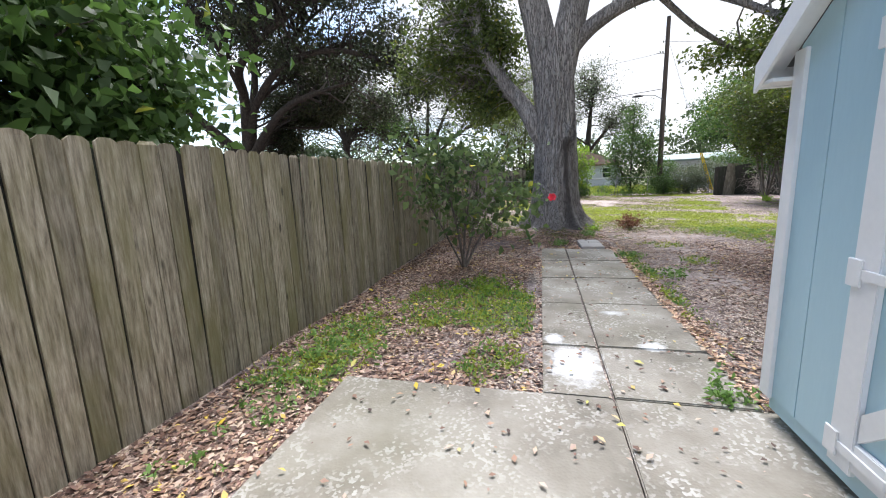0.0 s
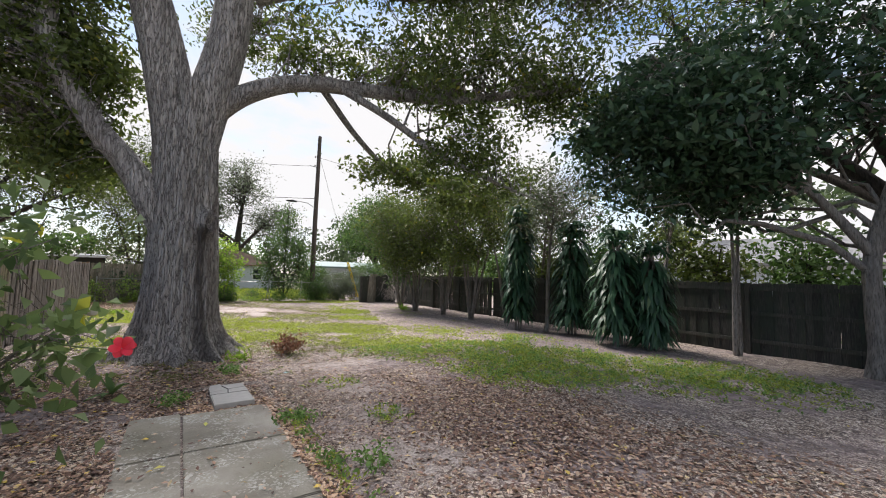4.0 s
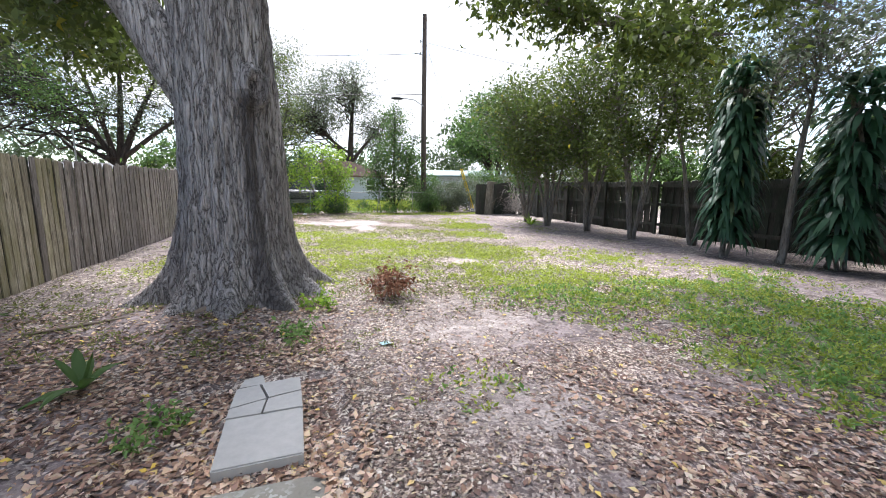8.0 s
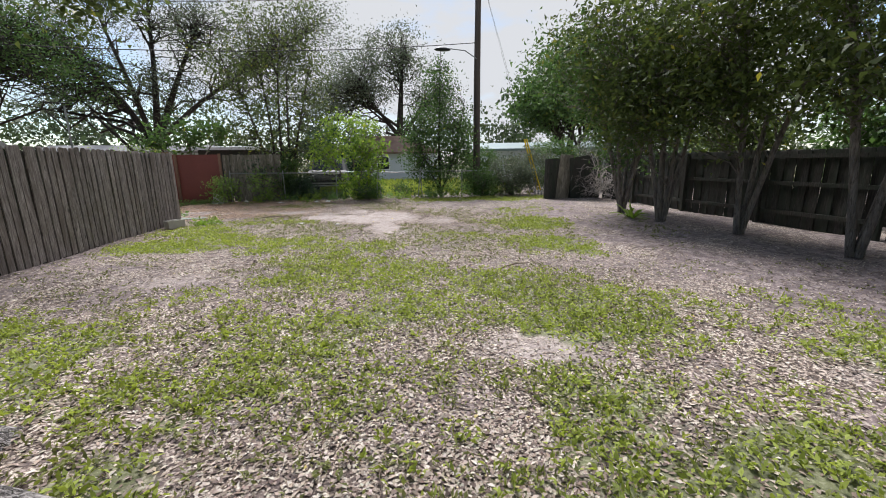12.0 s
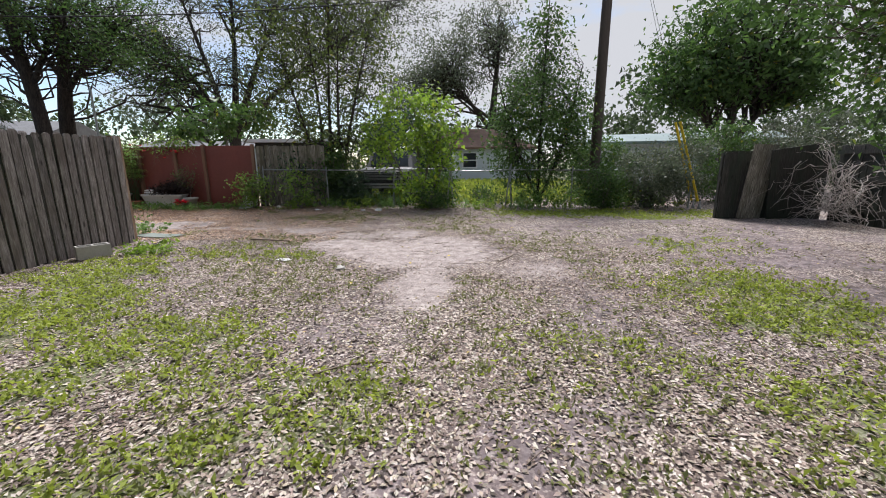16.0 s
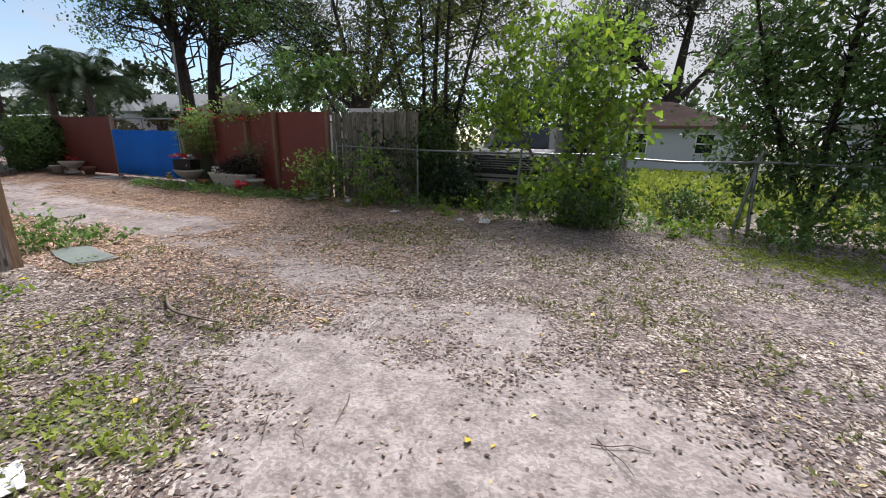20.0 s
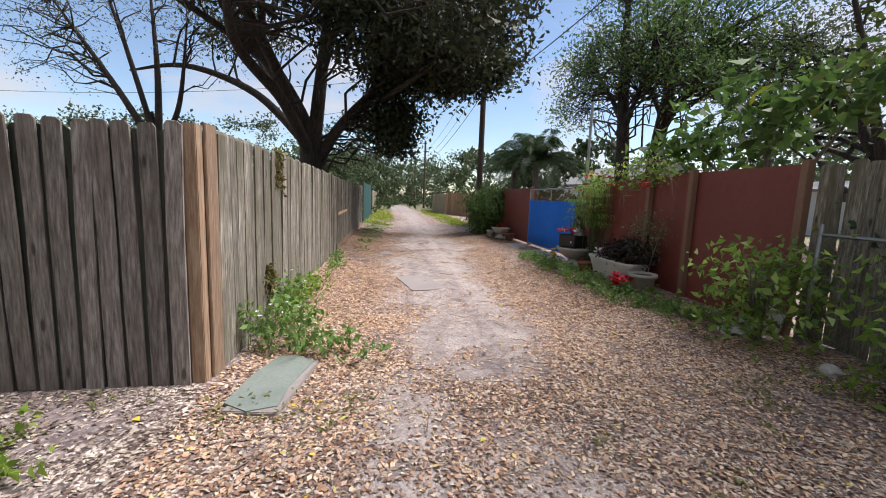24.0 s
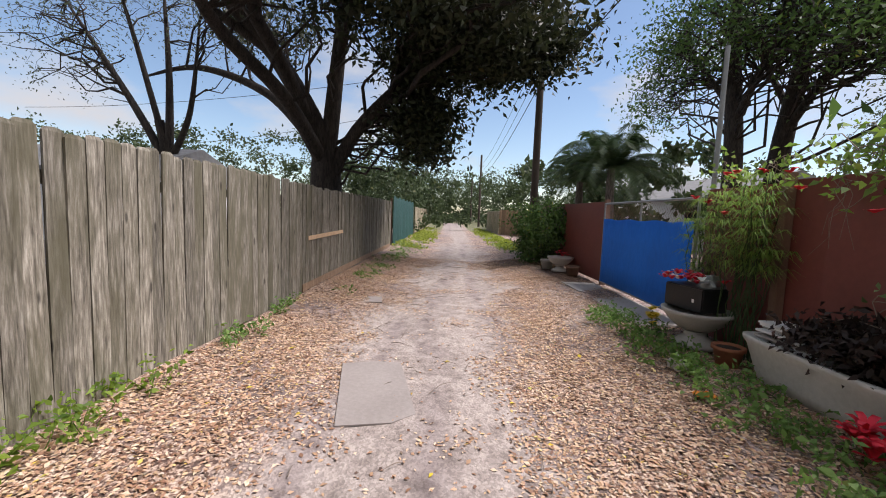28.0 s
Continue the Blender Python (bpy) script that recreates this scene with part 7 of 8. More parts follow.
rows = [(-72, 18, 9, 3.5, 60), (-80, 24, 10, 4, 70), (-75, 31, 9, 3.5, 60), (-48, 33, 7, 2.5, 50), (-44, 17.5, 6, 2.2, 46), (-56, 18, 7, 2.6, 50), (-34, 33.5, 6, 2.2, 46), (-24, 33.5, 5.0, 1.8, 40), (-40, 19, 5, 2.0, 40), (-66, 21, 7, 2.4, 50), (-62, 31, 8, 3, 50), (-36, 17, 5, 2.0, 36)]
rows += [(-86 + 3 * (k % 2), 13 + 3 * k, 8, 2.6, 36) for k in range(8)]
woods("lane_woods", rows, 4, M["far_leaf"], 0.34, "green trees closing the far end of the lane")

# ---- ground cover ----
def scatter(rng, n, x0, x1, y0, y1, keep):
    x, y = rng.uniform(x0, x1, n), rng.uniform(y0, y1, n)
    ok = rng.random(n) < keep(x, y)
    return x[ok], y[ok]


def on_slab(x, y):
    return ((np.abs(x - 0.09) < 0.68) & (y < 7.0)) | ((y < 1.39) & (x > -2.08) & (x < 4))


def in_shed(x, y):
    return (x > 0.7) & (y < 1.4)


def litter_keep(x, y):
    near_trunk = np.hypot(x - OAK[0], y - OAK[1]) < 0.92
    d = 1.0 - 0.97 * step_up(sand_at(x, y), 0.15, 0.8) - 0.32 * grass_at(x, y)
    d = d * (0.3 + 0.85 * step_up(vnoise(x, y, 0.7, 11, 4), 0.3, 0.6))
    d = d * (1 - 0.62 * soil_at(x, y))
    d = np.where(on_slab(x, y), 0.004, d)
    return np.where(near_trunk | in_shed(x, y), 0, np.clip(d, 0.015, 1))


def lane_keep(x, y):
    bare = 0.98 * step_up(sand_at(x, y), 0.1, 0.85)
    return np.clip(1.0 - bare - 0.35 * spots(x, y, [(-11.5, 26.5, 1.8, 0.7, 1)]), 0.012, 1) * (0.35 + 0.8 * step_up(vnoise(x, y, 0.6, 13, 4), 0.28, 0.6))


def lay_leaves(name, x, y, size, mat, rng, label, lift=0.003, aspect=0.52):
    z = ground_z(x, y) + lift
    z = np.where(on_slab(x, y), 0.024, z)
    P = np.stack([x, y, z], 1)
    n = len(P)
    a = rng.uniform(0, 2 * np.pi, n)
    way = unit(np.stack([np.cos(a), np.sin(a), np.abs(rng.normal(size=n)) * 0.2 + 0.005], 1))
    return tagged(new(name, leaf_cards(name, P, size, mat, rng, aspect, 0.7, 0, 0.08, way)), label, "leaf litter", kind="stuff")


WALK = ((0, -1), (0.4, 4), (1.2, 7), (2.6, 12), (2.9, 16), (2.3, 20), (0.3, 22.6), (-4, 23.7), (-12, 24))


def near_walk(x, y, reach):
    """1 on the way through the yard, falling off with distance."""
    d = np.full(len(x), 99.0)
    for (ax, ay), (bx, by) in zip(WALK, WALK[1:]):
        t = np.clip(((x - ax) * (bx - ax) + (y - ay) * (by - ay)) / ((bx - ax) ** 2 + (by - ay) ** 2), 0, 1)
        d = np.minimum(d, np.hypot(x - ax - t * (bx - ax), y - ay - t * (by - ay)))
    return np.clip(np.exp(-(d / reach) ** 2) + 0.17, 0, 1)


rng = np.random.default_rng(11)
x, y = scatter(rng, 1150000, -3.0, 10.5, -1.5, 26.6, lambda x, y: litter_keep(x, y) * near_walk(x, y, 3.2) * np.where(y < 9.5, np.where(x < 0.3, 0.12, np.where((x > 1.9) & (y < 7.5), 0.35, 0.75)), 1) * np.where(y > 21.6, 0.55, 1))
mid_yard = (y + rng.normal(size=len(y)) * 0.7 > 9.4) & (y + rng.normal(size=len(y)) * 0.8 + 0.5 * (x - 2.5) < 19.0)
lay_leaves("leaf_litter", x[mid_yard], y[mid_yard], 0.031, M["litter"], rng, "pale brown fallen oak leaves over the yard")
lay_leaves("leaf_litter", x[~mid_yard], y[~mid_yard], 0.027, M["litter_mix"], rng, "mixed brown fallen oak leaves over the yard")
x, y = scatter(rng, 200000, -3.0, 5.0, -1.5, 10.5, lambda x, y: litter_keep(x, y) * np.where(x < 0.95, 0.9, 0.12 + 0.8 * spots(x, y, [(3.1, 4.8, 1.4, 2.6, 1.0)])))
lay_leaves("fresh_litter", x, y, 0.046, M["litter_brown"], rng, "rusty brown fallen leaves beside the walk and fence")
M["yellow_leaf"] = island_tones("yellow fallen leaves", [(0, (0.55, 0.38, 0.03)), (0.6, (0.72, 0.55, 0.05)), (1, (0.5, 0.5, 0.12))], 0.6)
x, y = scatter(rng, 700, -2.9, 1.0, -1.0, 7.0, lambda x, y: np.where(on_slab(x, y), 0.02, 0.5))
lay_leaves("yellow_leaves", x, y, 0.062, M["yellow_leaf"], rng, "scattered yellow hibiscus leaves on the ground")
x, y = scatter(rng, 500, -8.0, 6.0, 17.0, 26.0, lambda x, y: np.where((x > -3) | (y > 21.5), 0.35, 0))
lay_leaves("yellow_leaves", x, y, 0.055, M["yellow_leaf"], rng, "scattered yellow leaves on the lane and yard")
x, y = scatter(rng, 9000, 0.0, 1.0, 1.5, 7.4, lambda x, y: np.where((np.abs(x - 0.85) < 0.12) | (y > 7.0), 0.9, 0.0))
lay_leaves("fresh_litter", x, y, 0.05, M["litter_orange"], rng, "orange leaves gathered along the edge of the walk")
x, y = scatter(rng, 290000, -17.0, 0.5, 21.45, 27.1, lambda x, y: lane_keep(x, y) * np.clip(1.15 + x / 24, 0.3, 1) * (0.3 + 0.7 * step_up(-x, 0.0, 5.0)))
lay_leaves("lane_litter", x, y, 0.033, M["litter_orange"], rng, "drifts of light brown leaves along the lane")
x, y = scatter(rng, 90000, -16.0, 3.5, 21.45, 27.1, lambda x, y: lane_keep(x, y) * (0.25 + 0.75 * step_up(x, -6.0, 0.0)))
lay_leaves("lane_litter", x, y, 0.03, M["litter_mix"], rng, "dry brown leaves at the mouth of the lane")


def weeds(name, n, box_, mat, size, label, keep=grass_at, rise=1.0, seed=1):
    """Low tufts: small leaves in clusters close to the soil."""
    rng = np.random.default_rng(seed)
    x, y = scatter(rng, n, *box_, keep)
    k = 6
    X = np.repeat(x, k) + rng.normal(size=len(x) * k) * 0.03
    Y = np.repeat(y, k) + rng.normal(size=len(x) * k) * 0.03
    P = np.stack([X, Y, ground_z(X, Y) + rng.uniform(0.0, 0.035, len(X)) * rise], 1)
    way = unit(rng.normal(size=P.shape) * np.array([1, 1, 0.4]) + np.array([0, 0, 0.65 * rise]))
    return tagged(new(name, leaf_cards(name, P, size, mat, rng, 0.42, 0.4, 0, 0.12, way)), label, "weeds", kind="stuff")


weeds("weedy_grass", 72000, (-3.0, 11.3, 1.2, 27), M["grass"], 0.042, "bright weedy grass in loose patches", lambda x, y: np.clip(grass_at(x, y) * 1.2, 0, 1), 1.0, 2)
weeds("thin_grass", 60000, (-2.9, 9.0, 8.5, 26.5), M["grass_olive"], 0.034, "thin olive grass coming through the fallen leaves", lambda x, y: np.clip(0.35 * step_up(vnoise(x, y, 1.5, 51, 4), 0.42, 0.62) * near_walk(x, y, 3.5) * (1 - step_up(sand_at(x, y), 0.1, 0.5)), 0, 1), 0.9, 9)
weeds("low_weeds", 13000, (-3.0, 9.5, 0.2, 10), M["grass_dark"], 0.045, "low green weeds between the leaves", lambda x, y: np.clip(grass_at(x, y) * 1.2, 0, 1), 1.3, 3)
weeds("field_grass", 4500, (-2.5, 9.5, 27.2, 44), M["grass"], 0.16, "tall pale grass beyond the wire fence", lambda x, y: np.clip(grass_at(x, y) + 0.25, 0, 1), 2.5, 4)
weeds("lane_weeds", 9000, (-24, -3, 21.4, 27.2), M["grass_dark"], 0.05, "thin weeds at the lane's edges", lambda x, y: np.clip(grass_at(x, y), 0, 1), 1.4, 5)
weeds("far_verge", 12000, (-60, -20, 21.5, 27.2), M["grass"], 0.10, "grass verges along the far lane", lambda x, y: np.clip(grass_at(x, y), 0, 1), 1.5, 6)


def weed_clump(x, y, r, h, seed, mat, label, n=260, leaf=0.07, flowers=0, depth=1.0):
    """A knee-high weed: thin stems with leaves along them, some with small white heads."""
    rng = np.random.default_rng(seed)
    top = thing("weed_clump", x, y, 0, 0, label, "weeds", "weeds beside the walk and lane")
    stems, P, heads = [], [], []
    for k in range(max(6, n // 16)):
        a, q = rng.uniform(0, 6.28), r * math.sqrt(rng.random())
        b = np.array([q * math.cos(a), q * depth * math.sin(a), 0])
        e = b + np.array([0.35 * r * rng.normal(), 0.35 * r * depth * rng.normal(), h * rng.uniform(0.45, 1.0)])
        p = bend(b, e, 0.02, rng, 5, 0.08)
        stems.append([(v, 0.004 - 0.0006 * j) for j, v in enumerate(p)])
        f = rng.uniform(0.15, 1, 16)
        P.append(b + (e - b) * f[:, None] + rng.normal(size=(16, 3)) * 0.035)
        heads.append(e)
    ob = tagged(new("stalk", tubes("stalk", stems, mat)), kind="stuff")
    ob.parent = top
    P = np.concatenate(P)
    P[:, 2] = np.maximum(P[:, 2], 0.02)
    ob = tagged(new("leafage", leaf_cards("leafage", P, leaf, mat, rng, 0.5, 0.3, 0.1)), kind="stuff")
    ob.parent = top
    for k in range(flowers):
        bloom(top, *heads[k], 0.016, M["white_petal"], 6, "flower_head", "small white flower head", k)
    return top


def fence_vine(x, y, z, drop, seed, label):
    """A short dry creeper hanging over the boards."""
    rng = np.random.default_rng(seed)
    top = thing("fence_vine", x, y, 0, 0, label, "vine")
    lines, P = [], []
    for k in range(9):
        a = np.array([rng.normal() * 0.05, 0, z + rng.uniform(-0.05, 0.06)])
        e = a + np.array([rng.normal() * 0.08, 0.03, -drop * rng.uniform(0.3, 1.0)])
        p = bend(a, e, 0.01, rng, 6, 0.06)
        p[:, 1] = 0.02 + 0.02 * rng.random()
        lines.append([(q, 0.004) for q in p])
        P.append(np.repeat(p, 5, 0) + rng.normal(size=(30, 3)) * np.array([0.04, 0.012, 0.03]))
    ob = tagged(new("runner", tubes("runner", lines, M["twig"])), kind="stuff")
    ob.parent = top
    P = np.concatenate(P)
    P[:, 1] = np.maximum(P[:, 1], 0.012)
    ob = tagged(new("leafage", leaf_cards("leafage", P, 0.05, M["leaf_vine"], rng, 0.6, 0.1, 0.5)), kind="stuff")
    ob.parent = top
    return top


M["leaf_vine"] = foliage("dry creeper leaves", (0.10, 0.06, 0.035), (0.17, 0.17, 0.06), (0.3, 0.25, 0.08), 0.3)
fence_vine(-5.0, 21.385, 1.83, 0.42, 3, "dry brown and green creeper over the lane fence")
fence_vine(-4.55, 21.385, 0.55, 0.35, 4, "thin green creeper climbing the lane fence boards")

LW = "low green weeds growing against the lane fence"
weed_clump(-3.75, 21.75, 0.35, 0.5, 1, M["grass_dark"], "leafy weeds with small white flowers at the fence corner", 420, 0.06, 7)
weed_clump(-4.5, 21.6, 0.35, 0.55, 2, M["grass_dark"], LW, 320, 0.06, 3, 0.5)
weed_clump(-5.3, 21.55, 0.4, 0.3, 3, M["leaf_lime"], LW, 220, 0.06, 0, 0.5)
weed_clump(-6.3, 21.6, 0.5, 0.26, 4, M["leaf_lime"], LW, 260, 0.05, 0, 0.5)
weed_clump(-7.85, 21.7, 0.35, 0.2, 5, M["grass_dark"], LW, 200, 0.05, 0, 0.5)
weed_clump(-9.3, 21.6, 0.4, 0.12, 6, M["grass_dark"], LW, 160, 0.05, 0, 0.5)
weed_clump(0.66, 1.55, 0.12, 0.13, 7, M["grass_dark"], "green weeds at the shed corner", 110, 0.05)
weed_clump(-2.3, 2.0, 0.4, 0.1, 8, M["grass_dark"], "low weeds between the fence and the walk", 240, 0.05)
weed_clump(-1.3, 4.1, 0.5, 0.1, 9, M["leaf_lime"], "low weeds between the fence and the walk", 300, 0.05)
weed_clump(1.15, 5.0, 0.25, 0.12, 10, M["grass_dark"], "green tuft beside the walk", 220, 0.045)
weed_clump(0.9, 6.3, 0.2, 0.1, 11, M["grass_dark"], "green tuft beside the walk", 160, 0.045)
weed_clump(-0.2, 7.6, 0.18, 0.1, 12, M["grass_dark"], "green tuft beside the stepping slab", 160, 0.045)
weed_clump(0.75, 9.9, 0.2, 0.16, 13, M["leaf_lime"], "young green weed between the oak roots", 160, 0.06)
weed_clump(0.6, 9.0, 0.22, 0.12, 14, M["grass_dark"], "green tuft before the oak", 160, 0.05)
weed_clump(-2.0, 20.5, 0.35, 0.14, 15, M["leaf_lime"], "bright grass tuft near the fence end", 320, 0.06)
weed_clump(-3.55, 22.2, 0.3, 0.25, 16, M["grass_dark"], "green weeds by the fence corner", 200, 0.06, 2)
for k in range(13):
    weed_clump(-4.35 - 0.43 * k, 26.25 + 0.3 * max(0, 2.2 - k) / 2.2 + 0.1 * math.sin(k * 2.1), 0.34, 0.2, 20 + k, M["grass_dark"], "low trailing greens before the planters", 200, 0.055)
for k in range(9):
    weed_clump(-2.4 + 1.0 * k, 26.55 + 0.12 * math.sin(k * 1.7), 0.5, 0.35, 40 + k, M["grass_dark"] if k % 2 else M["leaf_lime"], "weeds along the foot of the wire fence", 220, 0.07)
for k in range(5):
    weed_clump(4.7 + 0.9 * k, 27.0, 0.5, 0.75, 60 + k, M["grass_dark"], "dense undergrowth in the wire fence", 420, 0.075)

for k in range(5):
    weed_clump(-0.95 + 0.5 * k, 27.35, 0.35, 0.5, 70 + k, M["leaf_mid"], "dark weeds under the nose of the truck", 240, 0.075, 0, 0.5)

# ---- small things in the yard ----
def hollow_block(x, y, rz):
    t = thing("concrete_block", x, y, 0, rz, "pale hollow concrete block on the ground by the fence", "block")
    bm = bmesh.new()
    for x0, x1, y0, y1 in ((-0.2, 0.2, -0.1, -0.07), (-0.2, 0.2, 0.07, 0.1), (-0.2, -0.17, -0.069, 0.069), (-0.015, 0.015, -0.069, 0.069), (0.17, 0.2, -0.069, 0.069)):
        box(bm, x0, x1, y0, y1, 0, 0.19, 0.004)
    part("shell", bm, M["cast_stone"], t)
    return t


hollow_block(-2.68, 20.1, 55)


def rock(name, x, y, r, h, seed, mat, label, category="stone", z=0.0):
    t = bmesh.new()
    bmesh.ops.create_icosphere(t, subdivisions=3, radius=1)
    for v in t.verts:
        d = 1 + 0.28 * noise.noise(v.co * 1.3 + Vector((seed, 0, 0))) + 0.12 * noise.noise(v.co * 3.5 + Vector((0, seed, 0)))
        v.co = Vector((v.co.x * r * d, v.co.y * r * 0.75 * d, max(v.co.z, -0.5) * h * d + h * 0.45))
    me = bpy.data.meshes.new(name)
    t.to_mesh(me)
    t.free()
    me.materials.append(mat)
    ob = new(name, me)
    ob.matrix_basis = pose(x, y, z + float(ground_z(x, y)), 0, 0, seed * 40)
    return tagged(ob, label, category)


rock("stone", -4.2, 26.9, 0.14, 0.1, 5, M["cast_stone"], "grey stone under the leafy bush")
rock("stone", -3.95, 26.75, 0.09, 0.06, 6, M["cast_stone"], "small grey stone under the leafy bush")
rock("stone", -2.9, 26.5, 0.1, 0.06, 8, M["cast_stone"], "small broken stone beside the wire fence")
rock("stone", -7.65, 26.2, 0.12, 0.08, 9, M["cast_stone"], "rough stone before the white tub")


def crumpled(name, x, y, w, d, h, seed, mat, label, category="litter"):
    """A creased sheet lying on the ground."""
    bm = bmesh.new()
    n = 9
    vs = [[bm.verts.new(((i / (n - 1) - 0.5) * w, (j / (n - 1) - 0.5) * d, 0.012 + h * (0.5 + noise.noise(Vector((i * 0.7 + seed, j * 0.7, seed)))) * (0.4 + 0.6 * math.sin(math.pi * i / (n - 1))))) for j in range(n)] for i in range(n)]
    for i in range(n - 1):
        for j in range(n - 1):
            bm.faces.new((vs[i][j], vs[i + 1][j], vs[i + 1][j + 1], vs[i][j + 1]))
    g = bmesh.ops.extrude_face_region(bm, geom=bm.faces[:])
    bmesh.ops.translate(bm, verts=[v for v in g["geom"] if isinstance(v, bmesh.types.BMVert)], vec=(0, 0, 0.004))
    bmesh.ops.recalc_face_normals(bm, faces=bm.faces[:])
    me = bpy.data.meshes.new(name)
    bm.to_mesh(me)
    bm.free()
    me.materials.append(mat)
    ob = new(name, me)
    ob.matrix_basis = pose(x, y, float(ground_z(x, y)), 0, 0, seed * 33)
    return tagged(ob, label, category)


crumpled("paper_scrap", -4.05, 26.75, 0.45, 0.3, 0.04, 2, M["paper"], "white paper sheet on the ground by the bush")
crumpled("paper_scrap", 0.33, 26.05, 0.26, 0.18, 0.1, 3, M["paper"], "crumpled white wrapper by the wire fence")
crumpled("paper_scrap", -0.1, 25.95, 0.14, 0.1, 0.05, 4, M["paper"], "scrap of white paper by the wire fence")
rock("stone", 1.27, 19.66, 0.085, 0.035, 3, M["cast_stone"], "pale rounded stone on the bare sand")
crumpled("paper_scrap", 0.3, 20.05, 0.2, 0.12, 0.02, 5, M["paper"], "torn white card on the sand")
crumpled("paper_scrap", -1.5, 26.1, 0.2, 0.15, 0.04, 7, M["paper"], "scrap of white paper under the fence")
M["teal_plastic"] = plain("pale teal plastic", (0.25, 0.42, 0.42), (0.34, 0.52, 0.52), 0.4)
crumpled("plastic_lid", 1.34, 8.6, 0.09, 0.07, 0.01, 6, M["teal_plastic"], "small pale teal plastic scrap among the leaves")
M["orange_wrap"] = plain("orange and red wrapper", (0.7, 0.08, 0.02), (0.85, 0.4, 0.03), 0.4, scale=10)
crumpled("snack_wrapper", -6.97, 26.03, 0.17, 0.11, 0.03, 8, M["orange_wrap"], "orange snack wrapper on the lane's leaves")


def torn_box(x, y):
    t = thing("styrofoam_piece", x, y, 0, 20, "broken piece of white foam packing", "litter")
    bm = bmesh.new()
    f = bm.faces.new([bm.verts.new(p) for p in ((-0.2, 0, 0), (0.22, 0, 0), (0.26, 0, 0.22), (0.05, 0, 0.3), (-0.1, 0, 0.46), (-0.16, 0, 0.28))])
    g = bmesh.ops.extrude_face_region(bm, geom=[f])
    bmesh.ops.translate(bm, verts=[v for v in g["geom"] if isinstance(v, bmesh.types.BMVert)], vec=(0, 0.06, 0))
    bmesh.ops.recalc_face_normals(bm, faces=bm.faces[:])
    part("shell", bm, M["paper"], t).matrix_basis = pose(0, 0, 0, -12, 0, 0)
    return t


torn_box(-4.15, 27.05)

M["lane_grey"] = plain("dusty lane concrete", (0.235, 0.205, 0.19), (0.365, 0.325, 0.305), 0.95, scale=5, relief=0.3)
lid = thing("meter_lid", -3.05, 21.86, 0, -8, "faded green utility lid set in pale concrete", "utility cover")
part("surround", a_box(-0.42, 0.42, -0.16, 0.2, -0.08, 0.004, 0.006), M["lane_grey"], lid)
part("cover", shard(((-0.44, -0.15), (-0.1, -0.2), (0.33, -0.19), (0.42, 0.0), (0.34, 0.17), (0.05, 0.14), (-0.38, 0.17), (-0.47, 0.02)), 0.012), M["box_green"], lid)

patch = thing("lane_patch", -7.1, 23.25, -0.1, 14, "flat grey concrete patch in the lane", "paving slab", kind="structure")
part("slab", shard(((-0.6, -0.27), (0.58, -0.3), (0.6, 0.1), (0.5, 0.3), (-0.55, 0.31), (-0.62, 0.05)), -0.018), M["lane_grey"], patch)
patch2 = thing("drain_cover", -10.4, 22.55, float(ground_z(-10.4, 22.55)) - 0.004, 10, "small dusty flush cover in the lane", "utility cover")
part("cover", a_box(-0.22, 0.22, -0.2, 0.2, -0.05, 0.012, 0.004), M["lane_grey"], patch2)


def strap_rosette(x, y, h, n, seed, label, mat):
    """A rosette of broad arching sword leaves."""
    rng = np.random.default_rng(seed)
    top = thing("agave", x, y, float(ground_z(x, y)), 0, label, "plant")
    for k in range(n):
        a = 2 * math.pi * k / n + rng.uniform(-0.3, 0.3)
        e = rng.uniform(0.35, 1.35)
        L = h * rng.uniform(0.8, 1.25)
        V = []
        for f, w in ((0, 0.5), (0.25, 0.9), (0.5, 1.0), (0.75, 0.75), (1.0, 0.08)):
            r = L * f * math.cos(e)
            z = max(0.01, L * (f * math.sin(e) - 0.55 * f * f * math.cos(e)))
            s = np.array([-math.sin(a), math.cos(a), 0]) * 0.04 * w
            c = np.array([r * math.cos(a), r * math.sin(a), z])
            V += [c - s + np.array([0, 0, 0.012]), c, c + s + np.array([0, 0, 0.012])]
        Q = [(3 * j + i, 3 * j + i + 1, 3 * j + i + 4, 3 * j + i + 3) for j in range(4) for i in (0, 1)]
        ob = new("leaf", mesh_from("leaf", V, Q, mat, True))
        ob.parent = top
    return top


strap_rosette(-0.87, 8.4, 0.38, 8, 1, "small green agave with pale old leaves before the oak", M["leaf_mid"])
strap_rosette(-2.7, 10.2, 0.5, 10, 2, "spiky green plant at the foot of the fence", M["leaf_mid"])
strap_rosette(9.0, 19.1, 0.6, 12, 3, "spiky plant beside the slender trees", M["leaf_lime"])
strap_rosette(8.85, 18.7, 0.5, 10, 4, "spiky plant beside the slender trees", M["leaf_lime"])


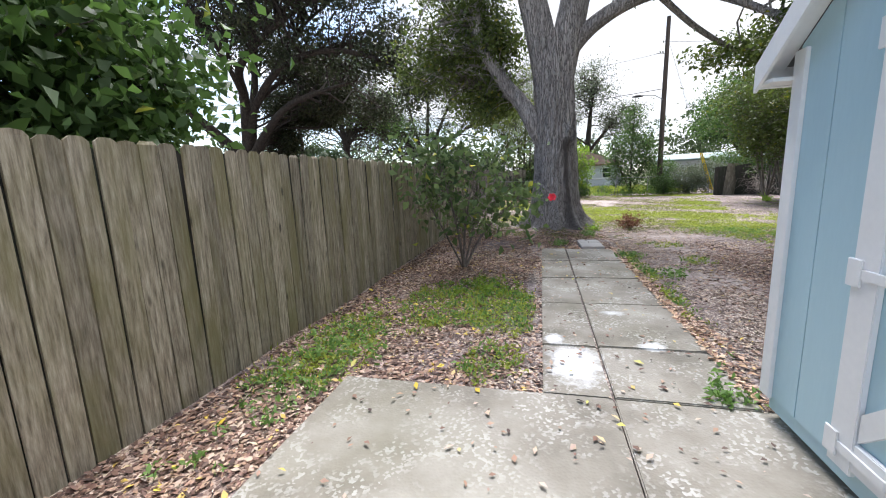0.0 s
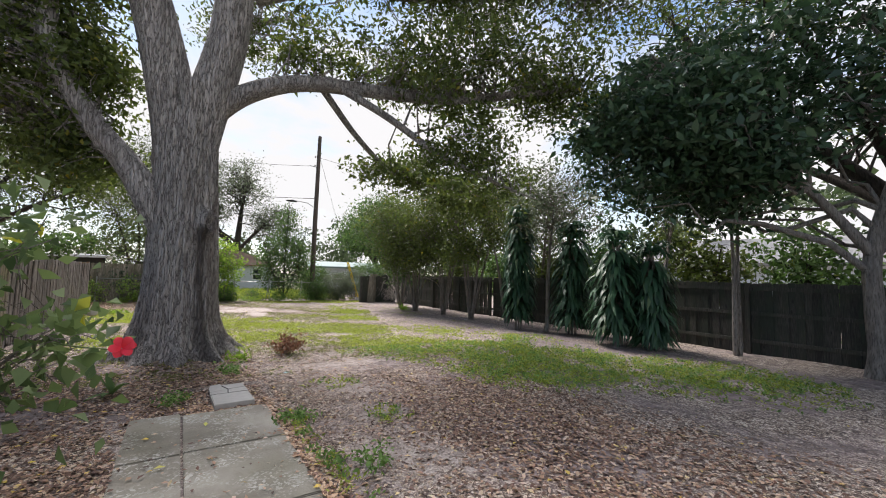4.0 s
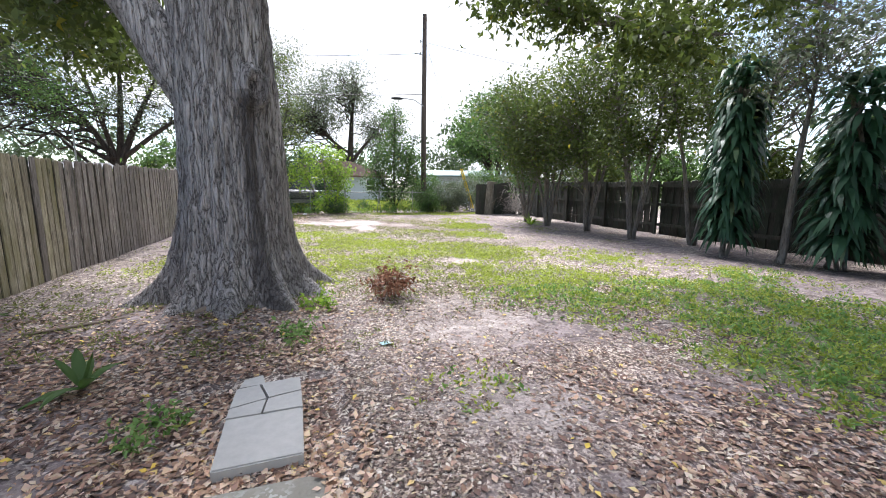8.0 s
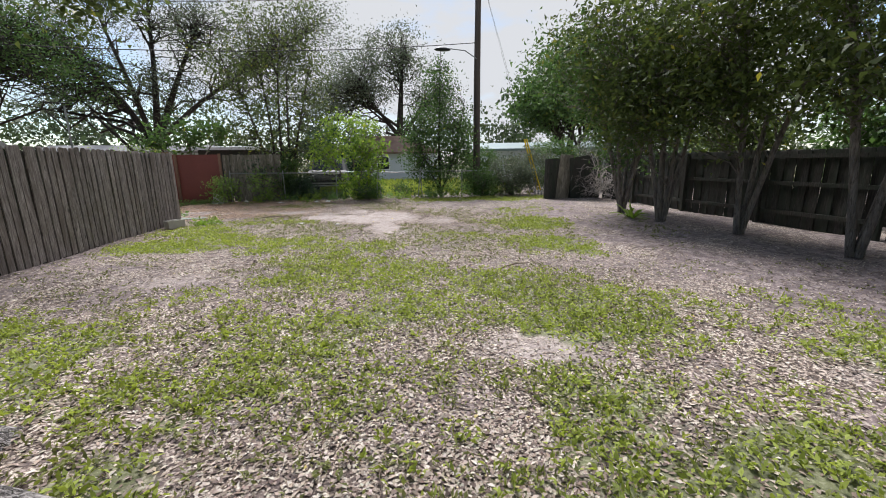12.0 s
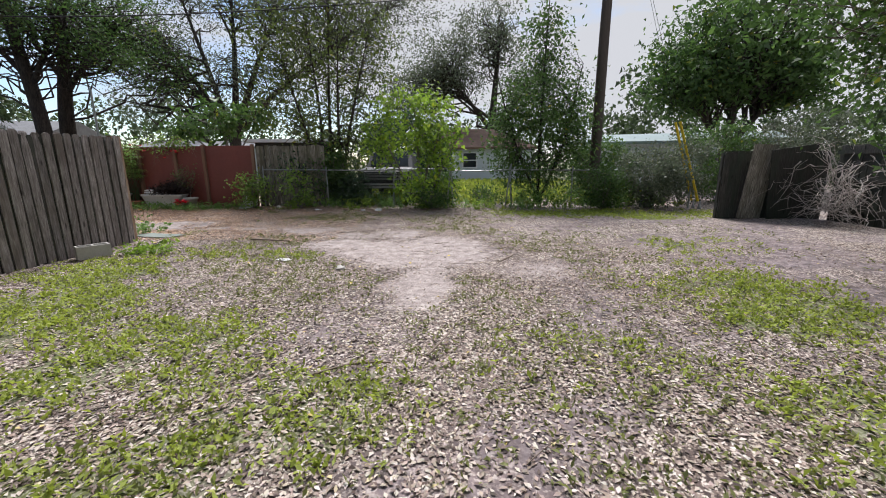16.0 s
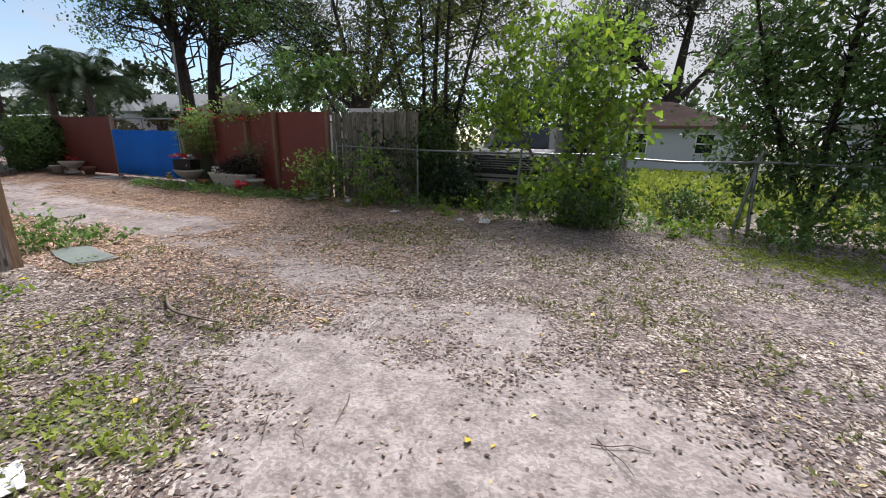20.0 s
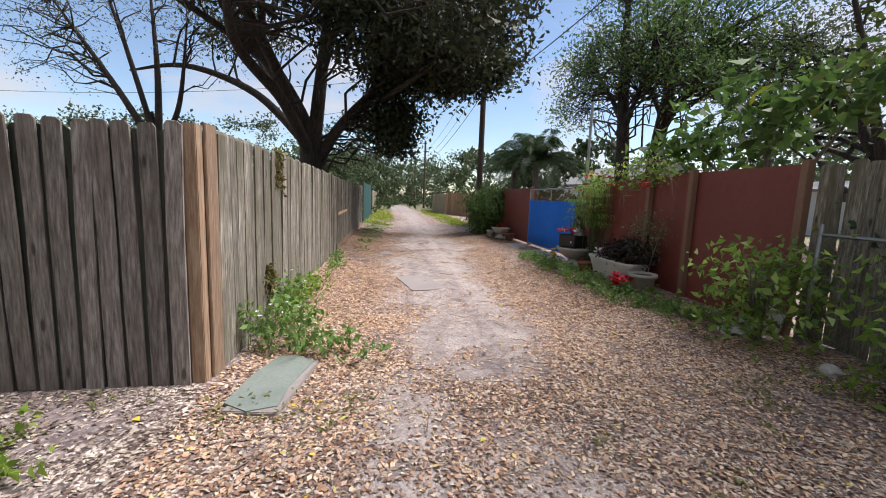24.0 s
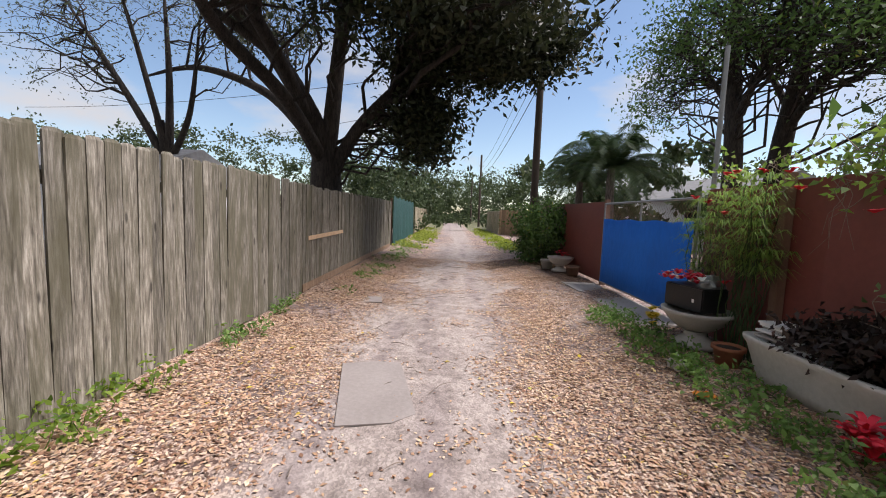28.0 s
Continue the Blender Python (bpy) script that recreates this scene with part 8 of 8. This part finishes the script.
def dead_shrub(x, y, r, h, seed, label):
    rng = np.random.default_rng(seed)
    top = thing("dead_shrub", x, y, 0, 0, label, "dead shrub")
    lines, P = [], []
    for k in range(34):
        a = rng.uniform(0, 6.28)
        e = np.array([math.cos(a) * r * rng.uniform(0.3, 1.1), math.sin(a) * r * rng.uniform(0.3, 1.1), h * rng.uniform(0.25, 1)])
        p = bend((0.04 * rng.normal(), 0.04 * rng.normal(), 0), e, 0.08, rng, 6, 0.1)
        lines.append([(q, 0.005 - 0.0007 * j) for j, q in enumerate(p)])
        P.append(np.repeat(p[2:], 5, 0) + rng.normal(size=(20, 3)) * 0.035)
    ob = tagged(new("dry_stem", tubes("dry_stem", lines, M["twig"])), kind="stuff")
    ob.parent = top
    P = np.concatenate(P)
    P[:, 2] = np.maximum(P[:, 2], 0.02)
    ob = tagged(new("dry_leaves", leaf_cards("dry_leaves", P, 0.06, M["dead_leaf"], rng, 0.4, 0, 0.4)), kind="stuff")
    ob.parent = top
    return top


dead_shrub(1.66, 10.1, 0.36, 0.42, 5, "dead brown shrub among the leaves near the oak")


def stick(rows, label, mat="twig", name="fallen_branch"):
    me = tubes(name, [spline(rows, 14)], M[mat], 7)
    return tagged(new(name, me), label, "branch")


stick([(-1.9, 9.7, 0.02, 0.014), (-1.2, 9.95, 0.04, 0.017), (-0.75, 10.25, 0.03, 0.01)], "long fallen branch at the oak's roots")
stick([(-0.55, 9.85, 0.04, 0.035), (-0.35, 10.1, 0.09, 0.035), (-0.2, 10.25, 0.1, 0.025)], "short barkless log against the oak")
stick([(0.4, 10.4, -0.02, 0.06), (0.75, 10.5, -0.02, 0.045), (1.2, 10.4, -0.03, 0.02)], "exposed oak root running over the soil", "bark_oak", "surface_root")
stick([(0.3, 10.25, -0.02, 0.07), (0.55, 9.95, -0.02, 0.045), (0.8, 9.75, -0.03, 0.02)], "exposed oak root running over the soil", "bark_oak", "surface_root")
stick([(-1.0, 10.6, 0.02, 0.06), (-1.4, 10.45, 0.02, 0.03), (-1.7, 10.3, -0.01, 0.01)], "exposed oak root running over the soil", "bark_oak", "surface_root")
stick([(1.95, 16.95, 0.01, 0.009), (2.2, 17.1, 0.02, 0.011), (2.45, 17.15, 0.01, 0.006)], "dark bent stick on the leaves")
stick([(2.7, 17.25, 0.02, 0.012), (2.8, 17.5, 0.03, 0.011), (2.85, 17.7, 0.02, 0.006)], "bleached stick on the leaves")
stick([(4.0, 14.7, 0.02, 0.014), (4.25, 14.85, 0.03, 0.012), (4.5, 14.9, 0.02, 0.006)], "thin dry stick on the leaves")
stick([(-1.0, 21.5, 0.02, 0.016), (-0.6, 21.3, 0.05, 0.014), (-0.2, 21.35, 0.02, 0.008)], "crooked dry twig on the sand")
stick([(3.4, 20.0, 0.02, 0.012), (3.6, 20.3, 0.03, 0.01), (3.7, 20.6, 0.02, 0.005)], "thin dry twig on the sand")


def twigs_about():
    rng = np.random.default_rng(8)
    lines = []
    for k in range(900):
        x, y = (rng.uniform(-2.8, 6), rng.uniform(2, 26)) if k % 3 else (rng.uniform(-16, 2), rng.uniform(21.6, 26.5))
        if bool(on_slab(np.array([x]), np.array([y]))[0]):
            continue
        a, L = rng.uniform(0, 6.28), rng.uniform(0.08, 0.3)
        z = float(ground_z(x, y)) + 0.012
        p = bend((x, y, z), (x + L * math.cos(a), y + L * math.sin(a), z + 0.01), 0.01, rng, 4, 0.08)
        lines.append([(q, 0.004 - 0.0007 * j) for j, q in enumerate(p)])
    return tagged(new("small_twigs", tubes("small_twigs", lines, M["twig"])), "small dry twigs strewn over the ground", "twigs", kind="stuff")


twigs_about()

# ---- planters before the red fence ----
def cast_urn(x, y, s, label, name="garden_urn"):
    t = thing(name, x, y, 0, 0, label, "urn")
    bowl = part("bowl", lathe([(0.13, 0.2), (0.2, 0.22), (0.3, 0.3), (0.36, 0.38), (0.4, 0.42), (0.41, 0.46), (0.37, 0.46), (0.33, 0.4), (0.0, 0.38)], 32), M["cast_stone"], t)
    foot = part("foot", lathe([(0.26, 0.0), (0.26, 0.05), (0.2, 0.08), (0.13, 0.12), (0.12, 0.17), (0.16, 0.199)], 32), M["cast_stone"], t)
    for o in (bowl, foot):
        o.matrix_basis = Matrix.Diagonal((s, s, s, 1))
    return t


cast_urn(-8.36, 26.78, 0.92, "wide cast-stone urn standing before the red fence")
cast_urn(-14.35, 26.85, 0.85, "weathered cast-stone birdbath urn by the red gate panel")
fl = thing("flower_box", -8.4, 26.78, 0.425, 12, "black box of artificial red and white flowers on the urn", "flower box")
part("box", a_box(-0.3, 0.26, -0.17, 0.17, 0, 0.27, 0.012), M["black_metal"], fl)
part("handle_mark", a_box(0.12, 0.15, -0.176, -0.172, 0.1, 0.14), M["white_paint"], fl, "small white mark on the box")
rng = np.random.default_rng(17)
for k in range(22):
    bloom(fl, rng.uniform(-0.36, 0.3), rng.uniform(-0.2, 0.18), 0.29 + rng.uniform(0, 0.1), 0.075, M["red_petal"] if k % 5 else M["white_petal"], 7, "bloom", "", k)
rock("grey_bag", -8.3, 26.88, 0.16, 0.12, 12, M["steel"], "grey bundle behind the flowers on the urn", "bundle", 0.70)
rng = np.random.default_rng(19)
tuft = thing("yellow_flowers", -8.8, 26.5, 0, 0, "bunch of yellow artificial flowers by the urn", "flowers")
for k in range(9):
    bloom(tuft, rng.normal() * 0.05, rng.normal() * 0.05, 0.1 + rng.uniform(0, 0.28), 0.06, M["yellow_petal"], 6, "bloom", "", k)
ob = new("stem", tubes("stem", [[((0, 0, 0), 0.006), ((0, 0, 0.35), 0.004)]], M["leaf_mid"]))
ob.parent = tuft
for x, y, s, mt, lab in ((-7.72, 26.72, 1.0, "terracotta", "small terracotta pot beside the white tub"), (-14.75, 26.6, 1.3, "cast_stone", "grey pot beside the birdbath"), (-5.95, 26.8, 1.5, "cast_stone", "round grey clay pot by the shrub"), (-13.6, 26.95, 1.25, "post_brown", "brown wooden planter by the gate panel")):
    p = thing("plant_pot", x, y, 0, 0, lab, "pot")
    part("vessel", lathe([(0.1 * s, 0.0), (0.13 * s, 0.16 * s), (0.15 * s, 0.165 * s), (0.15 * s, 0.2 * s), (0.13 * s, 0.2 * s), (0.12 * s, 0.17 * s), (0, 0.165 * s)], 24), M[mt], p)
    part("soil", lathe([(0.0, 0.168 * s), (0.115 * s, 0.17 * s), (0.115 * s, 0.178 * s), (0.0, 0.185 * s)], 20), M["soil"], p)
rng = np.random.default_rng(23)
pf = thing("poinsettia", -14.35, 26.85, 0.36, 0, "faded red flowers in the birdbath urn", "flowers")
for k in range(7):
    bloom(pf, rng.normal() * 0.13, rng.normal() * 0.13, 0.04 + rng.uniform(0, 0.12), 0.06, M["red_petal"], 7, "bloom", "", k)
pg = thing("red_flowers", -6.0, 26.45, 0, 0, "red artificial poinsettias lying on the low greens", "flowers")
for k in range(11):
    bloom(pg, rng.normal() * 0.1, rng.normal() * 0.08, 0.08 + rng.uniform(0, 0.14), 0.1, M["red_petal"], 7, "bloom", "", k)


def white_tub(x, y, rz):
    t = thing("planter_tub", x, y, 0, rz, "old white bathtub planter with dark dying plants and stacked tiles", "planter")
    bm = bmesh.new()
    rings = []
    for rx, ry, z in ((0.54, 0.17, 0.0), (0.58, 0.19, 0.1), (0.67, 0.235, 0.33), (0.7, 0.26, 0.37), (0.7, 0.26, 0.4), (0.65, 0.215, 0.4), (0.61, 0.19, 0.3)):
        ring = []
        for k in range(40):
            a = 2 * math.pi * k / 40
            c, s = math.cos(a), math.sin(a)
            m = (abs(c) ** 5 + abs(s) ** 5) ** -0.2
            ring.append(bm.verts.new((rx * c * m, ry * s * m, z)))
        rings.append(ring)
    for a, b in zip(rings, rings[1:]):
        for k in range(40):
            bm.faces.new((a[k], a[(k + 1) % 40], b[(k + 1) % 40], b[k])).smooth = True
    bm.faces.new(rings[0][::-1])
    part("tub", bm, M["styro"], t)
    part("soil", a_box(-0.55, 0.55, -0.16, 0.16, 0.2, 0.33, 0.02), M["soil"], t)
    for cx, n in ((-0.42, 9), (-0.05, 6)):
        for k in range(n):
            part("tile", a_box(cx - 0.14, cx + 0.14, -0.12, 0.14, 0.335 + k * 0.024, 0.335 + k * 0.024 + 0.019, 0.003), M["white_paint"] if k % 3 else M["cast_stone"], t).matrix_basis = pose(0, 0, 0, 0, 0, 6 * math.sin(k * 2.7))
    return t


white_tub(-6.88, 26.9, 0)
M["leaf_purple"] = foliage("dark purple-brown leaves", (0.016, 0.010, 0.010), (0.05, 0.035, 0.03), (0.16, 0.08, 0.07), 0.15)
tree("dark_shrub", (-6.7, 26.92, 0.3), [[(0, 0, 0, 0.012), (-0.2, 0, 0.2, 0.008), (-0.4, 0, 0.35, 0.004)], [(0.1, 0, 0, 0.012), (0.3, 0, 0.25, 0.008), (0.5, 0, 0.4, 0.004)]], [(0, 0.02, 0.22, 0.55, 0.24, 0.16, 60), (0.3, 0, 0.3, 0.3, 0.2, 0.16, 30)],
     M["twig"], M["leaf_purple"], 121, leaf=0.07, per=16, clump=0.09, label="dark purplish plants trailing in the white tub", category="plant", twig=0.004)
tree("bare_shrub", (-6.15, 26.98, 0), [[(0, 0, 0, 0.014), (-0.1, 0, 0.6, 0.01), (-0.25, 0, 1.2, 0.004)], [(0, 0, 0, 0.014), (0.15, 0, 0.6, 0.01), (0.35, 0, 1.15, 0.004)], [(0, 0, 0, 0.012), (-0.3, -0.05, 0.5, 0.008), (-0.5, -0.05, 0.9, 0.004)]],
     [(0, 0, 0.95, 0.5, 0.25, 0.35, 36)], M["twig"], M["leaf_hib"], 122, leaf=0.055, per=4, clump=0.12, label="nearly bare twiggy shrub before the red fence", category="bush", twig=0.006)


def reed_clump(x, y, h, n, seed, label):
    """Upright stems with whorls of thread-like leaves at the top."""
    rng = np.random.default_rng(seed)
    top = thing("papyrus", x, y, 0, 0, label, "plant")
    lines, V, Q = [], [], []
    for k in range(n):
        a, s = rng.uniform(0, 6.28), rng.uniform(0.1, 0.75)
        e = np.array([math.cos(a) * 0.55 * s, math.sin(a) * 0.35 * s, h * rng.uniform(0.5, 1.0)])
        p = bend((0.1 * rng.normal(), 0.06 * rng.normal(), 0), e, 0.06, rng, 7, 0.05)
        lines.append([(q, 0.007 - 0.0005 * j) for j, q in enumerate(p)])
        for j in range(34):
            b = rng.uniform(0, 6.28)
            L = rng.uniform(0.16, 0.3)
            o = np.array([math.cos(b), math.sin(b), 0])
            c = e if j % 2 else p[5]
            w = np.array([-o[1], o[0], 0]) * 0.005
            m, t = c + o * L * 0.55 + np.array([0, 0, 0.07]), c + o * L + np.array([0, 0, -0.06 * rng.random()])
            i = len(V)
            V += [c, m + w, t, m - w]
            Q.append((i, i + 1, i + 2, i + 3))
    ob = tagged(new("stalk", tubes("stalk", lines, M["leaf_palm"])), kind="stuff")
    ob.parent = top
    ob = tagged(new("threads", mesh_from("threads", V, Q, M["leaf_fresh"])), kind="stuff")
    ob.parent = top
    return top


reed_clump(-8.0, 27.0, 1.95, 34, 3, "tall feathery papyrus clump between urn and tub")
reed_clump(-8.75, 27.05, 1.75, 18, 4, "feathery papyrus shoots beside the gate")


def vine(x0, x1, y, z, seed, label):
    """Tangled runners over the fence top with leaves and red blooms."""
    rng = np.random.default_rng(seed)
    top = thing("bougainvillea", (x0 + x1) / 2, y, 0, 0, label, "vine")
    lines, P = [], []
    w = (x1 - x0) / 2
    for k in range(46):
        a = np.array([rng.uniform(-w, w), rng.normal() * 0.05, z + rng.normal() * 0.08])
        b = a + np.array([rng.normal() * 0.55, -0.1 - 0.18 * rng.random(), -rng.random() ** 2 * 0.75])
        p = bend(a, b, 0.18, rng, 8, 0.12)
        p[:, 1] = np.minimum(p[:, 1], -0.03)
        lines.append([(q, 0.006 - 0.0006 * j) for j, q in enumerate(p)])
        m = 10
        P.append(p[rng.integers(0, 5, m)] + rng.normal(size=(m, 3)) * np.array([0.1, 0.06, 0.08]))
    ob = tagged(new("runner", tubes("runner", lines, M["twig"])), kind="stuff")
    ob.parent = top
    ob = tagged(new("leafage", leaf_cards("leafage", np.concatenate(P), 0.075, M["leaf_fresh"], rng, 0.55, 0.2, 0.3)), kind="stuff")
    ob.parent = top
    for k in range(14):
        bloom(top, rng.uniform(-w, w), -0.14 - 0.1 * rng.random(), z + 0.05 - rng.random() ** 2 * 0.5, 0.06, M["red_petal"], 5, "bloom", "", k)
    return top


vine(-8.9, -6.0, 27.18, 1.93, 5, "tangled flowering vine hanging over the red fence")
tree("loquat_tree", (-5.4, 28.3, 0), [[(0, 0, 0, 0.07), (0, 0, 1.6, 0.06), (-0.2, 0, 3.0, 0.02)], [(0, 0, 1.2, 0.04), (-1.2, -0.2, 2.4, 0.015)], [(0, 0, 1.2, 0.04), (1.0, 0, 2.6, 0.015)]],
     [(-0.2, -0.2, 2.8, 1.1, 0.7, 0.6, 20), (-1.2, -0.4, 2.4, 0.7, 0.5, 0.4, 14), (1.0, 0, 2.8, 0.7, 0.6, 0.4, 8)], M["bark_grey"], M["leaf_mid"], 131, leaf=0.2, per=12, clump=0.2, aspect=0.42, droop=0.3, label="large-leaved tree rising behind the red fence", twig=0.012)


def parked_truck():
    """An old dark pickup, nose to the wire fence."""
    t = thing("pickup_truck", 0.1, 28.0, 0, 2, "old dark pickup truck parked nose-on behind the wire fence", "truck")
    bm = bmesh.new()
    side = ((0.05, 0.5), (0.0, 0.74), (0.03, 1.06), (0.12, 1.13), (1.25, 1.2), (1.75, 1.72), (2.9, 1.74), (3.05, 1.16), (4.9, 1.14), (4.95, 0.5))
    rows = [[bm.verts.new((x * (0.9 if z > 1.3 else 1.0), y, z)) for y, z in side] for x in (-0.88, -0.84, 0.84, 0.88)]
    for k, (y, z) in enumerate(side):
        if z > 1.0:
            rows[0][k].co.z -= 0.04
            rows[3][k].co.z -= 0.04
    m = len(side)
    for p, q in zip(rows, rows[1:]):
        for k in range(m):
            bm.faces.new((p[k], p[(k + 1) % m], q[(k + 1) % m], q[k])).smooth = False
    bm.faces.new(rows[0])
    bm.faces.new(rows[-1][::-1])
    bmesh.ops.recalc_face_normals(bm, faces=bm.faces[:])
    part("body", bm, M["truck_paint"], t, "dull black painted body")
    part("grille_surround", a_box(-0.62, 0.62, -0.03, 0.01, 0.76, 1.02, 0.008), M["black_metal"], t)
    for z in (0.8, 0.85, 0.9, 0.95, 1.0):
        part("grille_bar", a_box(-0.6, 0.6, -0.045, -0.031, z - 0.007, z + 0.007, 0.002), M["steel"], t)
    for x in (-0.74, 0.74):
        lamp = part("headlight", a_box(x - 0.11, x + 0.11, -0.035, 0.01, 0.8, 0.98, 0.012), M["steel"], t, "chrome headlight housing")
        part("lens", a_box(x - 0.09, x + 0.09, -0.045, -0.036, 0.82, 0.96, 0.004), M["glass"], lamp)
    for z0, z1 in ((0.52, 0.58), (0.62, 0.68)):
        part("bumper", a_box(-0.92, 0.92, -0.14, -0.06, z0, z1, 0.014), M["steel"], t, "chrome bumper rail")
    for x in (-0.55, 0.55):
        part("bumper_bracket", a_box(x - 0.03, x + 0.03, -0.06, 0.03, 0.5, 0.7, 0.004), M["black_metal"], t)
    part("plate", a_box(0.1, 0.42, 0.02, 0.03, 1.03, 1.1, 0.003), M["paper"], t, "pale sticker on the hood edge").matrix_basis = pose(0, -0.02, 0)
    part("windscreen", shard(((-0.7, 0.0), (0.7, 0.0), (0.64, 0.66), (-0.64, 0.66)), 0.008), M["glass"], t).matrix_basis = pose(0, 1.27, 1.225, 46, 0, 0)
    for x in (-0.78, 0.78):
        for yy in (0.85, 3.9):
            w = new("wheel")
            w.parent = t
            w.matrix_basis = pose(x, yy, 0.34, 0, 90, 0)
            part("tyre", lathe([(0.2, -0.1), (0.32, -0.1), (0.34, -0.06), (0.34, 0.06), (0.32, 0.1), (0.2, 0.1)], 24), M["black_metal"], w)
            part("rim", lathe([(0.03, -0.06), (0.195, -0.07), (0.195, 0.07), (0.03, 0.06)], 20), M["steel"], w)
    return t


M["truck_paint"] = plain("dull black car paint", (0.012, 0.013, 0.015), (0.03, 0.031, 0.034), 0.6, 0.0, scale=5, relief=0.05)
parked_truck()
